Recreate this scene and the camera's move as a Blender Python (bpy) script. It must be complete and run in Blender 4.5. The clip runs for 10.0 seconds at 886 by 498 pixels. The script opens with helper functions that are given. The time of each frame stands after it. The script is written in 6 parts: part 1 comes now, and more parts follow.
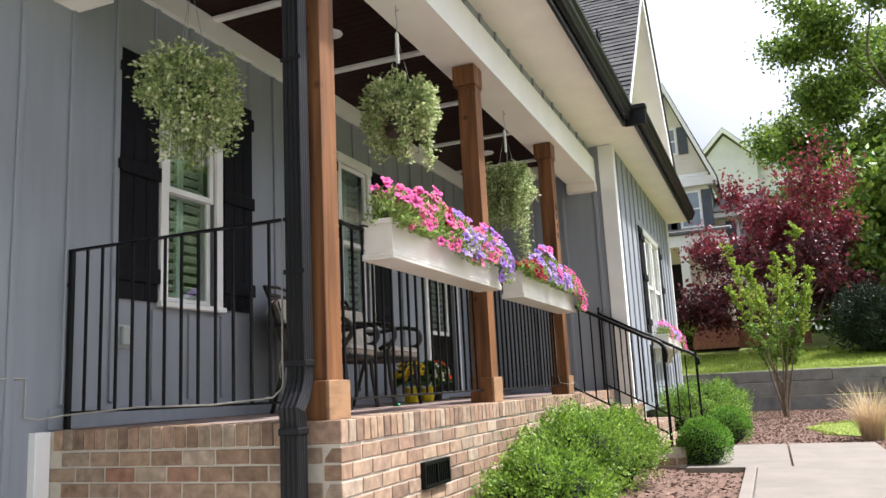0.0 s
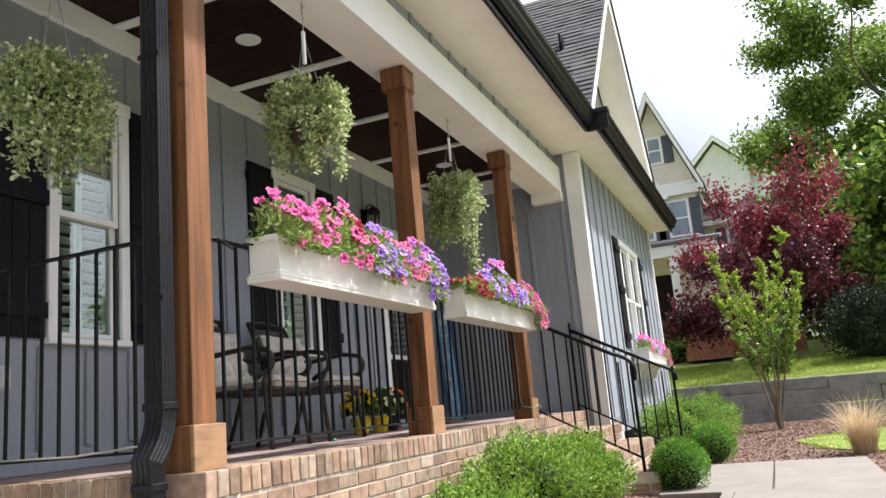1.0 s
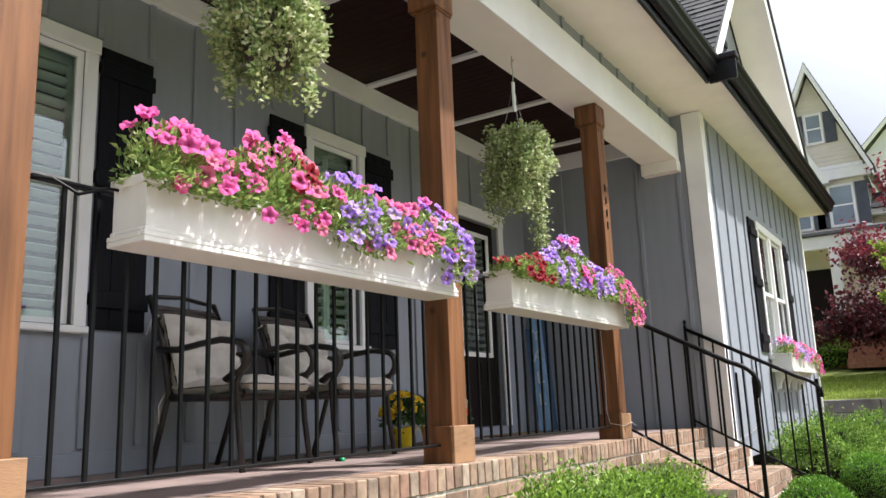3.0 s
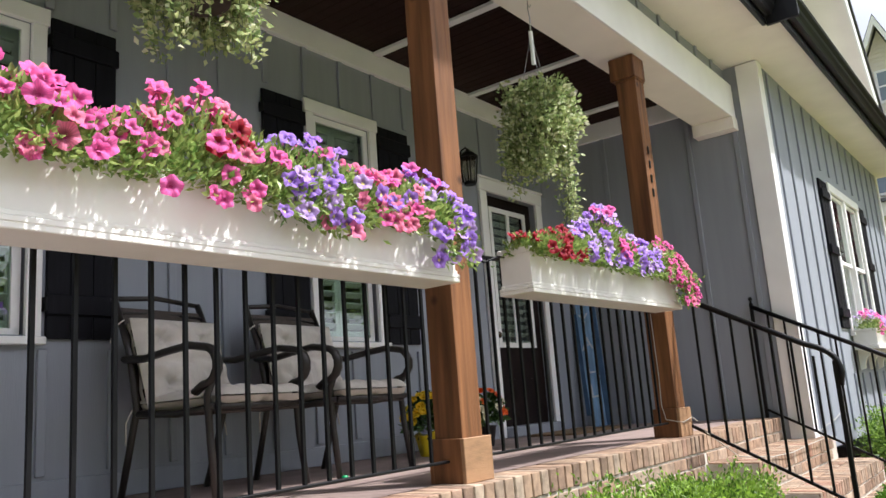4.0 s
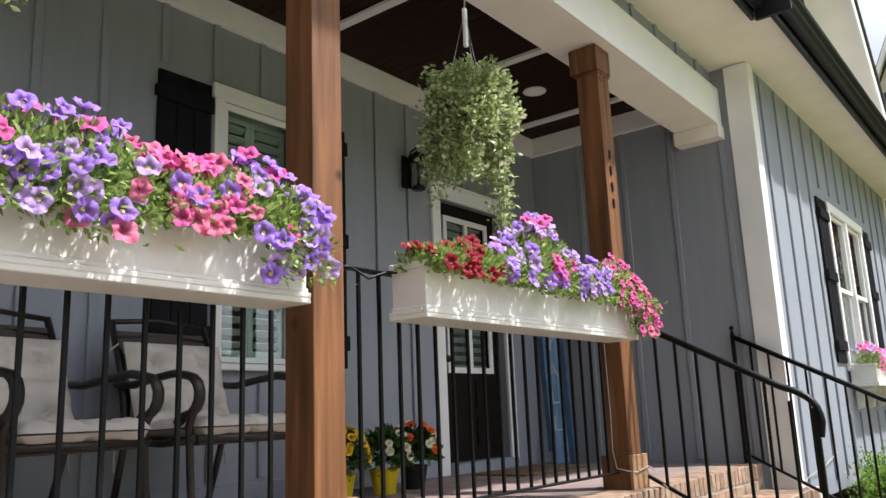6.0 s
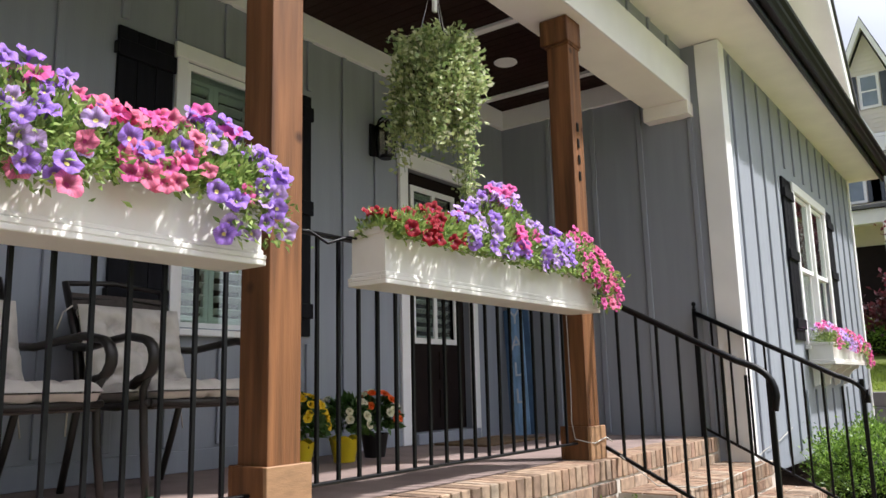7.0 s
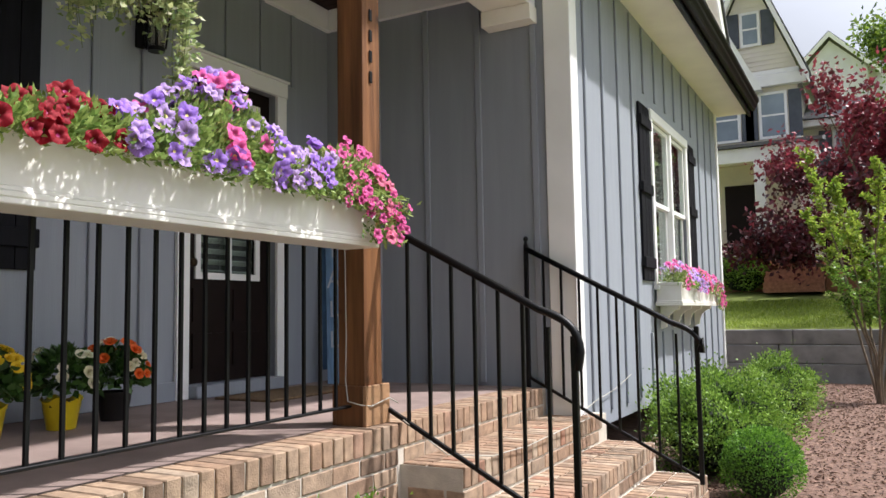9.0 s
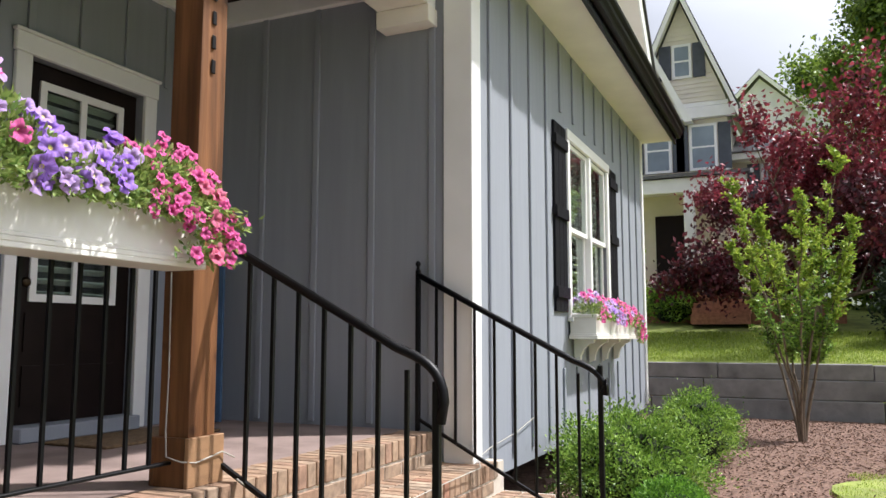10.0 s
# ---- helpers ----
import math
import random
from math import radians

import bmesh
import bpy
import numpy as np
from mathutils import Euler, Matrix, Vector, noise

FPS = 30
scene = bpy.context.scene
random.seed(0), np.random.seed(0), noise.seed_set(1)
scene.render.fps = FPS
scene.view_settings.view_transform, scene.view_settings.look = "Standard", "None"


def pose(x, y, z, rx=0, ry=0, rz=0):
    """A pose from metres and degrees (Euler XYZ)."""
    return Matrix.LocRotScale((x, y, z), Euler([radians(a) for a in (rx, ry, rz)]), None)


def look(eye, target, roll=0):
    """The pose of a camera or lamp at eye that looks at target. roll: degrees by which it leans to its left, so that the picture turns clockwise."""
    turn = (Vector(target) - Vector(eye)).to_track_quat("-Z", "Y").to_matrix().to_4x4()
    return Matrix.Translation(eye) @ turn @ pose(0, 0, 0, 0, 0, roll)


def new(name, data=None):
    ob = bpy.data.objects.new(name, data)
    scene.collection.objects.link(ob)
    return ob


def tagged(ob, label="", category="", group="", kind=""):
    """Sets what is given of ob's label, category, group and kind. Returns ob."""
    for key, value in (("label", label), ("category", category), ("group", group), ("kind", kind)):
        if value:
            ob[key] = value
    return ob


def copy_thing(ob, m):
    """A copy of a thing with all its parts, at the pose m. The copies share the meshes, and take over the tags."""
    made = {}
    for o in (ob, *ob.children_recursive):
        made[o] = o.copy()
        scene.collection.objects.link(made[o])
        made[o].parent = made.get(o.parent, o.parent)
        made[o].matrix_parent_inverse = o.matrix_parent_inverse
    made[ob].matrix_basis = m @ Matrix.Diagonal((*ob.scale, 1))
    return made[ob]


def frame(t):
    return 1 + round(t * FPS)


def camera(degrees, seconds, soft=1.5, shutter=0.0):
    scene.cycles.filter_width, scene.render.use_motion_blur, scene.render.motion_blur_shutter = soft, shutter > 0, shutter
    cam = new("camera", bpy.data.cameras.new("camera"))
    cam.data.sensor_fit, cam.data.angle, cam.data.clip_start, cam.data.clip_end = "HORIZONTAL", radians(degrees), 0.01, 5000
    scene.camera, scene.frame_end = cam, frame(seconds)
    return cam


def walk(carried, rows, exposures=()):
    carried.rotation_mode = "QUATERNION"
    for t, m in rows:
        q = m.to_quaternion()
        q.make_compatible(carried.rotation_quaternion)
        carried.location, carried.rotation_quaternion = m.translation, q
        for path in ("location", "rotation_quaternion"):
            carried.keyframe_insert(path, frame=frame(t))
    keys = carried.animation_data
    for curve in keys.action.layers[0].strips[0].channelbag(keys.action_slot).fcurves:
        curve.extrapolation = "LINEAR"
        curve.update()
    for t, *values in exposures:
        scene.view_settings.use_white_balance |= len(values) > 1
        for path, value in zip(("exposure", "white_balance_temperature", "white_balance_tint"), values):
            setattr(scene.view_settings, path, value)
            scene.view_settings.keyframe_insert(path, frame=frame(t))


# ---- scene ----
cam = camera(58.6, 10.0)
PATH = [
    (0, (-0.084, 0.04, 0.904), (-0.818, 1.868, 1.251), -2.9),
    (0.5, (0.063, 0.38, 0.945), (-0.637, 2.215, 1.322), -5.6),
    (1, (0.18, 0.719, 0.946), (-0.547, 2.54, 1.341), -5.1),
    (1.5, (0.267, 1.045, 0.961), (-0.596, 2.804, 1.364), -3.7),
    (2, (0.243, 1.482, 0.993), (-0.681, 3.212, 1.385), -2.3),
    (2.5, (0.211, 1.897, 1.021), (-0.713, 3.629, 1.401), -1.7),
    (2.7, (0.213, 2.063, 1.03), (-0.757, 3.769, 1.414), -1.7),
    (3.8, (0.011, 2.905, 1.139), (-1.162, 4.475, 1.54), -4.0),
    (4, (0.012, 3.058, 1.133), (-1.17, 4.627, 1.51), -4.3),
    (4.5, (0.066, 3.436, 1.199), (-1.17, 4.973, 1.533), -4.0),
    (5, (0.031, 3.696, 1.222), (-1.214, 5.218, 1.588), -2.7),
    (5.5, (-0.007, 3.893, 1.251), (-1.228, 5.421, 1.671), -2.3),
    (7, (0.006, 4.008, 1.221), (-1.145, 5.607, 1.563), -1.4),
    (7.5, (0.049, 4.159, 1.218), (-1.063, 5.792, 1.528), -0.7),
    (8, (0.153, 4.46, 1.231), (-0.894, 6.138, 1.527), -0.3),
    (8.5, (0.139, 4.796, 1.244), (-0.863, 6.508, 1.5), -0.7),
    (9, (0.062, 5.148, 1.306), (-0.886, 6.902, 1.469), -0.9),
    (9.5, (0.098, 5.5, 1.322), (-0.791, 7.286, 1.467), -0.6),
    (10, (0.112, 5.839, 1.356), (-0.7, 7.653, 1.58), 0.0),
]
walk(cam, [(t, look(eye, target, roll)) for t, eye, target, roll in PATH], [(0.0, 1.13, 6200, 12), (2.5, 1.05, 6200, 12), (5.0, 0.96, 6150, 12), (9.2, 0.80, 6250, 12), (10.0, 0.80, 6250, 12)])

# ---- world, sun ----
SUN_DIR = Vector((0.45, 0.28, 0.86)).normalized()          # towards the sun
world = bpy.data.worlds.new("sky")
scene.world = world
world.use_nodes = True
wn = world.node_tree.nodes
wl = world.node_tree.links
sky = wn.new("ShaderNodeTexSky")
sky.sky_type = 'NISHITA'
sky.sun_disc = False
sky.sun_elevation = math.asin(SUN_DIR.z)
sky.sun_rotation = math.atan2(SUN_DIR.x, SUN_DIR.y)
sky.air_density, sky.dust_density, sky.ozone_density = 1.0, 6.0, 1.0
# thin high cloud that whitens the sky
geo = wn.new("ShaderNodeTexCoord")
cl = wn.new("ShaderNodeTexNoise")
cl.inputs["Scale"].default_value = 2.2
cl.inputs["Detail"].default_value = 6
mp = wn.new("ShaderNodeMapping")
mp.inputs["Scale"].default_value = (1, 1, 3)
wl.new(geo.outputs["Generated"], mp.inputs["Vector"])
wl.new(mp.outputs["Vector"], cl.inputs["Vector"])
rampw = wn.new("ShaderNodeMapRange")
rampw.inputs["From Min"].default_value, rampw.inputs["From Max"].default_value = 0.35, 0.65
rampw.inputs["To Min"].default_value, rampw.inputs["To Max"].default_value = 0.62, 0.86
wl.new(cl.outputs["Fac"], rampw.inputs["Value"])
mixw = wn.new("ShaderNodeMix")
mixw.data_type = 'RGBA'
wl.new(rampw.outputs["Result"], mixw.inputs["Factor"])
wl.new(sky.outputs["Color"], mixw.inputs["A"])
# the veil of cloud scatters forward: brighter towards the sun
dotn = wn.new("ShaderNodeVectorMath")
dotn.operation = 'DOT_PRODUCT'
dotn.inputs[1].default_value = SUN_DIR
wl.new(geo.outputs["Generated"], dotn.inputs[0])
half = wn.new("ShaderNodeMath")
half.operation = 'MULTIPLY_ADD'
half.inputs[1].default_value, half.inputs[2].default_value = 0.5, 0.5
wl.new(dotn.outputs["Value"], half.inputs[0])
veil = wn.new("ShaderNodeValToRGB")
for spot, bright in ((0.0, 0.37), (0.45, 0.31), (0.63, 0.19), (0.72, 0.225), (0.81, 0.58), (1.0, 1.0)):
    e = veil.color_ramp.elements[0] if spot == 0 else veil.color_ramp.elements[-1] if spot == 1 else veil.color_ramp.elements.new(spot)
    e.color = (bright, bright, bright, 1)
wl.new(half.outputs["Value"], veil.inputs["Fac"])
vs = wn.new("ShaderNodeVectorMath")
vs.operation = 'SCALE'
vs.inputs[0].default_value = (20.6, 21.2, 22.7)
wl.new(veil.outputs["Color"], vs.inputs["Scale"])
wl.new(vs.outputs["Vector"], mixw.inputs["B"])
bg = wn["Background"]
wl.new(mixw.outputs["Result"], bg.inputs["Color"])
bg.inputs["Strength"].default_value = 0.070

sun_data = bpy.data.lights.new("sun", 'SUN')
sun_data.energy = 4.0
sun_data.angle = radians(1.6)
sun_data.color = (1.0, 0.96, 0.91)
sun_ob = new("sun", sun_data)
sun_ob.matrix_world = look(SUN_DIR * 40, (0, 0, 0))

# ---- materials ----
def mat(name, base, rough=0.6, metal=0.0, var=0.12, scale=6.0, bump=0.0, bump_scale=60.0, stretch=(1, 1, 1), rand=0.0, spec=0.5, dark=None, dark_amt=0.0, dark_scale=3.0, translucent=0.0):
    m = bpy.data.materials.new(name)
    m.use_nodes = True
    n, l = m.node_tree.nodes, m.node_tree.links
    b = n["Principled BSDF"]
    b.inputs["Roughness"].default_value = rough
    b.inputs["Metallic"].default_value = metal
    b.inputs["Specular IOR Level"].default_value = spec
    tc = n.new("ShaderNodeTexCoord")
    mpp = n.new("ShaderNodeMapping")
    mpp.inputs["Scale"].default_value = stretch
    l.new(tc.outputs["Object"], mpp.inputs["Vector"])
    oi = n.new("ShaderNodeObjectInfo")
    # each object reads its own stretch of the grain
    off = n.new("ShaderNodeVectorMath")
    off.operation = 'MULTIPLY_ADD'
    off.inputs[1].default_value = (1, 1, 1)
    sc = n.new("ShaderNodeVectorMath")
    sc.operation = 'SCALE'
    sc.inputs[0].default_value = (37.0, 19.0, 53.0)
    l.new(oi.outputs["Random"], sc.inputs["Scale"])
    l.new(mpp.outputs["Vector"], off.inputs[0])
    l.new(sc.outputs["Vector"], off.inputs[2])
    nz = n.new("ShaderNodeTexNoise")
    nz.inputs["Scale"].default_value = scale
    nz.inputs["Detail"].default_value = 5
    l.new(off.outputs["Vector"], nz.inputs["Vector"])
    mr = n.new("ShaderNodeMapRange")
    mr.inputs["From Min"].default_value, mr.inputs["From Max"].default_value = 0.3, 0.7
    mr.inputs["To Min"].default_value, mr.inputs["To Max"].default_value = 1 - var, 1 + var
    l.new(nz.outputs["Fac"], mr.inputs["Value"])
    val = mr.outputs["Result"]
    if rand:
        r2 = n.new("ShaderNodeMapRange")
        r2.inputs["To Min"].default_value, r2.inputs["To Max"].default_value = 1 - rand, 1 + rand
        l.new(oi.outputs["Random"], r2.inputs["Value"])
        mm = n.new("ShaderNodeMath")
        mm.operation = 'MULTIPLY'
        l.new(val, mm.inputs[0])
        l.new(r2.outputs["Result"], mm.inputs[1])
        val = mm.outputs["Value"]
    hs = n.new("ShaderNodeHueSaturation")
    hs.inputs["Color"].default_value = (*base, 1)
    l.new(val, hs.inputs["Value"])
    col = hs.outputs["Color"]
    if dark is not None:
        dz = n.new("ShaderNodeTexNoise")
        dz.inputs["Scale"].default_value = dark_scale
        dz.inputs["Detail"].default_value = 8
        l.new(off.outputs["Vector"], dz.inputs["Vector"])
        dr = n.new("ShaderNodeMapRange")
        dr.inputs["From Min"].default_value, dr.inputs["From Max"].default_value = 0.5, 0.72
        dr.inputs["To Max"].default_value = dark_amt
        l.new(dz.outputs["Fac"], dr.inputs["Value"])
        dm = n.new("ShaderNodeMix")
        dm.data_type = 'RGBA'
        dm.inputs["B"].default_value = (*dark, 1)
        l.new(dr.outputs["Result"], dm.inputs["Factor"])
        l.new(col, dm.inputs["A"])
        col = dm.outputs["Result"]
    l.new(col, b.inputs["Base Color"])
    if bump:
        bz = n.new("ShaderNodeTexNoise")
        bz.inputs["Scale"].default_value = bump_scale
        bz.inputs["Detail"].default_value = 4
        l.new(off.outputs["Vector"], bz.inputs["Vector"])
        bp = n.new("ShaderNodeBump")
        bp.inputs["Strength"].default_value = bump
        bp.inputs["Distance"].default_value = 0.01
        l.new(bz.outputs["Fac"], bp.inputs["Height"])
        l.new(bp.outputs["Normal"], b.inputs["Normal"])
    if translucent:
        tr = n.new("ShaderNodeBsdfTranslucent")
        l.new(col, tr.inputs["Color"])
        ms = n.new("ShaderNodeMixShader")
        ms.inputs["Fac"].default_value = translucent
        l.new(b.outputs["BSDF"], ms.inputs[1])
        l.new(tr.outputs["BSDF"], ms.inputs[2])
        l.new(ms.outputs["Shader"], n["Material Output"].inputs["Surface"])
    return m


def leafmat(name, c1, c2, rough=0.45, translucent=0.35, edge=None):
    """Foliage: the colour varies from leaf to leaf."""
    m = bpy.data.materials.new(name)
    m.use_nodes = True
    n, l = m.node_tree.nodes, m.node_tree.links
    b = n["Principled BSDF"]
    b.inputs["Roughness"].default_value = rough
    g = n.new("ShaderNodeNewGeometry")
    cr = n.new("ShaderNodeValToRGB")
    cr.color_ramp.elements[0].color = (*c1, 1)
    cr.color_ramp.elements[1].color = (*c2, 1)
    if edge:
        e = cr.color_ramp.elements.new(0.8)
        e.color = (*edge, 1)
    l.new(g.outputs["Random Per Island"], cr.inputs["Fac"])
    l.new(cr.outputs["Color"], b.inputs["Base Color"])
    tr = n.new("ShaderNodeBsdfTranslucent")
    l.new(cr.outputs["Color"], tr.inputs["Color"])
    ms = n.new("ShaderNodeMixShader")
    ms.inputs["Fac"].default_value = translucent
    l.new(b.outputs["BSDF"], ms.inputs[1])
    l.new(tr.outputs["BSDF"], ms.inputs[2])
    l.new(ms.outputs["Shader"], n["Material Output"].inputs["Surface"])
    return m


M_SIDING = mat("gray_siding_paint", (0.275, 0.295, 0.335), 0.62, var=0.05, scale=2.5, bump=0.12, bump_scale=25, stretch=(6, 6, 0.5))
M_WHITE = mat("white_trim_paint", (0.83, 0.825, 0.815), 0.5, var=0.04, scale=3, bump=0.05, bump_scale=40)
M_SOFFIT = mat("cream_soffit_paint", (0.86, 0.82, 0.75), 0.6, var=0.04, scale=3)
M_BLACK = mat("black_iron_paint", (0.004, 0.004, 0.005), 0.42, var=0.2, scale=20, bump=0.05, spec=0.22)
M_SHUTTER = mat("black_shutter_wood", (0.008, 0.008, 0.011), 0.6, var=0.25, scale=5, bump=0.15, bump_scale=40, stretch=(8, 8, 0.8), spec=0.12)
M_GUTTER = mat("dark_bronze_gutter", (0.010, 0.0095, 0.011), 0.38, var=0.2, scale=5, spec=0.3)
M_CEIL = mat("stained_ceiling_boards", (0.022, 0.009, 0.007), 0.55, var=0.3, scale=4, bump=0.1, bump_scale=30, stretch=(8, 0.6, 8), spec=0.1)
M_FLOOR = mat("porch_slab", (0.25, 0.185, 0.165), 0.75, var=0.15, scale=4, bump=0.15, bump_scale=90, dark=(0.12, 0.085, 0.075), dark_amt=0.6)
M_MORTAR = mat("mortar", (0.52, 0.47, 0.40), 0.9, var=0.12, scale=14, bump=0.3, bump_scale=120)
M_CONCRETE = mat("concrete_walk", (0.20, 0.174, 0.148), 0.85, var=0.12, scale=3, bump=0.2, bump_scale=150)
M_SHINGLE = mat("asphalt_shingle", (0.06, 0.06, 0.063), 0.9, var=0.2, scale=30, bump=0.3, bump_scale=200, rand=0.25)
M_TIMBER = mat("retaining_block", (0.20, 0.195, 0.19), 0.9, var=0.2, scale=6, bump=0.4, bump_scale=40, dark=(0.05, 0.05, 0.05), dark_amt=0.7)


# ---- mesh helpers ----
def link_mesh(name, bm, material, parent=None, label="", smooth=False):
    me = bpy.data.meshes.new(name)
    if smooth:
        for f in bm.faces:
            f.smooth = True
    bm.to_mesh(me)
    bm.free()
    if isinstance(material, (list, tuple)):
        for x in material:
            me.materials.append(x)
    else:
        me.materials.append(material)
    ob = new(name, me)
    if parent is not None:
        ob.parent = parent
    if label:
        ob["label"] = label
    return ob


def part(name, bm, material, parent, label="", smooth=False):
    return link_mesh(name, bm, material, parent, label, smooth)


def empty(name, at=(0, 0, 0), label="", category="", group="", kind="", rz=0.0):
    e = new(name)
    e.matrix_world = pose(*at, 0, 0, rz)
    return tagged(e, label, category, group, kind)


def add_box(bm, x0, x1, y0, y1, z0, z1, m=None):
    vs = [bm.verts.new((x, y, z)) for x in (x0, x1) for y in (y0, y1) for z in (z0, z1)]
    if m is not None:
        for v in vs:
            v.co = m @ v.co
    fs = []
    for idx in ((0, 1, 3, 2), (4, 6, 7, 5), (0, 4, 5, 1), (2, 3, 7, 6), (0, 2, 6, 4), (1, 5, 7, 3)):
        fs.append(bm.faces.new([vs[i] for i in idx]))
    return vs, fs


def box(x0, x1, y0, y1, z0, z1, bevel=0.0, seg=1):
    bm = bmesh.new()
    add_box(bm, x0, x1, y0, y1, z0, z1)
    if bevel:
        bmesh.ops.bevel(bm, geom=bm.edges[:], offset=bevel, segments=seg, affect='EDGES', profile=0.6)
    return bm


def add_tube(bm, pts, r, n=8, taper=None, cap=True):
    """A round bar along pts; taper gives a radius for each point."""
    rings = []
    pts = [Vector(p) for p in pts]
    up = None
    for i, p in enumerate(pts):
        d = (pts[min(i + 1, len(pts) - 1)] - pts[max(i - 1, 0)]).normalized()
        if up is None:
            up = d.orthogonal().normalized()
        up = (up - d * up.dot(d)).normalized()
        side = d.cross(up)
        rr = taper[i] if taper else r
        rings.append([bm.verts.new(p + (up * math.cos(a) + side * math.sin(a)) * rr) for a in [2 * math.pi * k / n for k in range(n)]])
    for a, b in zip(rings, rings[1:]):
        for k in range(n):
            bm.faces.new((a[k], a[(k + 1) % n], b[(k + 1) % n], b[k])).smooth = n > 4
    if cap:
        bm.faces.new(rings[0][::-1])
        bm.faces.new(rings[-1])


def tube(pts, r, n=8, taper=None):
    bm = bmesh.new()
    add_tube(bm, pts, r, n, taper)
    return bm


def add_lathe(bm, profile, n=20, at=(0, 0, 0)):
    """A round body; profile: rows of (radius, z)."""
    rings = [[bm.verts.new((at[0] + r * math.cos(2 * math.pi * k / n), at[1] + r * math.sin(2 * math.pi * k / n), at[2] + z)) for k in range(n)] for r, z in profile]
    for a, b in zip(rings, rings[1:]):
        for k in range(n):
            bm.faces.new((a[k], a[(k + 1) % n], b[(k + 1) % n], b[k])).smooth = True
    bm.faces.new(rings[0][::-1])
    bm.faces.new(rings[-1])


def lathe(profile, n=20, at=(0, 0, 0)):
    bm = bmesh.new()
    add_lathe(bm, profile, n, at)
    return bm


def add_prism(bm, pts, axis, a, b):
    """A flat outline, pulled along an axis from a to b. pts: the two other coordinates in order."""
    def place(p, c):
        q = list(p)
        q.insert("xyz".index(axis), c)
        return q
    lo = [bm.verts.new(place(p, a)) for p in pts]
    hi = [bm.verts.new(place(p, b)) for p in pts]
    n = len(pts)
    bm.faces.new(lo[::-1])
    bm.faces.new(hi)
    for k in range(n):
        bm.faces.new((lo[k], lo[(k + 1) % n], hi[(k + 1) % n], hi[k]))
    bmesh.ops.recalc_face_normals(bm, faces=bm.faces[:])


def prism(pts, axis, a, b):
    bm = bmesh.new()
    add_prism(bm, pts, axis, a, b)
    return bm


def mesh_from(name, verts, faces, material, parent=None, smooth=False):
    me = bpy.data.meshes.new(name)
    me.from_pydata(verts, [], faces)
    for x in (material if isinstance(material, (list, tuple)) else [material]):
        me.materials.append(x)
    if smooth:
        me.polygons.foreach_set("use_smooth", [True] * len(me.polygons))
    ob = new(name, me)
    if parent is not None:
        ob.parent = parent
    return ob


# ---- the plan ----
WALL_X = -3.87          # face of the house wall behind the porch
FLOOR_Z = 0.78          # porch floor
PORCH_X = -1.98         # face of the porch's brick front
PORCH_Y0 = 3.36         # side end of the porch
WING_Y = 10.42          # side wall of the projecting wing
WING_X = -1.75          # front wall of the wing
WING_Y1 = 16.6
POST_Y = (3.492, 5.948, 8.38)
POST_X = -2.145
CEIL_Z = 3.86

# ---- ground ----
def ground_z(x, y):
    """Height of the ground: a level front yard, a drop beside the porch end, a lawn above the retaining wall."""
    z = 0.0
    if y > 20.6:
        z = 0.92 + min(1.35, 0.14 * (y - 20.6))
    z -= 0.35 * max(0.0, min(1.0, (5.5 - y) / 4.0))
    return z


M_LAWN = mat("lawn_soil", (0.20, 0.24, 0.05), 0.9, var=0.35, scale=3, bump=0.5, bump_scale=60)
M_MULCH = mat("brown_mulch", (0.165, 0.098, 0.072), 0.95, var=0.45, scale=25, bump=0.9, bump_scale=60, dark=(0.06, 0.03, 0.02), dark_amt=0.9, dark_scale=12)


# unseen gray ground, added to set the light bounced at the porch
M_GRAYGROUND = mat("unseen_gray_ground", (0.15, 0.147, 0.14), 0.85, var=0.08, scale=2, bump=0.2, bump_scale=120)

# unseen pale ground, added to bounce sunlight onto the wall by the porch end
M_BOUNCE = mat("unseen_bounce_ground", (0.42, 0.405, 0.38), 0.85, var=0.08, scale=2, bump=0.2, bump_scale=120)


def build_ground():
    xs = sorted(set([-300, -120, -60, -30, -15, -8] + [-6 + 0.6 * i for i in range(31)] + [14, 20, 35, 60, 120, 300]))
    ys = sorted(set([-300, -120, -40, -15] + [-6 + 0.6 * i for i in range(44)] + [20.55, 20.65, 22, 24, 26, 28, 30, 32, 34, 37, 40, 50, 80, 150, 400, 900]))
    verts = [(x, y, ground_z(x, y) + 0.012 * noise.noise((x * 1.7, y * 1.7, 0))) for y in ys for x in xs]
    w = len(xs)
    faces, mats = [], []
    for j in range(len(ys) - 1):
        for i in range(w - 1):
            faces.append((j * w + i, j * w + i + 1, (j + 1) * w + i + 1, (j + 1) * w + i))
            cx, cy = (xs[i] + xs[i + 1]) / 2, (ys[j] + ys[j + 1]) / 2
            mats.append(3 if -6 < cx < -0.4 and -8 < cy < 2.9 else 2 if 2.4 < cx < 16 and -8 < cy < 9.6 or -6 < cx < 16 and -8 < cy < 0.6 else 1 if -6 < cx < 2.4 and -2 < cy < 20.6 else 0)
    g = mesh_from("ground", verts, faces, [M_LAWN, M_MULCH, M_GRAYGROUND, M_BOUNCE], smooth=True)
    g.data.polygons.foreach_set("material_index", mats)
    tagged(g, "yard ground of brown mulch, pale paving and green lawn", "ground", kind="structure")


build_ground()

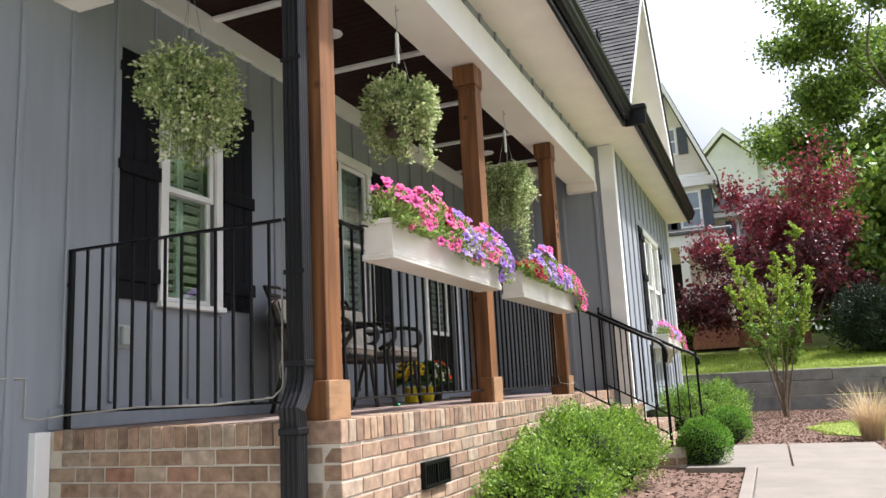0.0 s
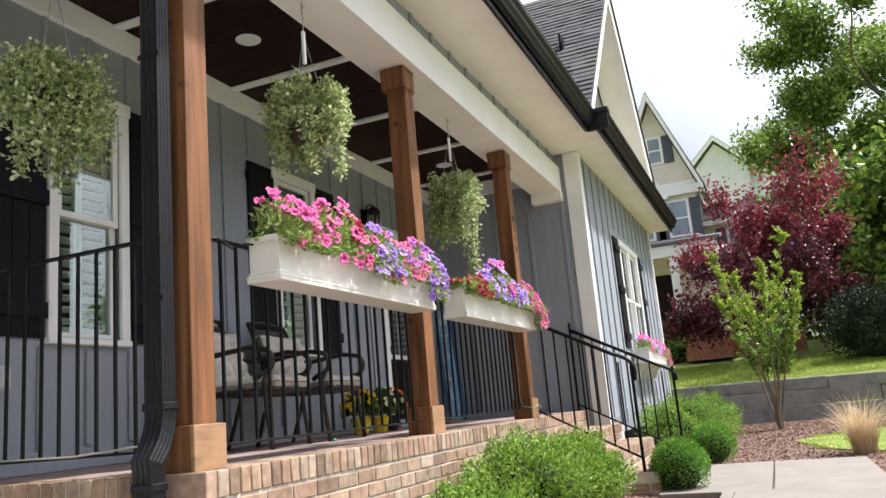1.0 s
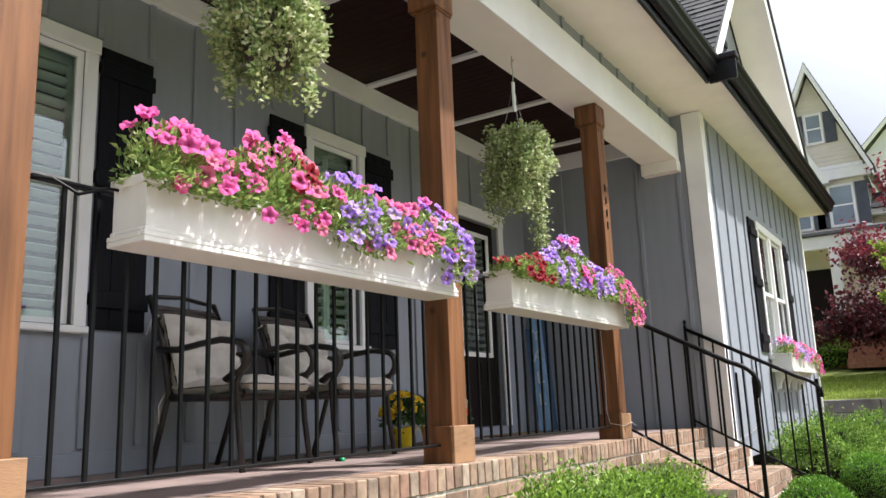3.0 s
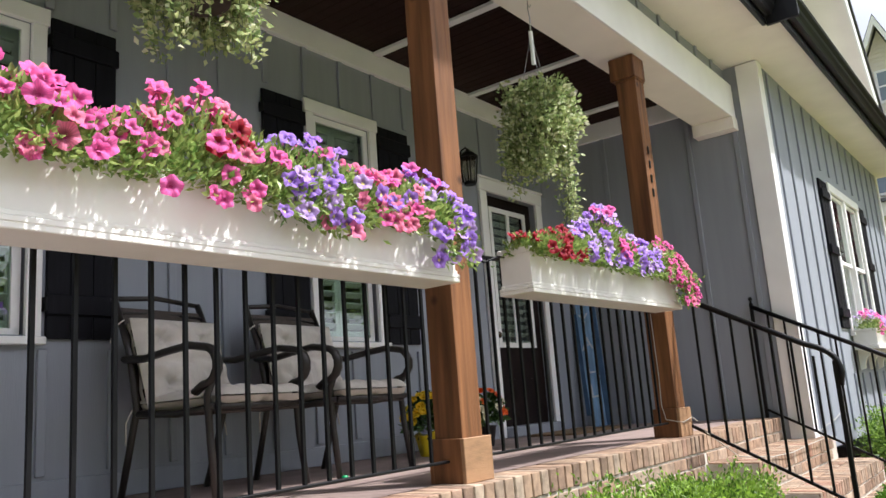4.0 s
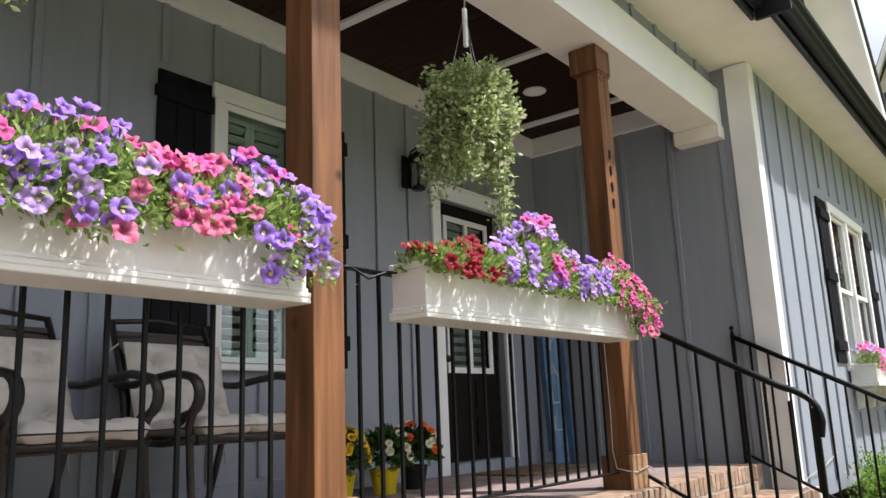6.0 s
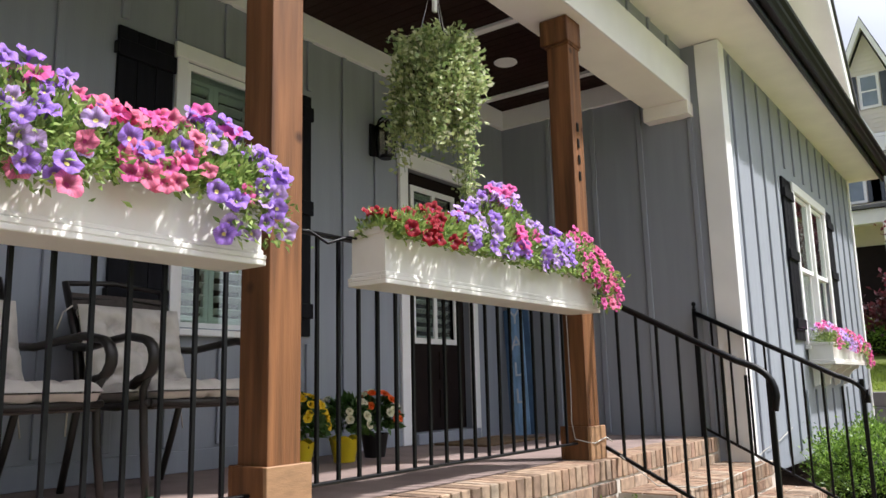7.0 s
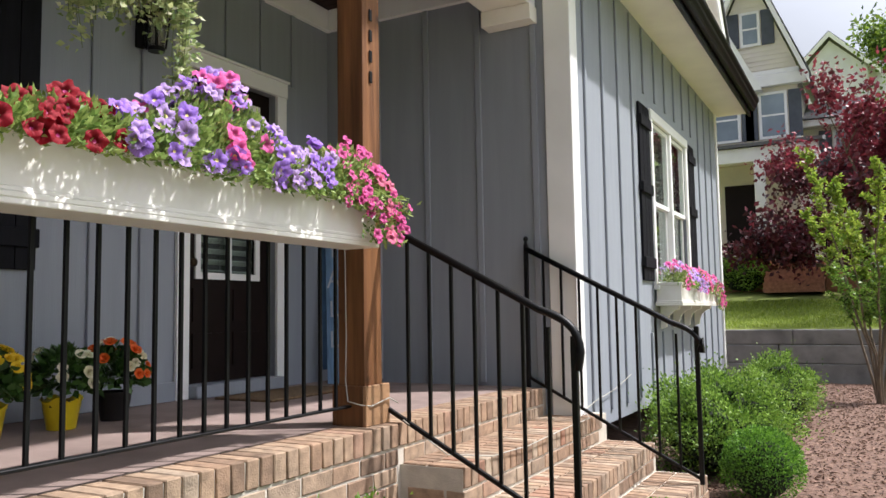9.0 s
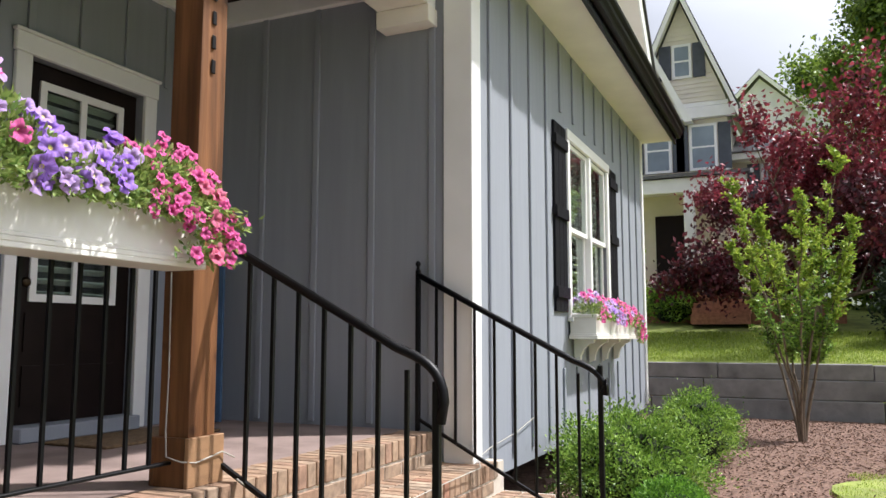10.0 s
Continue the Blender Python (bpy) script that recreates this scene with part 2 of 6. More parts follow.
# ---- house walls ----
def wall_with_holes(name, axis, at, thick, u0, u1, z0, z1, holes, material, label):
    """A wall in the plane axis = at, going back by thick; holes: (u0, u1, z0, z1). Built as strips round the holes."""
    bm = bmesh.new()
    us = sorted(set([u0, u1] + [h[0] for h in holes] + [h[1] for h in holes]))
    for a, b in zip(us, us[1:]):
        spans, z = [], z0
        for h in sorted((h for h in holes if h[0] <= a and h[1] >= b), key=lambda q: q[2]):
            spans.append((z, h[2]))
            z = h[3]
        spans.append((z, z1))
        for lo, hi in spans:
            if hi - lo > 1e-4:
                if axis == "x":
                    add_box(bm, at - thick, at, a, b, lo, hi)
                else:
                    add_box(bm, a, b, at, at + thick, lo, hi)
    bmesh.ops.remove_doubles(bm, verts=bm.verts[:], dist=1e-5)
    return tagged(link_mesh(name, bm, material), label, "wall", kind="structure")


WIN_Z = (1.54, 3.29)
WIN1 = (4.235, 4.905)
WIN2 = (6.70, 7.425)
DOOR = (8.785, 9.86, 3.095)
WWIN = (12.70, 14.40, 1.50, 3.25)
wall_house = wall_with_holes("wall_house", "x", WALL_X, 0.16, -3.0, 10.44, -0.5, 4.2,
                             [(WIN1[0] + .05, WIN1[1] - .05, WIN_Z[0] + .05, WIN_Z[1] - .05),
                              (WIN2[0] + .05, WIN2[1] - .05, WIN_Z[0] + .05, WIN_Z[1] - .05),
                              (DOOR[0] + .1, DOOR[1] - .1, FLOOR_Z, DOOR[2] - .11)], M_SIDING,
                             "gray board and batten wall behind the porch")
wall_wing_side = wall_with_holes("wall_wing_side", "y", WING_Y, 0.16, WALL_X, WING_X - 0.001, 0.3, 4.2, [], M_SIDING,
                                 "shaded gray board and batten side wall of the wing")
wall_wing = wall_with_holes("wall_wing", "x", WING_X, 0.16, WING_Y + 0.16, WING_Y1, 0.45, 4.05,
                            [(WWIN[0] + .05, WWIN[1] - .05, WWIN[2] + .05, WWIN[3] - .05)], M_SIDING,
                            "gray board and batten front wall of the wing")


def batten(parent, axis, at, u, z0, z1, w=0.045, d=0.02):
    bm = box(0, d, -w / 2, w / 2, z0, z1, 0.004) if axis == "x" else box(-w / 2, w / 2, -d, 0, z0, z1, 0.004)
    ob = part("batten", bm, M_SIDING, parent)
    ob.location = (at, u, 0) if axis == "x" else (u, at, 0)


blocked = [(3.85, 5.43), (6.30, 7.88), (8.80, 10.0)]
y = 1.68
while y < 10.3:
    spans = [(-0.4 if y < 3.3 else FLOOR_Z + 0.14, 3.69)]
    for a, b in blocked:
        if a < y < b:
            top = DOOR[2] if a > 8 else 3.30
            spans = [(top, 3.69)] if a > 8 else [(FLOOR_Z + 0.14, 1.52), (3.31, 3.69)]
    for lo, hi in spans:
        batten(wall_house, "x", WALL_X, y, lo, hi)
    y += 0.36
x = -3.355
while x < -2.0:
    batten(wall_wing_side, "y", WING_Y, x, FLOOR_Z + 0.02, 3.69)
    x += 0.4475
y = 10.76
while y < WING_Y1 - 0.05:
    if 12.25 < y < 14.85:
        batten(wall_wing, "x", WING_X, y, 0.55, 1.10)
        batten(wall_wing, "x", WING_X, y, 3.36, 4.0)
    else:
        batten(wall_wing, "x", WING_X, y, 0.55, 4.0)
    y += 0.445

# back and far walls close the house
for nm, b in (("wall_back", box(-11.0, -10.85, -3, 16.6, -0.5, 4.2)), ("wall_far", box(-10.85, WING_X - 0.17, WING_Y1 - 0.15, WING_Y1, -0.5, 4.05)),
              ("wall_near", box(-10.85, WALL_X - 0.17, -3, -2.85, -0.5, 4.2))):
    tagged(link_mesh(nm, b, M_SIDING), "gray siding wall", "wall", kind="structure")


def trim(name, bm, label="white painted trim board", material=None, smooth=False):
    return tagged(link_mesh(name, bm, material or M_WHITE, smooth=smooth), label, "trim", kind="structure")


# corner boards of the wing, frieze under the ceiling, base board
trim("trim_corner_side", box(-1.925, WING_X + 0.022, WING_Y - 0.022, WING_Y - 0.001, 0.50, 4.02, 0.003))
trim("trim_corner_front", box(WING_X + 0.001, WING_X + 0.024, WING_Y - 0.018, WING_Y + 0.13, 0.50, 4.02, 0.003))
trim("trim_corner_end", box(WING_X + 0.001, WING_X + 0.024, WING_Y1 - 0.10, WING_Y1, 0.50, 4.02, 0.003))
trim("trim_frieze", box(WALL_X + 0.001, WALL_X + 0.05, PORCH_Y0, WING_Y - 0.001, 3.68, CEIL_Z, 0.004))
trim("trim_frieze_end", box(WALL_X + 0.05, -2.44, WING_Y - 0.05, WING_Y - 0.001, 3.68, CEIL_Z, 0.004))
trim("baseboard", box(WALL_X + 0.001, WALL_X + 0.02, PORCH_Y0 + 0.02, 8.80, FLOOR_Z, FLOOR_Z + 0.12, 0.003), "gray painted base board", M_SIDING)
trim("trim_skirt", box(WALL_X + 0.001, WALL_X + 0.03, 1.0, PORCH_Y0 - 0.09, -0.45, 0.16, 0.004), "white skirt board at the wall's foot")
trim("trim_skirt_post", box(WALL_X + 0.001, WALL_X + 0.06, PORCH_Y0 - 0.10, PORCH_Y0 - 0.001, -0.4, 0.775, 0.004), "white board at the end of the brick porch")

trim("trim_wall_return", box(WALL_X + 0.001, WALL_X + 0.30, 0.0, 3.50, 3.34, 3.518, 0.004), "cream boxed return under the side eave", M_SOFFIT)

# ---- porch roof: ceiling, beam, soffit, gutter ----
def build_ceiling():
    bm = bmesh.new()
    y = PORCH_Y0
    add_box(bm, WALL_X, -2.20, PORCH_Y0, WING_Y, CEIL_Z + 0.012, CEIL_Z + 0.1)
    while y < WING_Y - 0.01:
        y1 = min(y + 0.09, WING_Y)
        add_box(bm, WALL_X, -2.20, y + 0.003, y1 - 0.003, CEIL_Z, CEIL_Z + 0.014)
        y = y1
    tagged(link_mesh("ceiling", bm, M_CEIL), "dark brown stained board porch ceiling", "ceiling", kind="structure")


build_ceiling()
for y in (4.78, 6.12, 7.46, 8.72, 9.99):
        trim("trim_ceiling_batten", box(WALL_X + 0.052, -2.362, y - 0.035, y + 0.035, CEIL_Z - 0.028, CEIL_Z - 0.001, 0.003), "white batten across the porch ceiling")

trim("porch_beam", box(-2.36, -2.0, PORCH_Y0 - 0.05, WING_Y - 0.03, 3.52, 3.85, 0.004), "long white painted porch beam on the posts", M_SOFFIT)
trim("trim_beam_fascia", box(-1.998, -1.982, PORCH_Y0 - 0.06, WING_Y - 0.024, 3.515, 3.85, 0.003), "white fascia board of the porch beam")
trim("trim_beam_end", box(-2.365, -1.978, WING_Y - 0.14, WING_Y - 0.002, 3.40, 3.518, 0.004), "white bearing block at the beam's end", M_SOFFIT)
trim("trim_beam_side", box(WALL_X, -2.03, PORCH_Y0 - 0.06, PORCH_Y0 + 0.10, 3.52, 3.87, 0.004), "white painted side beam of the porch", M_SOFFIT)
band = tagged(link_mesh("wall_band", box(-2.20, -2.05, PORCH_Y0 - 0.05, WING_Y + 0.1, 3.851, 4.07), M_SIDING), "gray batten band above the porch beam", "wall", kind="structure")
y = 3.6
while y < WING_Y - 0.05:
    batten(band, "x", -2.05, y, 3.852, 4.028)
    y += 0.405

EAVE_X = -1.42
WEAVE_X = -1.29
SOF_Z = 4.03
trim("soffit_porch", box(-2.05, EAVE_X, 3.10, 9.66, SOF_Z, SOF_Z + 0.03), "cream painted soffit under the porch eave", M_SOFFIT)
trim("soffit_wing", box(-2.05, WEAVE_X, 9.662, WING_Y1 + 0.15, SOF_Z, SOF_Z + 0.03), "cream painted soffit under the wing eave", M_SOFFIT)
trim("soffit_side", box(-7.0, -2.052, 3.10, PORCH_Y0 - 0.07, SOF_Z, SOF_Z + 0.03), "cream soffit at the side of the porch", M_SOFFIT)


def gutter(name, x, y0, y1, z, label):
    """Dark fascia with a K-profile gutter in front, open above."""
    e = empty(name, (x, y0, z), label, "gutter")
    L = y1 - y0
    part("fascia", box(-0.03, 0.0, 0, L, -0.01, 0.24, 0.003), M_GUTTER, e)
    outer = [(0.0, 0.07), (0.055, 0.07), (0.065, 0.10), (0.085, 0.13), (0.09, 0.16), (0.115, 0.19), (0.12, 0.22), (0.11, 0.22), (0.105, 0.195), (0.08, 0.165), (0.05, 0.085), (0.0, 0.085)]
    part("trough", prism(outer, "y", 0, L), M_GUTTER, e)
    return e


gutter("gutter", EAVE_X, 3.05, 9.62, SOF_Z - 0.04, "dark bronze metal gutter along the porch eave")
gutter("gutter", WEAVE_X, 9.66, WING_Y1 + 0.17, 3.99, "dark bronze metal gutter along the wing eave")
g = empty("gutter", (WEAVE_X, 9.62, 3.99), "short dark gutter return at the eave's corner", "gutter")
part("fascia", box(EAVE_X - WEAVE_X, 0.125, 0, 0.035, -0.01, 0.24, 0.003), M_GUTTER, g)
part("end_cap", box(-0.02, 0.14, -0.03, 0.12, 0.19, 0.25, 0.01), M_GUTTER, g)

# main roof over the porch
bm = prism([(-1.40, 4.20), (-7.5, 8.0), (-7.5, 7.85), (-1.40, 4.05)], "y", 3.02, 10.6)
tagged(link_mesh("roof_main", bm, M_SHINGLE), "gray shingle roof above the porch", "roof", kind="structure")

# ---- gable of the wing ----
GY0, GYP, GY1, GZ0, GZP = 9.62, 12.72, 15.95, 4.22, 7.42
GX = -1.38
GWX = -1.90
gable = empty("gable", (0, 0, 0), "gray front gable of the wing with white rake and shingle roof", "gable", kind="structure")
part("gable_wall", prism([(GY0 + 0.3, GZ0), (GYP, GZP - 0.30), (GY1 - 0.3, GZ0)], "x", GWX - 0.15, GWX), M_SIDING, gable)
for (ya, yb_, nm) in ((GY0, GYP, "rake_near"), (GY1, GYP, "rake_far")):
    za, zb = GZ0, GZP
    dy, dz = yb_ - ya, zb - za
    ln = math.hypot(dy, dz)
    ny, nz = -dz / ln * (1 if dy > 0 else -1), abs(dy) / ln
    for nm2, t0, t1, x0, x1, mm in (("rake_board", -0.20, 0.0, GX - 0.02, GX, M_WHITE), ("rake_soffit", -0.06, -0.04, GWX, GX - 0.021, M_SOFFIT),
                                     ("roof_deck", 0.0, 0.035, -8.0, GX + 0.03, M_SHINGLE)):
        pts = [(ya + ny * t0, za + nz * t0), (yb_ + (0 if t0 else 0), zb + t0 / nz), (yb_, zb + t1 / nz), (ya + ny * t1, za + nz * t1)]
        part(nm2, prism(pts, "x", x0, x1), mm, gable)

# ---- porch slab, brick front and steps (cores; the bricks come last in the file) ----
porch_wall = tagged(link_mesh("porch_base", box(WALL_X + 0.001, PORCH_X - 0.006, PORCH_Y0 + 0.006, WING_Y - 0.001, -0.45, FLOOR_Z - 0.008), M_MORTAR),
                    "red-brown brick porch base with pale mortar", "porch", kind="structure")
floor = tagged(link_mesh("floor", box(WALL_X + 0.001, PORCH_X - 0.21, PORCH_Y0 + 0.20, WING_Y - 0.001, FLOOR_Z - 0.007, FLOOR_Z - 0.002), M_FLOOR),
               "reddish brown porch floor slab", "floor", kind="structure")
STEP_Y = (8.46, 10.72)
STEPS = ((0.59, -1.64), (0.40, -1.30), (0.21, -0.96))       # tread height, front edge
steps = empty("steps", (0, 0, 0), "brick steps with rowlock treads leading up to the porch", "steps", kind="structure")
for k, (z, x) in enumerate(STEPS):
    part("step_core", box(PORCH_X - 0.005, x - 0.006, STEP_Y[0] + 0.006, STEP_Y[1] - 0.006, -0.1, z - 0.007), M_MORTAR, steps)

# ---- posts ----
M_POST = mat("stained_cedar_post", (0.175, 0.076, 0.030), 0.6, var=0.45, scale=2.4, bump=0.22, bump_scale=18, stretch=(9, 9, 0.6), spec=0.3, dark=(0.075, 0.028, 0.012), dark_amt=0.85, dark_scale=1.6)
M_BLOCK = mat("pine_post_block", (0.31, 0.175, 0.088), 0.65, var=0.35, scale=3, bump=0.15, bump_scale=30, stretch=(2, 2, 7), dark=(0.22, 0.12, 0.06), dark_amt=0.5)



def add_knots(m):
    """Dark knots with a softer ring, scattered over sawn wood."""
    n, l = m.node_tree.nodes, m.node_tree.links
    base = n["Principled BSDF"].inputs["Base Color"]
    before = base.links[0].from_socket
    tc = n.new("ShaderNodeTexCoord")
    oi = n.new("ShaderNodeObjectInfo")
    sh = n.new("ShaderNodeVectorMath")
    sh.operation = 'SCALE'
    sh.inputs[0].default_value = (5.0, 9.0, 23.0)
    l.new(oi.outputs["Random"], sh.inputs["Scale"])
    ad = n.new("ShaderNodeVectorMath")
    l.new(tc.outputs["Object"], ad.inputs[0])
    l.new(sh.outputs["Vector"], ad.inputs[1])
    vo = n.new("ShaderNodeTexVoronoi")
    vo.inputs["Scale"].default_value = 4.2
    l.new(ad.outputs["Vector"], vo.inputs["Vector"])
    mr = n.new("ShaderNodeMapRange")
    mr.inputs["From Min"].default_value, mr.inputs["From Max"].default_value = 0.05, 0.13
    mr.inputs["To Min"].default_value, mr.inputs["To Max"].default_value = 0.85, 0.0
    l.new(vo.outputs["Distance"], mr.inputs["Value"])
    mx = n.new("ShaderNodeMix")
    mx.data_type = 'RGBA'
    mx.inputs["B"].default_value = (0.035, 0.013, 0.006, 1)
    l.new(mr.outputs["Result"], mx.inputs["Factor"])
    l.new(before, mx.inputs["A"])
    l.new(mx.outputs["Result"], base)


add_knots(M_POST)
add_knots(M_BLOCK)


def post():
    e = empty("porch_post", (0, 0, 0), "square stained cedar porch post with block base and cap", "post", "porch posts")
    part("shaft", box(-0.076, 0.076, -0.090, 0.062, 0.004, 2.737, 0.006, 2), M_POST, e)
    h = 0.19
    # boards wrapped round the foot, butt-jointed
    part("base_board", box(0.078, 0.098, -0.112, 0.097, 0.0, h, 0.003), M_BLOCK, e, "lighter unstained wooden board on the foot's front")
    for x0, x1, y0, y1 in ((-0.098, -0.078, -0.112, 0.097), (-0.077, 0.077, 0.064, 0.097), (-0.077, 0.077, -0.112, -0.092)):
        part("base_board", box(x0, x1, y0, y1, 0.0, h, 0.003), M_POST, e)
    bm = box(-0.105, 0.090, -0.122, 0.074, 2.565, 2.735, 0.010, 2)
    part("cap_block", bm, M_POST, e)
    part("cap_moulding", box(-0.084, 0.084, -0.098, 0.068, 2.55, 2.564, 0.006, 2), M_POST, e)
    return e


first = post()
first.matrix_world = pose(POST_X, POST_Y[0], FLOOR_Z)
posts = [first] + [copy_thing(first, pose(POST_X, y, FLOOR_Z)) for y in POST_Y[1:]]

# ---- iron rails ----
RAIL_TOP, RAIL_BOT = 1.04, 0.10      # above the floor


def straight_rail(y0, y1, label):
    """A rail between two posts, along y."""
    e = empty("porch_railing", (POST_X, y0, FLOOR_Z), label, "railing", "porch railings")
    L = y1 - y0
    part("top_rail", box(-0.02, 0.02, 0, L, RAIL_TOP - 0.012, RAIL_TOP, 0.003), M_BLACK, e)
    part("bottom_rail", box(-0.016, 0.016, 0, L, RAIL_BOT - 0.012, RAIL_BOT, 0.003), M_BLACK, e)
    n = int(round(L / 0.118))
    for i in range(1, n):
        o = part("baluster", box(-0.0065, 0.0065, -0.0065, 0.0065, RAIL_BOT, RAIL_TOP - 0.012), M_BLACK, e)
        o.location = (0, L * i / n, 0)
    for yy in (0.006, L - 0.006):
        o = part("bracket", box(-0.02, 0.02, -0.004, 0.004, RAIL_BOT - 0.03, RAIL_BOT + 0.05, 0.002), M_BLACK, e)
        o.location = (0, yy, 0)
    return e


straight_rail(POST_Y[0] + 0.098, POST_Y[1] - 0.098, "black iron railing between two porch posts")
straight_rail(POST_Y[1] + 0.098, POST_Y[2] - 0.098, "black iron railing beside the steps' post")
# side rail from the first post to the house
e = empty("porch_railing", (0, PORCH_Y0 + 0.12, FLOOR_Z), "black iron side railing from post to house wall", "railing", "porch railings")
part("top_rail", box(WALL_X + 0.03, POST_X - 0.075, -0.02, 0.02, RAIL_TOP - 0.012, RAIL_TOP, 0.003), M_BLACK, e)
part("bottom_rail", box(WALL_X + 0.03, POST_X - 0.075, -0.016, 0.016, RAIL_BOT - 0.012, RAIL_BOT, 0.003), M_BLACK, e)
n = 14
for i in range(1, n):
    o = part("baluster", box(-0.0065, 0.0065, -0.0065, 0.0065, RAIL_BOT, RAIL_TOP - 0.012), M_BLACK, e)
    o.location = (WALL_X + 0.05 + (POST_X - 0.075 - WALL_X - 0.05) * i / n, 0, 0)
part("end_post", box(WALL_X + 0.03, WALL_X + 0.06, -0.015, 0.015, 0.0, RAIL_TOP, 0.003), M_BLACK, e)
part("wall_bracket", tube([(WALL_X + 0.0, -0.0, 0.82), (WALL_X + 0.04, 0, 0.84)], 0.012), M_BLACK, e)


def stair_rail(y, x0, z0, x1, end, label, finial):
    """A rail down the steps: it leaves x0 at height z0 and ends at x1 with a drop curve."""
    e = empty("stair_railing", (0, y, 0), label, "railing", "stair railings")
    slope = -0.53
    def top(x):
        return z0 + slope * (x - x0)
    bx = x1 - 0.10
    pts = [(x0, 0, top(x0)), (bx - 0.12, 0, top(bx - 0.12))]
    for k in range(1, 9):
        a = k / 8
        pts.append((bx - 0.12 + 0.19 * math.sin(a * math.pi / 2 * 0.97), 0, top(bx - 0.12) - 0.105 * a - 0.09 * a ** 3))
    pts.append((x1 - 0.032, 0, end + 0.10))
    pts.append((x1 - 0.045, 0, end + 0.03))
    bm = bmesh.new()
    add_tube(bm, pts, 0.019, 8)
    for v in bm.verts:
        v.co.y *= 1.15
    part("hand_rail", bm, M_BLACK, e)
    low = lambda x: top(x) - 0.90
    xe = x1 - 0.06
    part("lower_rail", tube([(x0, 0, low(x0)), (xe, 0, low(xe))], 0.013, 4), M_BLACK, e)
    n = int((xe - x0) / 0.118)
    for i in range(1, n):
        x = x0 + (xe - x0) * i / n
        t = top(x) - (0.0 if x < bx - 0.12 else 0.05)
        part("baluster", box(x - 0.0075, x + 0.0075, -0.0075, 0.0075, low(x), t - 0.008), M_BLACK, e)
    part("newel", box(xe - 0.014, xe + 0.014, -0.014, 0.014, 0.21 if xe < -0.9 else 0.0, end + 0.18, 0.003), M_BLACK, e)
    if finial:
        part("wall_post", box(x0 - 0.014, x0 + 0.014, -0.014, 0.014, FLOOR_Z, z0 + 0.035, 0.003), M_BLACK, e)
        part("finial", lathe([(0.006, 0), (0.014, 0.008), (0.008, 0.016), (0.018, 0.03), (0.018, 0.042), (0.006, 0.056)], 10, (x0, 0, z0 + 0.035)), M_BLACK, e)
    return e


stair_rail(8.47, POST_X + 0.09, 1.745, -1.03, 1.02, "black iron stair railing at the cedar post", False)
stair_rail(10.36, -2.085, 1.755, -0.87, 1.02, "black iron stair railing with ball finial by the wing wall", True)

# ---- flower boxes ----
M_BOXW = mat("white_planter_vinyl", (0.80, 0.78, 0.73), 0.35, var=0.04, scale=4, bump=0.03, dark=(0.66, 0.63, 0.56), dark_amt=0.4, dark_scale=6)
M_SOIL = mat("dark_soil", (0.03, 0.02, 0.013), 0.95, var=0.4, scale=30, bump=0.8)


def planter(L, x0, x1, h, label):
    """A white box planter, from y = 0 to L, with a moulded rim and foot."""
    e = empty("flower_box", (0, 0, 0), label, "flower box", "flower boxes")
    bm = bmesh.new()
    t = 0.015
    def ring(d, z0, z1, dt):
        add_box(bm, x1 - t, x1 + d, -d, L + d, z0, z1)
        add_box(bm, x0 - d, x0 + t, -d, L + d, z0, z1)
        add_box(bm, x0 + t, x1 - t, -d, t, z0, z1)
        add_box(bm, x0 + t, x1 - t, L - t, L + d, z0, z1)
    ring(0.0, 0.02, h - 0.03, 0)
    body = part("body", bm, M_BOXW, e)
    bm = bmesh.new()
    ring(0.010, h - 0.03, h, 0)
    bmesh.ops.bevel(bm, geom=bm.edges[:], offset=0.003, segments=1, affect='EDGES')
    part("rim", bm, M_BOXW, e)
    bm = bmesh.new()
    ring(0.006, 0.035, 0.05, 0)
    ring(0.013, 0.018, 0.035, 0)
    bmesh.ops.bevel(bm, geom=bm.edges[:], offset=0.003, segments=1, affect='EDGES')
    part("foot_moulding", bm, M_BOXW, e)
    part("bottom", box(x0 - 0.012, x1 + 0.012, -0.012, L + 0.012, 0.0, 0.018, 0.003), M_BOXW, e)
    part("soil", box(x0 + t + 0.001, x1 - t - 0.001, t + 0.001, L - t - 0.001, 0.03, h - 0.04), M_SOIL, e)
    return e


BOX_Z = 1.608
b1 = planter(1.835, POST_X + 0.075, -1.90, 0.225, "long white flower box full of pink and purple petunias")
b1.matrix_world = pose(0, 3.835, BOX_Z)
b2 = planter(1.86, POST_X + 0.075, -1.90, 0.225, "long white flower box with red, purple and pink petunias")
b2.matrix_world = pose(0, 6.28, BOX_Z)

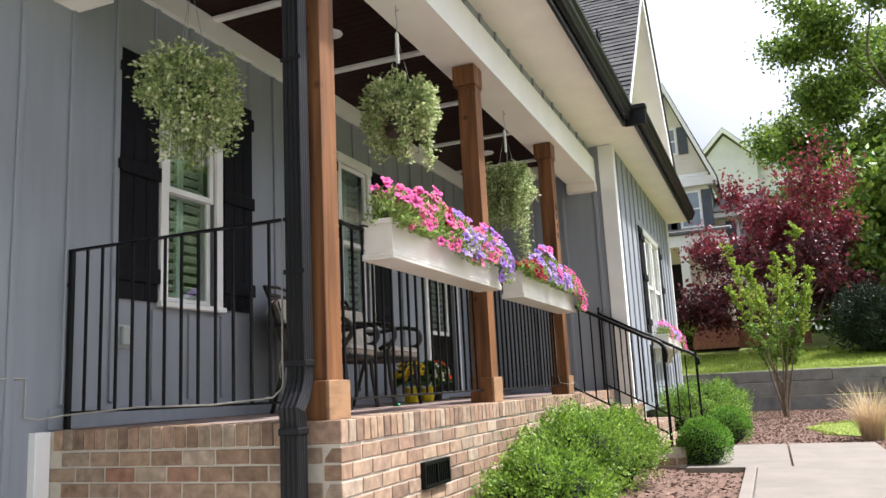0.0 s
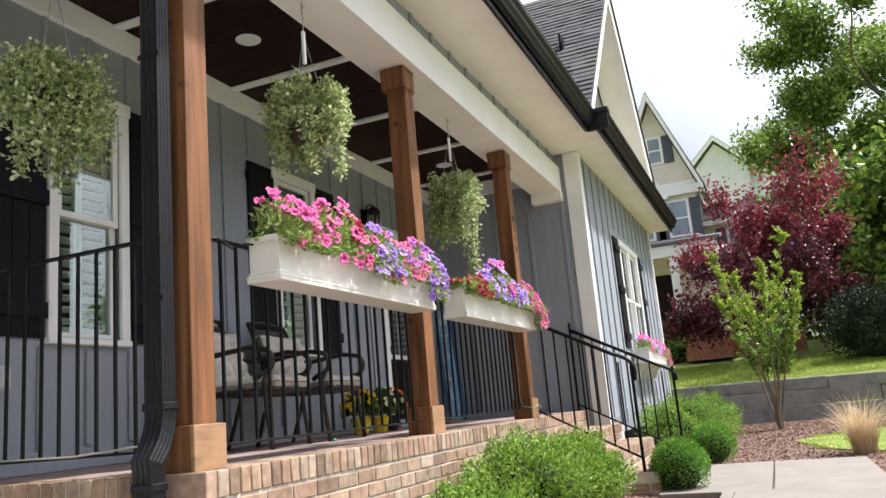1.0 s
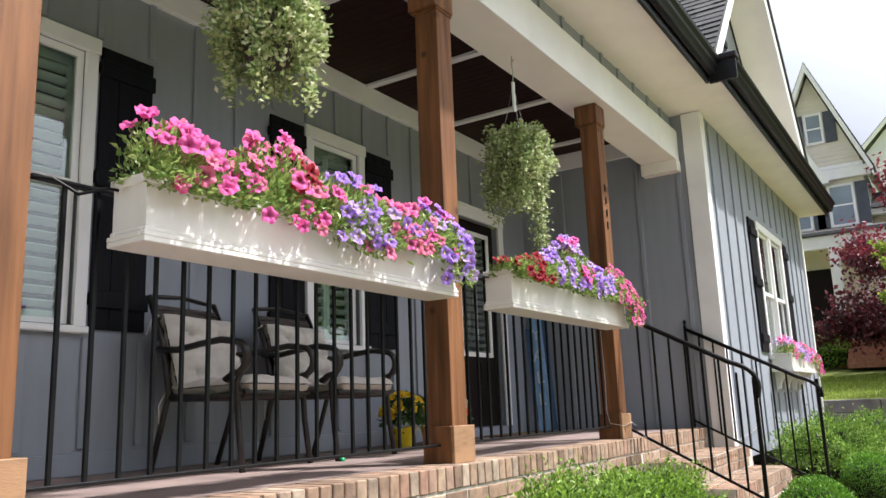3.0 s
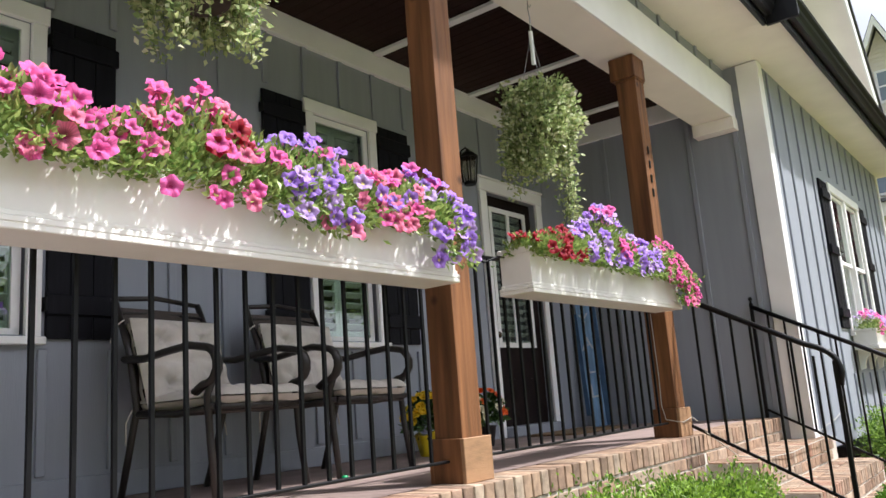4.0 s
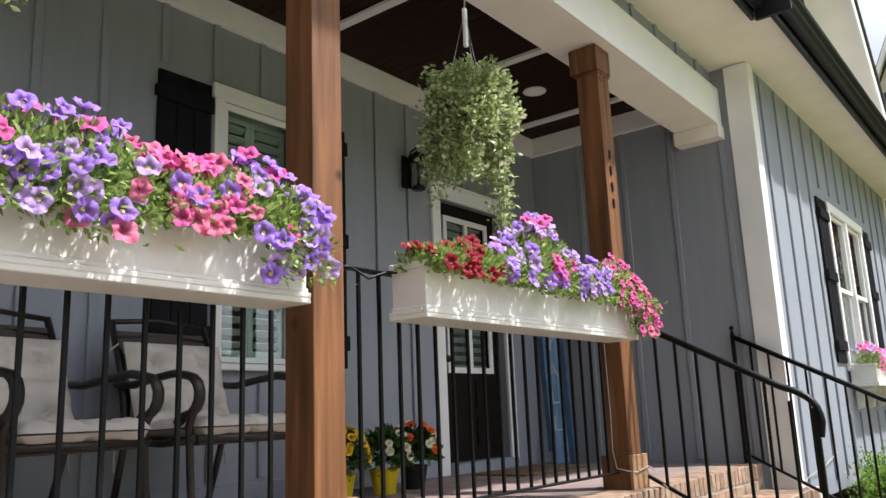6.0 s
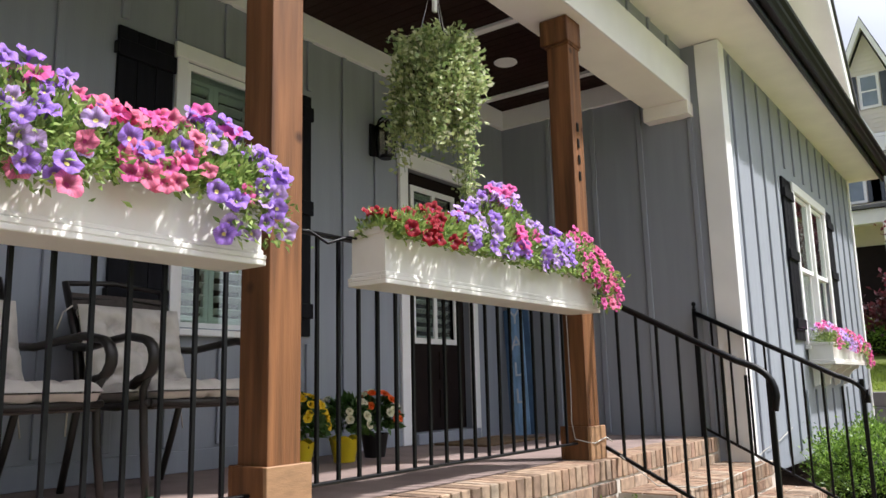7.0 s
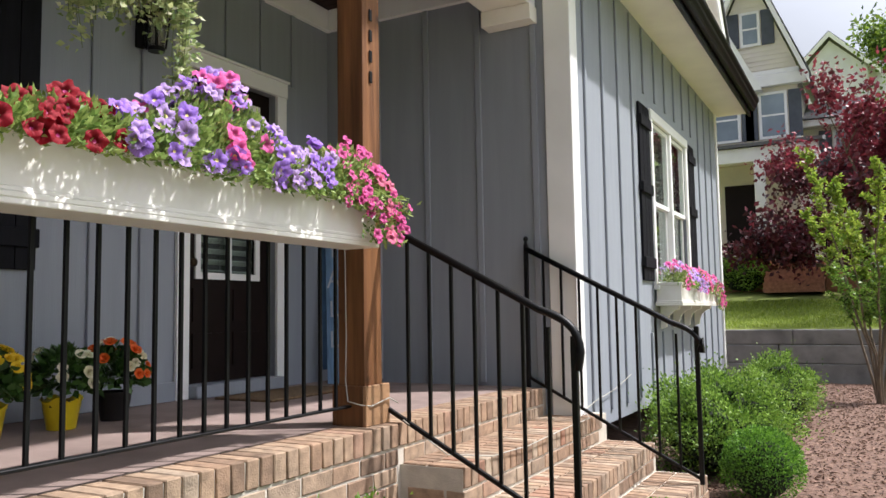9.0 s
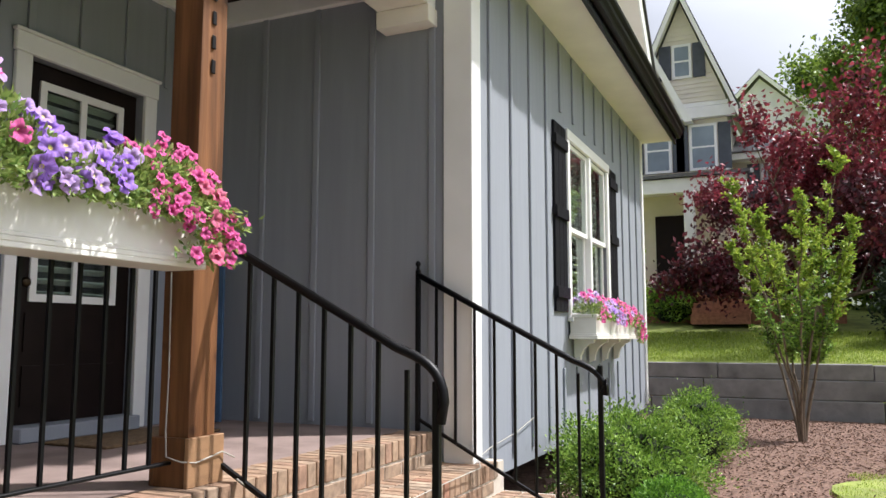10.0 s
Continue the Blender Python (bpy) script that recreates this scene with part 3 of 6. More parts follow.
# ---- windows, shutters, door ----
def glassmat(name, tint, ior, rough=0.0):
    m = bpy.data.materials.new(name)
    m.use_nodes = True
    n, l = m.node_tree.nodes, m.node_tree.links
    n.remove(n["Principled BSDF"])
    tr = n.new("ShaderNodeBsdfTransparent")
    tr.inputs["Color"].default_value = (*tint, 1)
    gl = n.new("ShaderNodeBsdfGlossy")
    gl.inputs["Roughness"].default_value = rough
    lw = n.new("ShaderNodeLayerWeight")
    lw.inputs["Blend"].default_value = 0.5
    pw = n.new("ShaderNodeMath")
    pw.operation = 'POWER'
    pw.inputs[1].default_value = 2.2
    l.new(lw.outputs["Facing"], pw.inputs[0])
    fr = n.new("ShaderNodeMath")
    fr.operation = 'MULTIPLY_ADD'
    fr.inputs[1].default_value, fr.inputs[2].default_value = 0.65, 0.042 * ior
    l.new(pw.outputs["Value"], fr.inputs[0])
    ms = n.new("ShaderNodeMixShader")
    l.new(fr.outputs["Value"], ms.inputs["Fac"])
    l.new(tr.outputs["BSDF"], ms.inputs[1])
    l.new(gl.outputs["BSDF"], ms.inputs[2])
    l.new(ms.outputs["Shader"], n["Material Output"].inputs["Surface"])
    return m


M_GLASS = glassmat("window_glass", (0.83, 0.90, 0.86), 2.3)
M_LOUVRE = mat("white_louvre", (0.82, 0.84, 0.82), 0.5, var=0.03)
# room surfaces are dark gray: the indoor gloom sits in the colour
M_INSIDE = mat("unlit_room_gray", (0.12, 0.12, 0.12), 0.9, var=0.1)
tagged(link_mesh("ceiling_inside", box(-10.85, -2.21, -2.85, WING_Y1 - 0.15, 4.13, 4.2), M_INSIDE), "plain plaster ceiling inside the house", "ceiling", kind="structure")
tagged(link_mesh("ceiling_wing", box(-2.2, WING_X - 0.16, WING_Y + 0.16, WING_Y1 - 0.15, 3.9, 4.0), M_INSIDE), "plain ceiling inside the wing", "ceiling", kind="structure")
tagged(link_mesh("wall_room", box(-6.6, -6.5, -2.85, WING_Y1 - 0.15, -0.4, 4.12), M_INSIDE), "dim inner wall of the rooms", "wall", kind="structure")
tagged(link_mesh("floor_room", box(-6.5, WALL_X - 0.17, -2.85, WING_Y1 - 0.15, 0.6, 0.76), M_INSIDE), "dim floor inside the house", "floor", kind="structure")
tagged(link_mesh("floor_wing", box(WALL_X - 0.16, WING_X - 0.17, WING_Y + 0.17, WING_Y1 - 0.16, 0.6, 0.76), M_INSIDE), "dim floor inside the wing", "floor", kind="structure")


def window(name, x, y0, y1, z0, z1, label, columns=1, grid=(1, 1)):
    """A double-hung window in a wall that faces +x, with casing, two sashes and louvred shutters inside."""
    e = empty(name, (x, y0, z0), label, "window", kind="structure")
    W, H = y1 - y0, z1 - z0
    c = 0.075
    part("casing", box(0.002, 0.03, 0, c, 0.0, H - 0.095, 0.003), M_WHITE, e)
    part("casing", box(0.002, 0.03, W - c, W, 0.0, H - 0.095, 0.003), M_WHITE, e)
    part("head_casing", box(0.002, 0.036, -0.012, W + 0.012, H - 0.094, H, 0.004), M_WHITE, e)
    part("sill", box(0.002, 0.055, -0.015, W + 0.015, -0.04, -0.001, 0.005), M_WHITE, e)
    cols = [(c + 0.001, W - c - 0.001)] if columns == 1 else [(c + 0.001, W / 2 - 0.032), (W / 2 + 0.032, W - c - 0.001)]
    if columns == 2:
        part("mullion", box(-0.08, 0.028, W / 2 - 0.031, W / 2 + 0.031, 0.002, H - 0.096, 0.003), M_WHITE, e)
    top = H - 0.096
    mid = top * 0.50
    for a, b in cols:
        for lo, hi, xs, nm in ((0.002, mid + 0.02, -0.06, "lower_sash"), (mid - 0.02, top, -0.03, "upper_sash")):
            s = 0.042
            bm = bmesh.new()
            add_box(bm, xs, xs + 0.028, a, a + s, lo, hi)
            add_box(bm, xs, xs + 0.028, b - s, b, lo, hi)
            add_box(bm, xs, xs + 0.028, a + s, b - s, lo, lo + s)
            add_box(bm, xs, xs + 0.028, a + s, b - s, hi - s, hi)
            sash = part(nm, bm, M_WHITE, e)
            nu, nv = grid if nm == "upper_sash" else (1, 1)
            for i in range(1, nu):
                u = a + s + (b - a - 2 * s) * i / nu
                part("muntin", box(xs + 0.004, xs + 0.022, u - 0.008, u + 0.008, lo + s, hi - s), M_WHITE, sash)
            for i in range(1, nv):
                v = lo + s + (hi - lo - 2 * s) * i / nv
                part("muntin", box(xs + 0.005, xs + 0.021, a + s, b - s, v - 0.008, v + 0.008), M_WHITE, sash)
            pane = part("pane", box(xs + 0.012, xs + 0.015, a + s, b - s, lo + s, hi - s), M_GLASS, sash)
            pane.visible_shadow = False
        # louvred shutter inside
        bm = bmesh.new()
        s = 0.05
        for q0, q1 in ((a, (a + b) / 2 - 0.002), ((a + b) / 2 + 0.002, b)):
            add_box(bm, -0.125, -0.10, q0, q0 + 0.035, 0.02, top)
            add_box(bm, -0.125, -0.10, q1 - 0.035, q1, 0.02, top)
            for v0, v1 in ((0.02, 0.09), (mid - 0.03, mid + 0.03), (top - 0.07, top)):
                add_box(bm, -0.125, -0.10, q0 + 0.035, q1 - 0.035, v0, v1)
        frame_ = part("inner_shutter", bm, M_LOUVRE, e)
        for q0, q1 in ((a, (a + b) / 2 - 0.002), ((a + b) / 2 + 0.002, b)):
            for v0, v1 in ((0.09, mid - 0.03), (mid + 0.03, top - 0.07)):
                n = int((v1 - v0) / 0.07)
                for i in range(n):
                    v = v0 + (i + 0.5) * (v1 - v0) / n
                    m = Matrix.Translation((-0.113, 0, v)) @ Matrix.Rotation(radians(-26), 4, 'Y')
                    bm = bmesh.new()
                    add_box(bm, -0.032, 0.032, q0 + 0.037, q1 - 0.037, -0.004, 0.004, m)
                    part("louvre", bm, M_LOUVRE, frame_)
    return e


window("window_1", WALL_X, WIN1[0], WIN1[1], WIN_Z[0] + 0.04, WIN_Z[1], "white double-hung window with inside louvres by the side rail")
window("window_2", WALL_X, WIN2[0], WIN2[1], WIN_Z[0] + 0.04, WIN_Z[1], "white double-hung window with inside louvres behind the chairs")
window("window_3", WING_X, WWIN[0], WWIN[1], WWIN[2] + 0.04, WWIN[3], "white paired double-hung window of the wing", 2, (1, 1))


def shutter(x, y0, y1, z0, z1, bars):
    e = empty("window_shutter", (x, y0, z0), "black wooden board shutter with cross battens on gray siding", "shutter", "window shutters")
    W, H = y1 - y0, z1 - z0
    n = 3
    for i in range(n):
        part("board", box(0.002, 0.024, W * i / n + 0.0015, W * (i + 1) / n - 0.0015, 0, H, 0.003), M_SHUTTER, e)
    for f in bars:
        part("cross_batten", box(0.025, 0.045, -0.006, W + 0.006, H * f - 0.05, H * f + 0.05, 0.004), M_SHUTTER, e)
    for f in bars:
        part("hinge", box(0.004, 0.05, -0.016, -0.007, H * f - 0.035, H * f + 0.035, 0.002), M_BLACK, e)
    return e


for a, b in ((3.86, 4.215), (4.93, 5.29), (6.32, 6.68), (7.45, 7.81)):
    shutter(WALL_X, a, b, 1.57, 3.26, (0.10, 0.52, 0.92))
for a, b in ((12.28, 12.66), (14.44, 14.82)):
    shutter(WING_X, a, b, 1.58, 3.23, (0.10, 0.52, 0.90))

# front door
M_DOOR = mat("dark_brown_door", (0.012, 0.007, 0.006), 0.45, spec=0.15, var=0.2, scale=4, bump=0.06, bump_scale=30)
M_BRASS = mat("dark_bronze_metal", (0.05, 0.035, 0.02), 0.35, metal=0.9, var=0.1)
door = empty("door_1", (WALL_X, DOOR[0], FLOOR_Z), "closed dark front door with white casing and glazed top", "door", kind="structure")
W = DOOR[1] - DOOR[0]
HT = DOOR[2] - FLOOR_Z
for a, b in ((0.0, 0.105), (W - 0.105, W)):
    part("casing", box(0.002, 0.032, a, b, 0.0, HT - 0.116, 0.004), M_WHITE, door)
part("head_casing", box(0.002, 0.036, -0.01, W + 0.01, HT - 0.115, HT, 0.005), M_WHITE, door)
part("casing_cap", box(0.002, 0.05, -0.02, W + 0.02, HT + 0.001, HT + 0.02, 0.004), M_WHITE, door)
part("threshold", box(-0.15, 0.10, 0.106, W - 0.106, 0.0, 0.085, 0.006), M_SIDING, door, "gray painted threshold")
y0, y1, z0, z1 = 0.107, W - 0.107, 0.088, HT - 0.118
bm = bmesh.new()
gy0, gy1, gz0, gz1 = y0 + 0.13, y1 - 0.13, 0.80, z1 - 0.12
add_box(bm, -0.10, -0.055, y0, gy0, z0, z1)
add_box(bm, -0.10, -0.055, gy1, y1, z0, z1)
add_box(bm, -0.10, -0.055, gy0, gy1, z0, gz0)
add_box(bm, -0.10, -0.055, gy0, gy1, gz1, z1)
slab = part("slab", bm, M_DOOR, door)
bm = bmesh.new()
for a, b, c, d in ((gy0 - 0.015, gy0 + 0.03, gz0 - 0.015, gz1 + 0.015), (gy1 - 0.03, gy1 + 0.015, gz0 - 0.015, gz1 + 0.015), (gy0 + 0.03, gy1 - 0.03, gz0 - 0.015, gz0 + 0.03),
                   (gy0 + 0.03, gy1 - 0.03, gz1 - 0.03, gz1 + 0.015), ((gy0 + gy1) / 2 - 0.022, (gy0 + gy1) / 2 + 0.022, gz0 + 0.03, gz1 - 0.03)):
    add_box(bm, -0.056, -0.04, a, b, c, d)
part("lite_frame", bm, M_WHITE, slab, "white frame round the door glass")
part("pane", box(-0.08, -0.077, gy0, gy1, gz0, gz1), M_GLASS, slab).visible_shadow = False
n = 17
for i in range(n):
    v = gz0 + (gz1 - gz0) * (i + 0.5) / n
    bm = bmesh.new()
    add_box(bm, -0.03, 0.03, gy0, gy1, -0.004, 0.004, Matrix.Translation((-0.13, 0, v)) @ Matrix.Rotation(radians(-26), 4, 'Y'))
    part("louvre", bm, M_LOUVRE, slab)
for a, b in ((y0 + 0.10, (y0 + y1) / 2 - 0.05), ((y0 + y1) / 2 + 0.05, y1 - 0.10)):
    for c, d in ((z0 + 0.10, z0 + 0.33), (z0 + 0.41, gz0 - 0.08)):
        bm = box(-0.056, -0.045, a, b, c, d)
        bmesh.ops.inset_region(bm, faces=[f for f in bm.faces if f.normal.x > 0.9], thickness=0.025, depth=0.008)
        part("raised_panel", bm, M_DOOR, slab)
part("door_handle", lathe([(0.012, 0), (0.012, 0.03), (0.028, 0.04), (0.03, 0.06), (0.015, 0.07)], 12), M_BRASS, slab).matrix_local = pose(-0.055, y0 + 0.06, 0.98 - z0, 0, 90, 0)

# door mat
M_MAT = mat("coir_mat", (0.16, 0.10, 0.05), 0.95, var=0.4, scale=40, bump=0.6, bump_scale=150)
tagged(link_mesh("door_mat", box(-3.68, -3.20, 8.95, 9.85, FLOOR_Z - 0.002, FLOOR_Z + 0.014, 0.005), M_MAT), "brown coir door mat on the porch floor", "mat")

# lantern
M_LANTG = glassmat("lantern_glass", (0.75, 0.72, 0.66), 1.5, 0.1)
lan = empty("wall_lantern", (WALL_X, 8.50, 3.02), "black metal wall lantern with clear glass", "lantern")
part("back_plate", box(0.002, 0.02, -0.055, 0.055, -0.04, 0.22, 0.004), M_BLACK, lan)
part("arm", tube([(0.02, 0, 0.16), (0.06, 0, 0.25), (0.11, 0, 0.27), (0.13, 0, 0.235)], 0.008), M_BLACK, lan)
part("top_cap", lathe([(0.085, 0.17), (0.088, 0.18), (0.05, 0.215), (0.02, 0.235), (0.012, 0.25)], 12, (0.13, 0, 0)), M_BLACK, lan)
part("base", lathe([(0.05, -0.075), (0.055, -0.06), (0.055, -0.05), (0.02, -0.045)], 12, (0.13, 0, 0)), M_BLACK, lan)
for k in range(4):
    a = math.pi / 4 + k * math.pi / 2
    part("cage_bar", tube([(0.13 + 0.055 * math.cos(a), 0.055 * math.sin(a), -0.055), (0.13 + 0.08 * math.cos(a), 0.08 * math.sin(a), 0.175)], 0.006, 6), M_BLACK, lan)
part("glass", lathe([(0.045, -0.048), (0.068, 0.168)], 16, (0.13, 0, 0)), M_LANTG, lan).visible_shadow = False

# recessed ceiling lights
M_DIFF = mat("frosted_diffuser", (0.75, 0.72, 0.66), 0.4, var=0.03)


def downlight(y):
    e = empty("ceiling_light", (-3.16, y, CEIL_Z), "round white recessed ceiling light, switched off", "ceiling light", "ceiling lights")
    part("trim_ring", lathe([(0.062, -0.002), (0.095, -0.002), (0.098, -0.008), (0.09, -0.014), (0.066, -0.012)], 24), M_WHITE, e)
    part("diffuser", lathe([(0.001, -0.004), (0.064, -0.004), (0.064, -0.009), (0.001, -0.01)], 24), M_DIFF, e)


for y in (5.44, 9.36):
    downlight(y)

# outlet box on the house wall
M_PLASTIC = mat("gray_clear_plastic", (0.42, 0.44, 0.45), 0.3, var=0.05)
out = empty("outlet_cover", (WALL_X, 3.93, 1.33), "gray weatherproof outlet cover on the siding", "outlet")
part("back_plate", box(0.001, 0.015, -0.06, 0.05, -0.075, 0.075, 0.004), M_PLASTIC, out)
part("bubble_cover", box(0.016, 0.055, -0.045, 0.04, -0.06, 0.06, 0.012, 2), M_PLASTIC, out)

# downspout at the corner post: ribbed, with two elbows
def downspout():
    e = empty("downspout", (-2.175, 0, 0), "black ribbed metal downspout with bent foot at the corner post", "downspout")
    def ribbed(path, name):
        # a box section with shallow ribs, swept along y-z
        w, d = 0.052, 0.040
        sec = []
        for s0, s1 in (((-w, -d), (w, -d)), ((w, -d), (w, d)), ((w, d), (-w, d)), ((-w, d), (-w, -d))):
            n = 8
            for k in range(n):
                t = k / n
                px, py = s0[0] + (s1[0] - s0[0]) * t, s0[1] + (s1[1] - s0[1]) * t
                rib = 0.0 if k % 2 else -0.005
                nx, ny = (0, -1) if s0[1] == s1[1] == -d else (0, 1) if s0[1] == s1[1] else (1, 0) if s0[0] > 0 else (-1, 0)
                sec.append((px + nx * rib, py + ny * rib))
        bm = bmesh.new()
        rings = []
        for i, (y, z) in enumerate(path):
            y2, z2 = path[min(i + 1, len(path) - 1)]
            y1, z1 = path[max(i - 1, 0)]
            ty, tz = y2 - y1, z2 - z1
            ln = math.hypot(ty, tz)
            ny, nz = -tz / ln, ty / ln
            rings.append([bm.verts.new((a, y + ny * b, z + nz * b)) for a, b in sec])
        n = len(sec)
        for r0, r1 in zip(rings, rings[1:]):
            for k in range(n):
                bm.faces.new((r0[k], r0[(k + 1) % n], r1[(k + 1) % n], r1[k]))
        bm.faces.new(rings[0])
        bm.faces.new(rings[-1][::-1])
        bmesh.ops.recalc_face_normals(bm, faces=bm.faces[:])
        return part(name, bm, M_GUTTER, e)
    yu, yl = 3.331, 3.262
    ribbed([(yu, 4.02), (yu, 1.06)], "upper_pipe")
    ribbed([(yu, 1.08), (yu, 1.0), (yu - 0.012, 0.95), (yu - 0.035, 0.90), (yl - 0.012, 0.84), (yl, 0.79), (yl, 0.72)], "elbow")
    ribbed([(yl, 0.74), (yl, -0.30)], "lower_pipe")
    for z, y in ((1.06, yu), (0.745, yl)):
        part("collar", box(-0.058, 0.058, y - 0.0455, y + 0.0455, z - 0.02, z + 0.012, 0.004), M_GUTTER, e)
    for z in (2.6, 1.5):
        part("strap", box(-0.06, 0.06, yu - 0.0435, yu - 0.0415, z - 0.012, z + 0.012), M_GUTTER, e)


downspout()

# number plaques on the post: plain bars
M_NUM = mat("black_numeral_bar", (0.015, 0.013, 0.012), 0.4, metal=0.6, var=0.1)
num = empty("post_numerals", (POST_X + 0.0775, POST_Y[2] - 0.025, FLOOR_Z + 1.70), "dark metal numeral bars on the cedar post", "sign")
for k in range(4):
    part("numeral_bar", box(0.001, 0.008, -0.012, 0.012, 0.105 * k - 0.03, 0.105 * k + 0.03, 0.003), M_NUM, num)

# leaning porch sign
M_SIGN = mat("faded_blue_sign_paint", (0.26, 0.43, 0.66), 0.7, var=0.25, scale=9, bump=0.15, stretch=(3, 3, 0.5), dark=(0.10, 0.20, 0.38), dark_amt=0.7, dark_scale=5)
M_SIGNE = mat("deep_blue_edge", (0.05, 0.11, 0.21), 0.55, var=0.2, scale=8)
M_LETTER = mat("white_letter_paint", (0.62, 0.66, 0.72), 0.6, var=0.15, scale=20)
sg = empty("porch_sign", (0, 0, 0), "tall blue wooden sign leaning on the wing wall", "sign")
sg.matrix_world = pose(-3.60, 10.16, FLOOR_Z, -7.5, 0, 0) @ pose(0, 0, 0, 0, -6.5, 0)
part("board", box(-0.075, 0.075, -0.012, 0.012, 0.0, 1.45, 0.003), M_SIGN, sg)
part("side_strip", box(0.077, 0.135, -0.004, 0.016, 0.0, 1.35, 0.003), M_SIGNE, sg)
part("side_strip", box(-0.125, -0.077, -0.004, 0.016, 0.12, 1.15, 0.003), M_SIGNE, sg)


def letters(text, x, z, size, parent):
    cu = bpy.data.curves.new("letter", 'FONT')
    cu.body = text
    cu.size = size
    cu.extrude = 0.001
    cu.align_x = 'CENTER'
    tmp = bpy.data.objects.new("letter", cu)
    me = bpy.data.meshes.new_from_object(tmp)
    me.materials.append(M_LETTER)
    ob = new("letter", me)
    bpy.data.objects.remove(tmp)
    ob.parent = parent
    ob.matrix_local = pose(x, -0.0135, z, 90, 0, 0)


for k, ch in enumerate("YALL"):
    letters(ch, 0.0, 1.00 - 0.24 * k, 0.19, sg)
part("letter_bar", box(-0.05, 0.05, -0.0145, -0.0125, 1.25, 1.36), M_LETTER, sg)

# ---- chairs ----
M_CHAIR = mat("dark_brown_metal_tube", (0.028, 0.024, 0.022), 0.4, metal=0.3, var=0.2, scale=10)
M_CUSH = mat("taupe_cushion_fabric", (0.57, 0.525, 0.475), 0.95, var=0.1, scale=5, bump=0.25, bump_scale=220)
M_SLING = mat("brown_sling_weave", (0.055, 0.042, 0.036), 0.8, var=0.2, scale=30, bump=0.3)


def cushion(w, d, t, nx, ny, parent, name, m):
    """A padded pad with tufting buttons, in its own x-y plane."""
    N = 26
    bm = bmesh.new()
    def height(u, v):
        edge = min(1.0, 6.5 * min(u, 1 - u, v, 1 - v)) ** 0.5
        h = edge
        for i in range(nx):
            for j in range(ny):
                du, dv = (u - (i + 0.5) / nx) * w, (v - (j + 0.5) / ny) * d
                h -= 1.0 * math.exp(-math.sqrt(du * du + dv * dv) / 0.05) * (1 + 0.35 * math.sin(6 * math.atan2(dv, du) + i + 2 * j))
        h -= 0.38 * math.exp(-abs(u - 0.5) * w / 0.022) + 0.38 * math.exp(-abs(v - 0.5) * d / 0.022)
        return h + 0.22 * noise.noise((u * 4 + w * 9, v * 4, 1.3))
    for side in (1, -1):
        g = [[bm.verts.new(((u / N - 0.5) * w, (v / N - 0.5) * d, side * t / 2 * max(0.05, height(u / N, v / N)))) for v in range(N + 1)] for u in range(N + 1)]
        for u in range(N):
            for v in range(N):
                q = (g[u][v], g[u + 1][v], g[u + 1][v + 1], g[u][v + 1])
                bm.faces.new(q if side > 0 else q[::-1]).smooth = True
    bmesh.ops.remove_doubles(bm, verts=bm.verts[:], dist=0.004)
    ob = part(name, bm, M_CUSH, parent)
    ob.matrix_local = m
    return ob


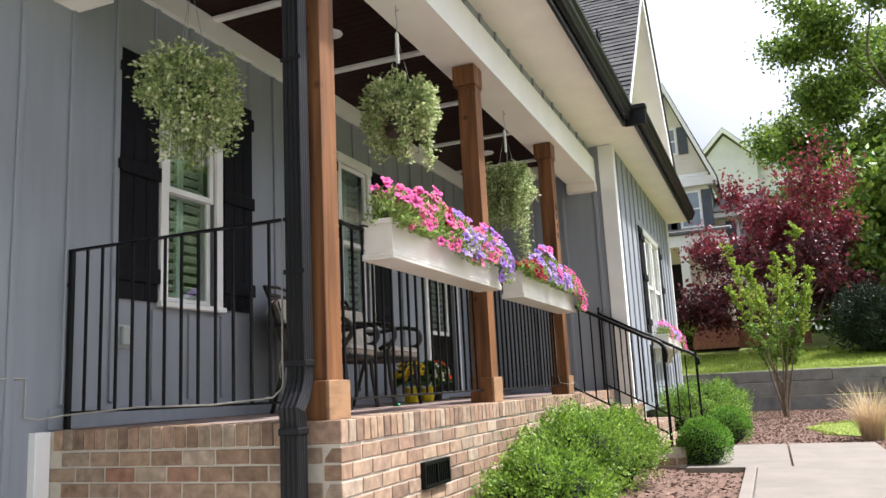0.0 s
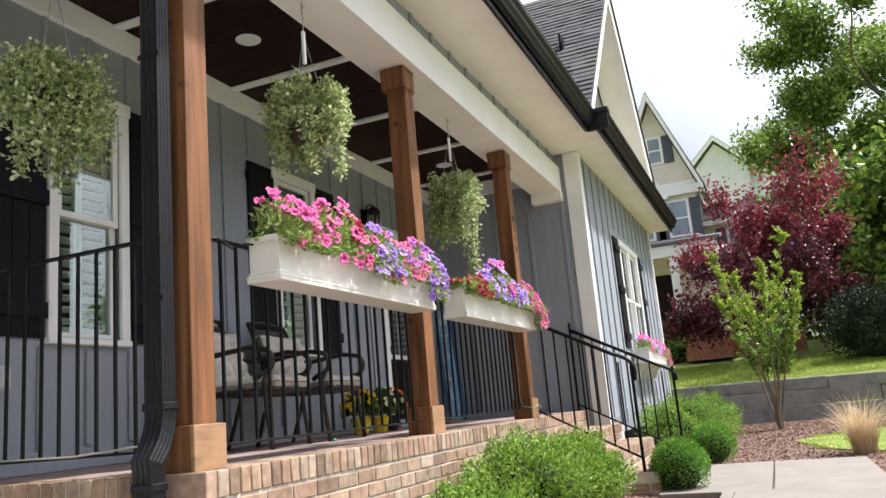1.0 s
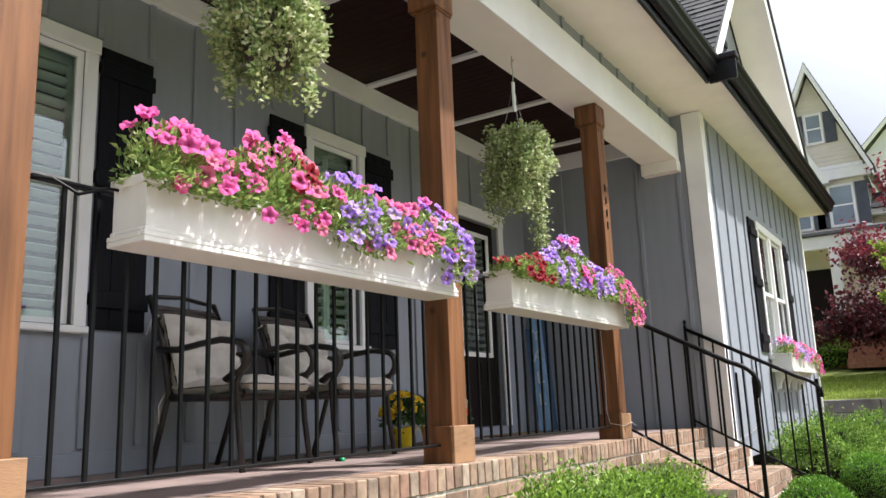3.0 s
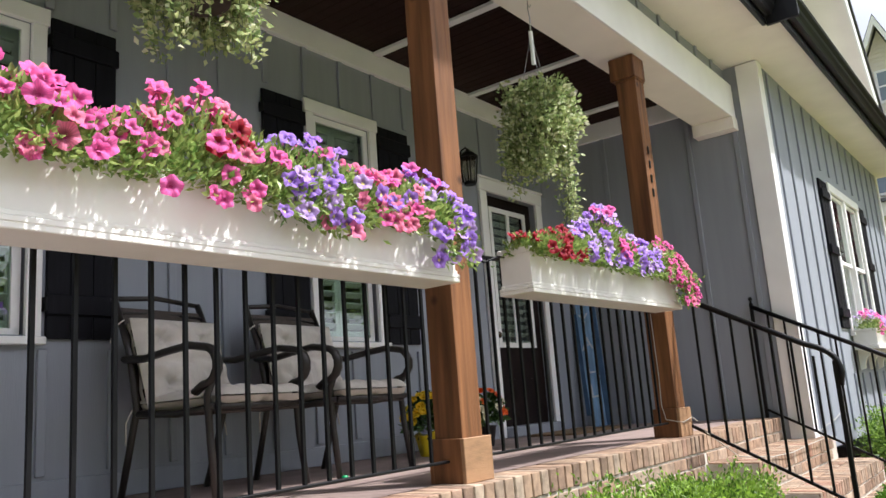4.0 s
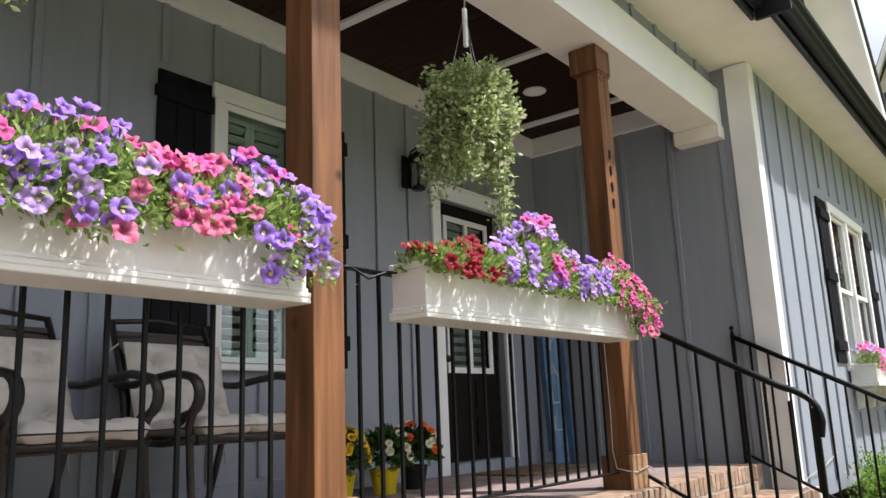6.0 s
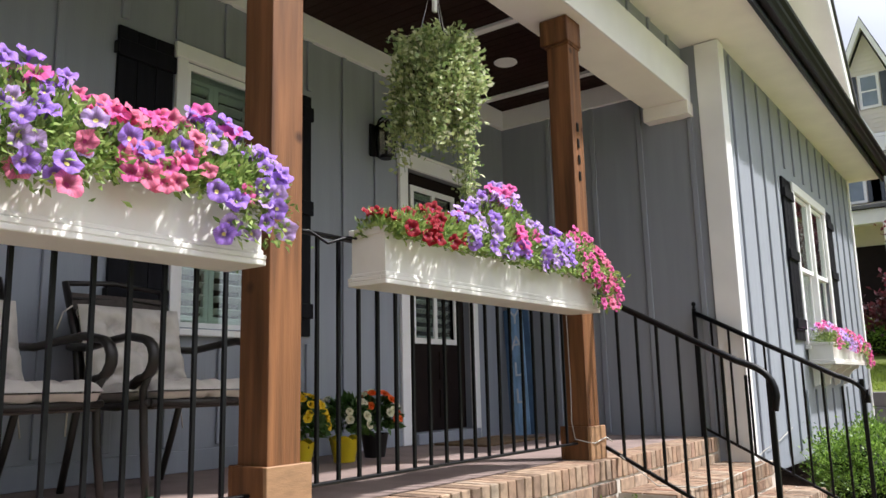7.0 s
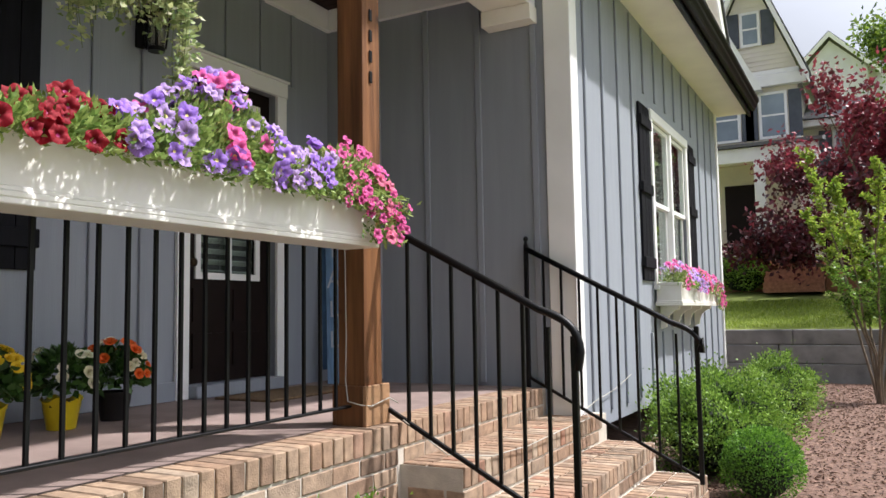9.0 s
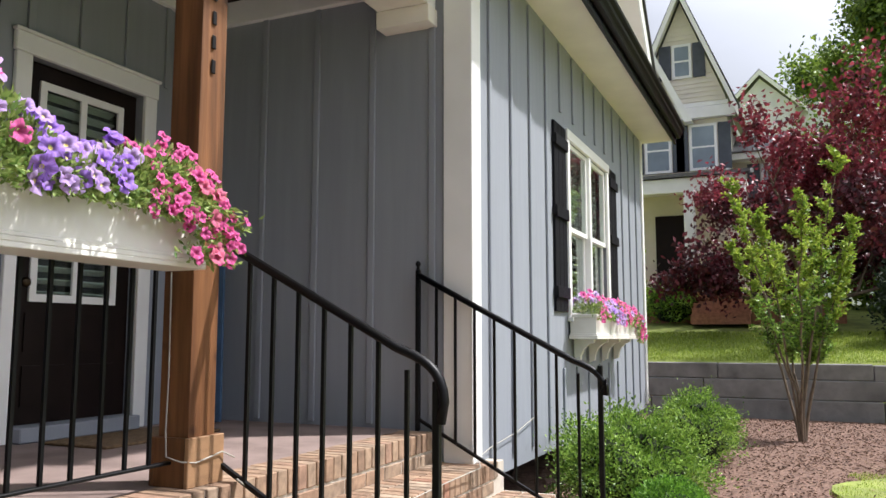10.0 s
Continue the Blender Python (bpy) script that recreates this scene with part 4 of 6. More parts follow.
def chair():
    """Faces +x; origin on the floor at the middle of the seat."""
    e = empty("patio_chair", (0, 0, 0), "dark metal patio chair with tufted taupe cushions", "chair", "porch chairs")
    r = 0.017
    for s, nm in ((-1, "arm_frame"), (1, "arm_frame")):
        y = s * 0.30
        # back upright runs into the rear leg
        part("back_leg", tube([(-0.40, y * 0.92, 0.0), (-0.33, y * 0.95, 0.22), (-0.27, y * 0.97, 0.42), (-0.33, y * 0.95, 0.70), (-0.45, y * 0.92, 0.98)], r, 8), M_CHAIR, e)
        pts = [(-0.345, y, 0.665), (-0.20, y * 1.02, 0.655), (-0.05, y * 1.03, 0.675), (0.10, y * 1.04, 0.69), (0.19, y * 1.04, 0.675)]
        for k in range(1, 8):
            a = math.pi / 2 - k / 7 * math.pi * 1.02
            pts.append((0.19 + 0.085 * math.cos(a), y * 1.04, 0.59 + 0.085 * math.sin(a)))
        pts.append((0.135, y * 1.04, 0.475))
        bm = tube(pts, 0.019, 8)
        for v in bm.verts:
            v.co.y = y * 1.03 + (v.co.y - y * 1.03) * 1.5
        part("arm", bm, M_CHAIR, e)
        part("front_leg", tube([(0.255, y * 1.04, 0.55), (0.20, y * 1.02, 0.46), (0.215, y * 1.02, 0.25), (0.25, y * 1.04, 0.0)], r, 8), M_CHAIR, e)
        part("side_rail", tube([(-0.28, y * 0.96, 0.40), (0.0, y * 0.97, 0.385), (0.24, y * 1.0, 0.405)], r, 8), M_CHAIR, e)
    part("top_rail", tube([(-0.45, -0.276, 0.975), (-0.465, 0, 1.0), (-0.45, 0.276, 0.975)], 0.013, 8), M_CHAIR, e)
    part("back_rail", tube([(-0.415, -0.28, 0.90), (-0.43, 0, 0.915), (-0.415, 0.28, 0.90)], 0.008, 8), M_CHAIR, e)
    part("front_rail", tube([(0.24, -0.30, 0.405), (0.25, 0, 0.40), (0.24, 0.30, 0.405)], r, 8), M_CHAIR, e)
    part("seat_sling", box(-0.27, 0.24, -0.285, 0.285, 0.375, 0.39, 0.006), M_SLING, e)
    bm = bmesh.new()
    add_box(bm, -0.006, 0.006, -0.27, 0.27, 0.0, 0.53, Matrix.Translation((-0.285, 0, 0.42)) @ Matrix.Rotation(radians(-16), 4, 'Y'))
    part("back_sling", bm, M_SLING, e)
    cushion(0.56, 0.56, 0.13, 2, 2, e, "seat_cushion", pose(0.0, 0, 0.447, 0, -1, 0))
    cushion(0.47, 0.56, 0.20, 2, 2, e, "back_cushion", pose(-0.275, 0, 0.640, 0, 74, 0))
    for s in (-1, 1):
        part("tie", tube([(-0.36, s * 0.29, 0.86), (-0.40, s * 0.31, 0.83), (-0.41, s * 0.33, 0.75)], 0.004, 5), M_CUSH, e)
        part("tie", tube([(-0.29, s * 0.30, 0.42), (-0.31, s * 0.32, 0.36), (-0.30, s * 0.33, 0.26)], 0.004, 5), M_CUSH, e)
    return e


c = chair()
c.matrix_world = pose(-3.26, 5.52, FLOOR_Z - 0.002, 0, 0, 9)
copy_thing(c, pose(-3.25, 6.31, FLOOR_Z - 0.002, 0, 0, 4))

# ---- foliage tools ----
rng = np.random.default_rng(7)


def unit(a):
    return a / np.maximum(1e-9, np.linalg.norm(a, axis=-1, keepdims=True))


def leaf_arrays(p, d, length, width, fold=0.25, up=None):
    """Folded leaves at the points p, each along its way d. Four corners a leaf, two triangles."""
    n = len(p)
    length = np.broadcast_to(np.asarray(length, float), (n,))[:, None]
    width = np.broadcast_to(np.asarray(width, float), (n,))[:, None]
    r = unit(rng.normal(size=(n, 3))) if up is None else unit(up + 0.5 * rng.normal(size=(n, 3)))
    side = unit(np.cross(d, r))
    nor = np.cross(side, d)
    mid = p + d * length * 0.5
    v = np.stack([p, mid - side * width / 2 + nor * width * fold, p + d * length - nor * length * 0.12, mid + side * width / 2 + nor * width * fold], 1)
    return v.reshape(-1, 3)


def leaf_object(name, v, material, parent, kind="", label=""):
    n = len(v) // 4
    b = np.arange(n)[:, None] * 4
    f = np.concatenate([b + [0, 1, 2], b + [0, 2, 3]], 0)
    me = bpy.data.meshes.new(name)
    me.vertices.add(len(v))
    me.vertices.foreach_set("co", v.astype(np.float32).ravel())
    me.loops.add(f.size)
    me.loops.foreach_set("vertex_index", f.astype(np.int32).ravel())
    me.polygons.add(len(f))
    me.polygons.foreach_set("loop_start", np.arange(0, f.size, 3, dtype=np.int32))
    me.polygons.foreach_set("loop_total", np.full(len(f), 3, dtype=np.int32))
    me.update(calc_edges=True)
    me.materials.append(material)
    ob = new(name, me)
    if parent is not None:
        ob.parent = parent
    if kind:
        ob["kind"] = kind
    if label:
        ob["label"] = label
    return ob


# ---- petunias ----
def petalmat(name, c, c2, tr=0.45):
    """Petals with fine veins that run outwards and a deeper heart."""
    m = leafmat(name, c, c2, 0.7, tr)
    n, l = m.node_tree.nodes, m.node_tree.links
    ramp = [x for x in n if x.bl_idname == "ShaderNodeValToRGB"][0]
    tc = n.new("ShaderNodeTexCoord")
    sep = n.new("ShaderNodeSeparateXYZ")
    l.new(tc.outputs["Object"], sep.inputs["Vector"])
    def math_node(op, a, b=None, c=None):
        k = n.new("ShaderNodeMath")
        k.operation = op
        for i, v in enumerate((a, b, c)):
            if v is None:
                continue
            if isinstance(v, (int, float)):
                k.inputs[i].default_value = v
            else:
                l.new(v, k.inputs[i])
        return k.outputs["Value"]
    r2 = math_node('ADD', math_node('MULTIPLY', sep.outputs["X"], sep.outputs["X"]), math_node('MULTIPLY', sep.outputs["Y"], sep.outputs["Y"]))
    heart = n.new("ShaderNodeMapRange")
    heart.interpolation_type = 'SMOOTHSTEP'
    heart.inputs["From Min"].default_value, heart.inputs["From Max"].default_value = 0.00003, 0.00040
    heart.inputs["To Min"].default_value, heart.inputs["To Max"].default_value = 0.60, 1.06
    l.new(r2, heart.inputs["Value"])
    ang = math_node('ARCTAN2', sep.outputs["Y"], sep.outputs["X"])
    vein = math_node('MULTIPLY_ADD', math_node('SINE', math_node('MULTIPLY', ang, 25.0)), 0.10, 0.95)
    hs = n.new("ShaderNodeHueSaturation")
    l.new(math_node('MULTIPLY', heart.outputs["Result"], vein), hs.inputs["Value"])
    l.new(ramp.outputs["Color"], hs.inputs["Color"])
    for k in n:
        if k.bl_idname == "ShaderNodeBsdfPrincipled":
            l.new(hs.outputs["Color"], k.inputs["Base Color"])
        if k.bl_idname == "ShaderNodeBsdfTranslucent":
            l.new(hs.outputs["Color"], k.inputs["Color"])
    return m


M_PINK = petalmat("hot_pink_petal", (0.84, 0.07, 0.38), (0.90, 0.20, 0.50))
M_ROSE = petalmat("rose_petal", (0.80, 0.13, 0.28), (0.86, 0.28, 0.42))
M_PURPLE = petalmat("violet_petal", (0.34, 0.15, 0.70), (0.50, 0.30, 0.85))
M_LILAC = petalmat("pale_lilac_petal", (0.56, 0.34, 0.80), (0.68, 0.50, 0.86))
M_RED = petalmat("deep_red_petal", (0.24, 0.002, 0.010), (0.40, 0.005, 0.022))
M_THROAT = mat("pale_flower_throat", (0.72, 0.62, 0.20), 0.6, var=0.1, scale=50)
M_VEIN = mat("dark_flower_throat", (0.30, 0.01, 0.10), 0.6, var=0.1, scale=50)
M_GREEN = leafmat("petunia_leaf", (0.11, 0.21, 0.04), (0.46, 0.57, 0.18))


def petunia_mesh(petal, throat, seed):
    """A trumpet with five ruffled lobes: tube, limb and throat in one mesh."""
    r = random.Random(seed)
    bm = bmesh.new()
    n = 20
    rows = []
    for rad, z in ((0.0025, -0.030), (0.0035, -0.012), (0.0055, -0.002), (0.019, 0.008), (0.030, 0.007)):
        row = []
        for k in range(n):
            a = 2 * math.pi * k / n
            lobe = 1.0 + (0.0 if rad < 0.015 else (0.03 if rad < 0.025 else 0.085) * math.cos(5 * a))
            ruff = 0.0 if rad < 0.015 else 0.004 * math.sin(5 * a + seed) + r.uniform(-1, 1) * 0.0042 * rad / 0.02
            row.append(bm.verts.new((rad * lobe * math.cos(a), rad * lobe * math.sin(a), z + ruff)))
        rows.append(row)
    for i, (p, q) in enumerate(zip(rows, rows[1:])):
        for k in range(n):
            f = bm.faces.new((p[k], p[(k + 1) % n], q[(k + 1) % n], q[k]))
            f.smooth = True
    c = bm.verts.new((0, 0, -0.005))
    for k in range(n):
        f = bm.faces.new((c, rows[2][k], rows[2][(k + 1) % n]))
        f.material_index = 1
    me = bpy.data.meshes.new("petunia")
    bm.to_mesh(me)
    bm.free()
    me.materials.append(petal)
    me.materials.append(throat)
    return me


PETS = {}
for key, (pm, tm) in {"pink": (M_PINK, M_VEIN), "rose": (M_ROSE, M_VEIN), "purple": (M_PURPLE, M_THROAT), "lilac": (M_LILAC, M_THROAT), "red": (M_RED, M_VEIN)}.items():
    PETS[key] = [petunia_mesh(pm, tm, s) for s in (1, 2, 3)]


def petunias(label, at, L, zones, count, trail, height, half=0.125, front=0.045, scale=1.0, leaves=9500):
    """A planting along y, from 0 to L. zones: (u0, u1, {colour: weight}); trail: (u, reach, colours) for tufts that hang over the front."""
    e = empty("petunia_planting", at, label, "flowers", "petunia plantings")
    R = random.Random(len(label) * 7 + count)
    def mound(u, a, k=1.0):
        """A point on the heap: u along it, a from 0 (outer side) to pi (inner side)."""
        h = height * (0.85 + 0.65 * noise.noise((u * 5.0, 0.3, at[1]))) * (0.55 + 0.45 * math.sin(math.pi * min(1, max(0, 0.12 + 0.76 * u))))
        w = half * (1.0 + 0.35 * noise.noise((u * 6.0, 4.3, at[1])))
        return Vector((front + w * math.cos(a) * k * (1.1 if math.cos(a) > 0 else 0.8), u * L * 1.03 - 0.015 * L, h * k * math.sin(a) - 0.02))
    P, D = [], []
    for _ in range(leaves):
        u, a, k = R.random(), R.uniform(0.0, math.pi * 0.95) if R.random() < 0.75 else R.uniform(-0.12, 1.0), R.uniform(0.35, 1.04)
        p = mound(u, a, k)
        d = Vector((math.cos(a) * 0.8, R.uniform(-0.7, 0.7), math.sin(a) + 0.15)) + Vector((R.uniform(-.6, .6), R.uniform(-.6, .6), R.uniform(-.6, .6)))
        P.append(p)
        D.append(d)
    flowers = []
    for _ in range(count):
        u = R.random()
        a = math.acos(R.uniform(-0.75, 1.0)) if R.random() < 0.85 else R.uniform(-0.15, 0.6)
        flowers.append((u, mound(u, a, R.uniform(0.95, 1.22)), a, None))
    for u, reach, cols, m in trail:
        for _ in range(m):
            uu = u + R.gauss(0, 0.035)
            drop = R.random() ** 0.7 * reach
            p = Vector((front + half * 1.02 + R.uniform(-0.01, 0.035), uu * L, 0.04 - drop))
            flowers.append((uu, p, R.uniform(-0.5, 0.4), R.choice(cols)))
        for _ in range(90 + 14 * m):
            drop = R.random() * reach
            P.append(Vector((front + half * 0.98 + R.uniform(-0.03, 0.02), (u + R.gauss(0, 0.04)) * L, 0.04 - drop)))
            D.append(Vector((R.uniform(0, 1), R.uniform(-.8, .8), R.uniform(-1, .4))))
    v = leaf_arrays(np.array([tuple(p) for p in P]), unit(np.array([tuple(d) for d in D])), rng.uniform(0.018, 0.042, len(P)) * scale, rng.uniform(0.010, 0.019, len(P)) * scale, 0.2)
    leaf_object("foliage", v, M_GREEN, e, "stuff", "fine light green petunia leaves")
    bm = bmesh.new()
    for _ in range(int(70 * L)):
        u, a = R.random(), R.uniform(0.1, math.pi * 0.9)
        p = mound(u, a, 1.02)
        q = Vector((R.uniform(-.05, .05), min(L - 0.04, max(0.04, p.y + R.uniform(-.06, .06))), -0.03))
        add_tube(bm, [q, (p + q) / 2 + Vector((R.uniform(-.02, .02), R.uniform(-.02, .02), 0.02)), p], 0.0013, 3, None, False)
    part("stem", bm, M_GREEN, e)["kind"] = "stuff"
    for u, p, a, col in flowers:
        if col is None:
            weights = [z for z in zones if z[0] <= u <= z[1]][0][2]
            col = R.choices(list(weights), list(weights.values()))[0]
        if col == "none":
            continue
        little = col == "small"
        col = "pink" if little else col
        o = new("flower", R.choice(PETS[col]))
        o.parent = e
        n = Vector((0.75 + 0.7 * math.cos(a), R.uniform(-0.8, 0.35), math.sin(a) * 0.9 + R.uniform(-0.3, 0.5))).normalized()
        q = n.to_track_quat('Z', 'Y')
        s = R.uniform(0.85, 1.28) * scale * (0.68 if little else 1.0)
        o.matrix_local = Matrix.LocRotScale(p, q, (s, s, s)) @ Matrix.Rotation(R.uniform(0, 6.28), 4, 'Z')
    return e


BX = (POST_X + 0.075 - 1.90) / 2
TOPZ = BOX_Z + 0.20
petunias("pink, red and violet petunias spilling over a white box", (BX, 3.835, TOPZ), 1.835,
         [(0, 0.30, {"pink": 9, "rose": 2, "none": 2}), (0.30, 0.46, {"pink": 5, "red": 2, "rose": 4, "none": 3}), (0.46, 0.66, {"purple": 9, "pink": 2, "lilac": 3}),
          (0.66, 0.84, {"pink": 7, "rose": 4, "purple": 2}), (0.84, 1.0, {"purple": 8, "lilac": 3, "pink": 1})], 250,
         [(0.06, 0.06, ["pink", "rose"], 5), (0.50, 0.11, ["purple", "lilac"], 9), (0.59, 0.14, ["rose", "purple"], 6), (0.74, 0.08, ["rose"], 3), (0.95, 0.18, ["purple", "purple", "lilac"], 11)], 0.27)
petunias("red, violet and pink petunias spilling over a white box", (BX, 6.28, TOPZ), 1.86,
         [(0, 0.22, {"red": 5, "none": 6}), (0.22, 0.44, {"purple": 7, "lilac": 6, "pink": 1, "none": 2}), (0.44, 0.60, {"lilac": 4, "purple": 3, "pink": 5, "none": 3}),
          (0.60, 0.78, {"purple": 7, "lilac": 3, "red": 1, "none": 3}), (0.78, 1.0, {"small": 14, "rose": 1})], 270,
         [(0.42, 0.06, ["purple", "lilac"], 6), (0.62, 0.07, ["purple", "lilac"], 7), (0.88, 0.08, ["small"], 10), (0.985, 0.22, ["small", "small", "small", "rose"], 34)], 0.25)

# window box under the wing's window
wb = planter(1.95, 0.02, 0.25, 0.22, "short white window box on scrolled brackets")
wb.matrix_world = pose(WING_X, 12.72, 1.345)
for k in range(4):
    y = 0.15 + k * 0.55
    pts = [(0.021, -0.002), (0.20, -0.002), (0.195, -0.03), (0.15, -0.045), (0.10, -0.09), (0.075, -0.15), (0.07, -0.20), (0.021, -0.22)]
    part("bracket", prism([(a, b) for a, b in pts], "y", y - 0.03, y + 0.03), M_BOXW, wb, "scrolled white bracket")
petunias("pink and lilac petunias in a white window box", (WING_X + 0.13, 12.72, 1.345 + 0.20), 1.95,
         [(0, 0.15, {"pink": 5, "lilac": 4}), (0.15, 0.5, {"lilac": 8, "pink": 3, "purple": 2}), (0.5, 1.0, {"pink": 9, "rose": 3, "lilac": 2})], 150,
         [(0.3, 0.06, ["lilac"], 4), (0.8, 0.10, ["pink"], 6), (0.99, 0.28, ["pink", "pink", "rose"], 18)], 0.21, 0.13, 0.03, 1.0, 3000)

# ---- hanging baskets ----
M_VARI = leafmat("variegated_leaf", (0.20, 0.30, 0.10), (0.90, 0.90, 0.66), 0.5, 0.40, (0.57, 0.62, 0.29))
M_VINE = mat("vine_stem", (0.14, 0.17, 0.06), 0.8)
M_POTB = mat("brown_basket_pot", (0.05, 0.035, 0.025), 0.7, var=0.2, scale=20)
M_STEEL = mat("zinc_wire", (0.45, 0.45, 0.44), 0.35, metal=0.9, var=0.1)
M_TAGW = mat("white_plastic_hanger", (0.75, 0.75, 0.73), 0.4, var=0.05)


def hanging_basket(at, hook_z, seed, long_strands, spread, label, hanger=True, drop=0.42):
    """A pot on wires with trailing variegated vines. at: middle of the pot's rim."""
    e = empty("hanging_basket", at, label, "hanging plant", "hanging baskets")
    R = random.Random(seed)
    part("pot", lathe([(0.09, -0.17), (0.105, -0.16), (0.135, -0.02), (0.145, -0.015), (0.145, 0.0), (0.13, 0.0), (0.125, -0.02)], 20), M_POTB, e)
    hz = hook_z - at[2]
    part("soil", lathe([(0.001, -0.05), (0.122, -0.05), (0.122, -0.02), (0.001, -0.015)], 16), M_SOIL, e)
    for k in range(3):
        a = k * 2.094 + seed
        part("wire", tube([(0.135 * math.cos(a), 0.135 * math.sin(a), -0.01), (0.0, 0.0, hz - 0.22)], 0.0018, 5), M_STEEL, e)
    part("chain", tube([(0, 0, hz - 0.22), (0.004, 0.003, hz - 0.12), (-0.003, 0, hz - 0.05), (0, 0, hz)], 0.004, 6), M_STEEL, e)
    part("ceiling_hook", tube([(0, 0, hz + 0.002), (0, 0, hz - 0.03), (0.012, 0, hz - 0.045), (0.02, 0, hz - 0.03)], 0.004, 6), M_STEEL, e)
    if hanger:
        part("white_hanger", box(-0.010, 0.010, -0.013, 0.013, max(0.10, hz - 0.42), hz - 0.20, 0.004), M_TAGW, e, "white plastic hanger tag")
    P, D = [], []
    bm = bmesh.new()
    strands = []
    for _ in range(120):
        a = R.uniform(0, 6.283)
        skirt = 0.55 + 1.1 * noise.noise((math.cos(a) * 1.9 + seed, math.sin(a) * 1.9, 0.7))
        strands.append((a, R.uniform(0.10, spread), 0.05 + drop * max(0.08, skirt) * R.uniform(0.35, 1.15), R.uniform(0.05, 0.21)))
    strands += [(a, 0.17, ln, 0.04) for a, ln in long_strands for _ in range(4)]
    for a, out, dr, rise in strands:
        a2 = a + R.uniform(-0.35, 0.35)
        c, s = math.cos(a2), math.sin(a2)
        r0 = R.uniform(0.01, 0.12)
        out = max(out, r0 + 0.04)
        pts, n = [], 12
        for i in range(n + 1):
            t = i / n
            rad = r0 + (out - r0) * (1 - (1 - min(1, t * 1.8)) ** 2)
            z = rise * math.sin(math.pi * min(1, t * 1.5)) - dr * max(0, t - 0.25) ** 1.3 * 1.45
            pts.append(Vector((c * rad + 0.012 * math.sin(7 * t + a * 5), s * rad + 0.012 * math.cos(6 * t + a * 3), z)))
        add_tube(bm, pts[::2], 0.0015, 3, None, False)
        m = int(46 + 95 * dr)
        for i in range(m):
            t = (i + R.random()) / m * n
            k = min(int(t), n - 1)
            p = pts[k].lerp(pts[k + 1], t - k)
            P.append(p + Vector((R.gauss(0, .020), R.gauss(0, .020), R.gauss(0, .015))))
            D.append(Vector((c * 0.7 + R.uniform(-1, 1), s * 0.7 + R.uniform(-1, 1), R.uniform(-0.7, 0.9))))
    v = leaf_arrays(np.array([tuple(p) for p in P]), unit(np.array([tuple(d) for d in D])), rng.uniform(0.022, 0.040, len(P)), rng.uniform(0.014, 0.024, len(P)), 0.15)
    leaf_object("foliage", v, M_VARI, e, "stuff", "cream-edged green trailing leaves")
    part("vines", bm, M_VINE, e)["kind"] = "stuff"
    return e


hanging_basket((-2.96, 3.47, 2.64), 3.518, 3, [(2.2, 0.42), (4.6, 0.45), (1.2, 0.3)], 0.27, "full variegated vine basket hanging from the side beam", False, 0.36)
hanging_basket((-2.20, 4.66, 2.76), 3.518, 5, [(5.2, 0.42), (0.4, 0.40), (3.9, 0.36)], 0.25, "bushy variegated vine basket hanging from the porch beam", True, 0.28)
hanging_basket((-2.20, 7.05, 2.76), 3.518, 8, [(0.9, 0.72), (1.2, 0.66), (5.0, 0.45), (2.9, 0.3)], 0.22, "variegated vine basket with long trails on the porch beam", True, 0.36)

# ---- pots on the porch floor ----
M_YPOT = mat("yellow_foil", (0.80, 0.62, 0.02), 0.35, var=0.08, scale=8, bump=0.15, bump_scale=20)
M_KPOT = mat("black_plastic_pot", (0.012, 0.012, 0.012), 0.45, var=0.1)
M_DGREEN = leafmat("dark_green_leaf", (0.025, 0.07, 0.015), (0.07, 0.15, 0.03), 0.4, 0.25)
M_YEL = leafmat("yellow_petal", (0.80, 0.52, 0.01), (0.88, 0.66, 0.03), 0.6, 0.4)
M_ORA = leafmat("orange_petal", (0.80, 0.11, 0.01), (0.88, 0.19, 0.03), 0.6, 0.4)
M_CREAM = leafmat("cream_petal", (0.74, 0.72, 0.50), (0.82, 0.80, 0.62), 0.6, 0.4)


def rose_mesh(m, seed):
    """A double bloom of overlapping cupped petals."""
    bm = bmesh.new()
    R = random.Random(seed)
    for ring, (rad, tilt, k) in enumerate(((0.030, 0.25, 6), (0.021, 0.75, 5), (0.011, 1.2, 4))):
        for i in range(k):
            a = 2 * math.pi * i / k + ring * 0.6 + R.uniform(-.15, .15)
            mt = Matrix.Rotation(a, 4, 'Z') @ Matrix.Rotation(-tilt, 4, 'Y')
            w = rad * 0.95
            vs = [bm.verts.new(mt @ Vector(q)) for q in ((0.002, 0, 0), (rad * 0.5, -w * 0.6, 0.003), (rad, -w * 0.35, 0.007), (rad * 1.08, 0, 0.006), (rad, w * 0.35, 0.007), (rad * 0.5, w * 0.6, 0.003))]
            bm.faces.new(vs).smooth = True
    me = bpy.data.meshes.new("bloom")
    bm.to_mesh(me)
    bm.free()
    me.materials.append(m)
    return me


BLOOMS = {"yellow": [rose_mesh(M_YEL, s) for s in (1, 2)], "orange": [rose_mesh(M_ORA, s) for s in (1, 2)], "cream": [rose_mesh(M_CREAM, s) for s in (1, 2)]}


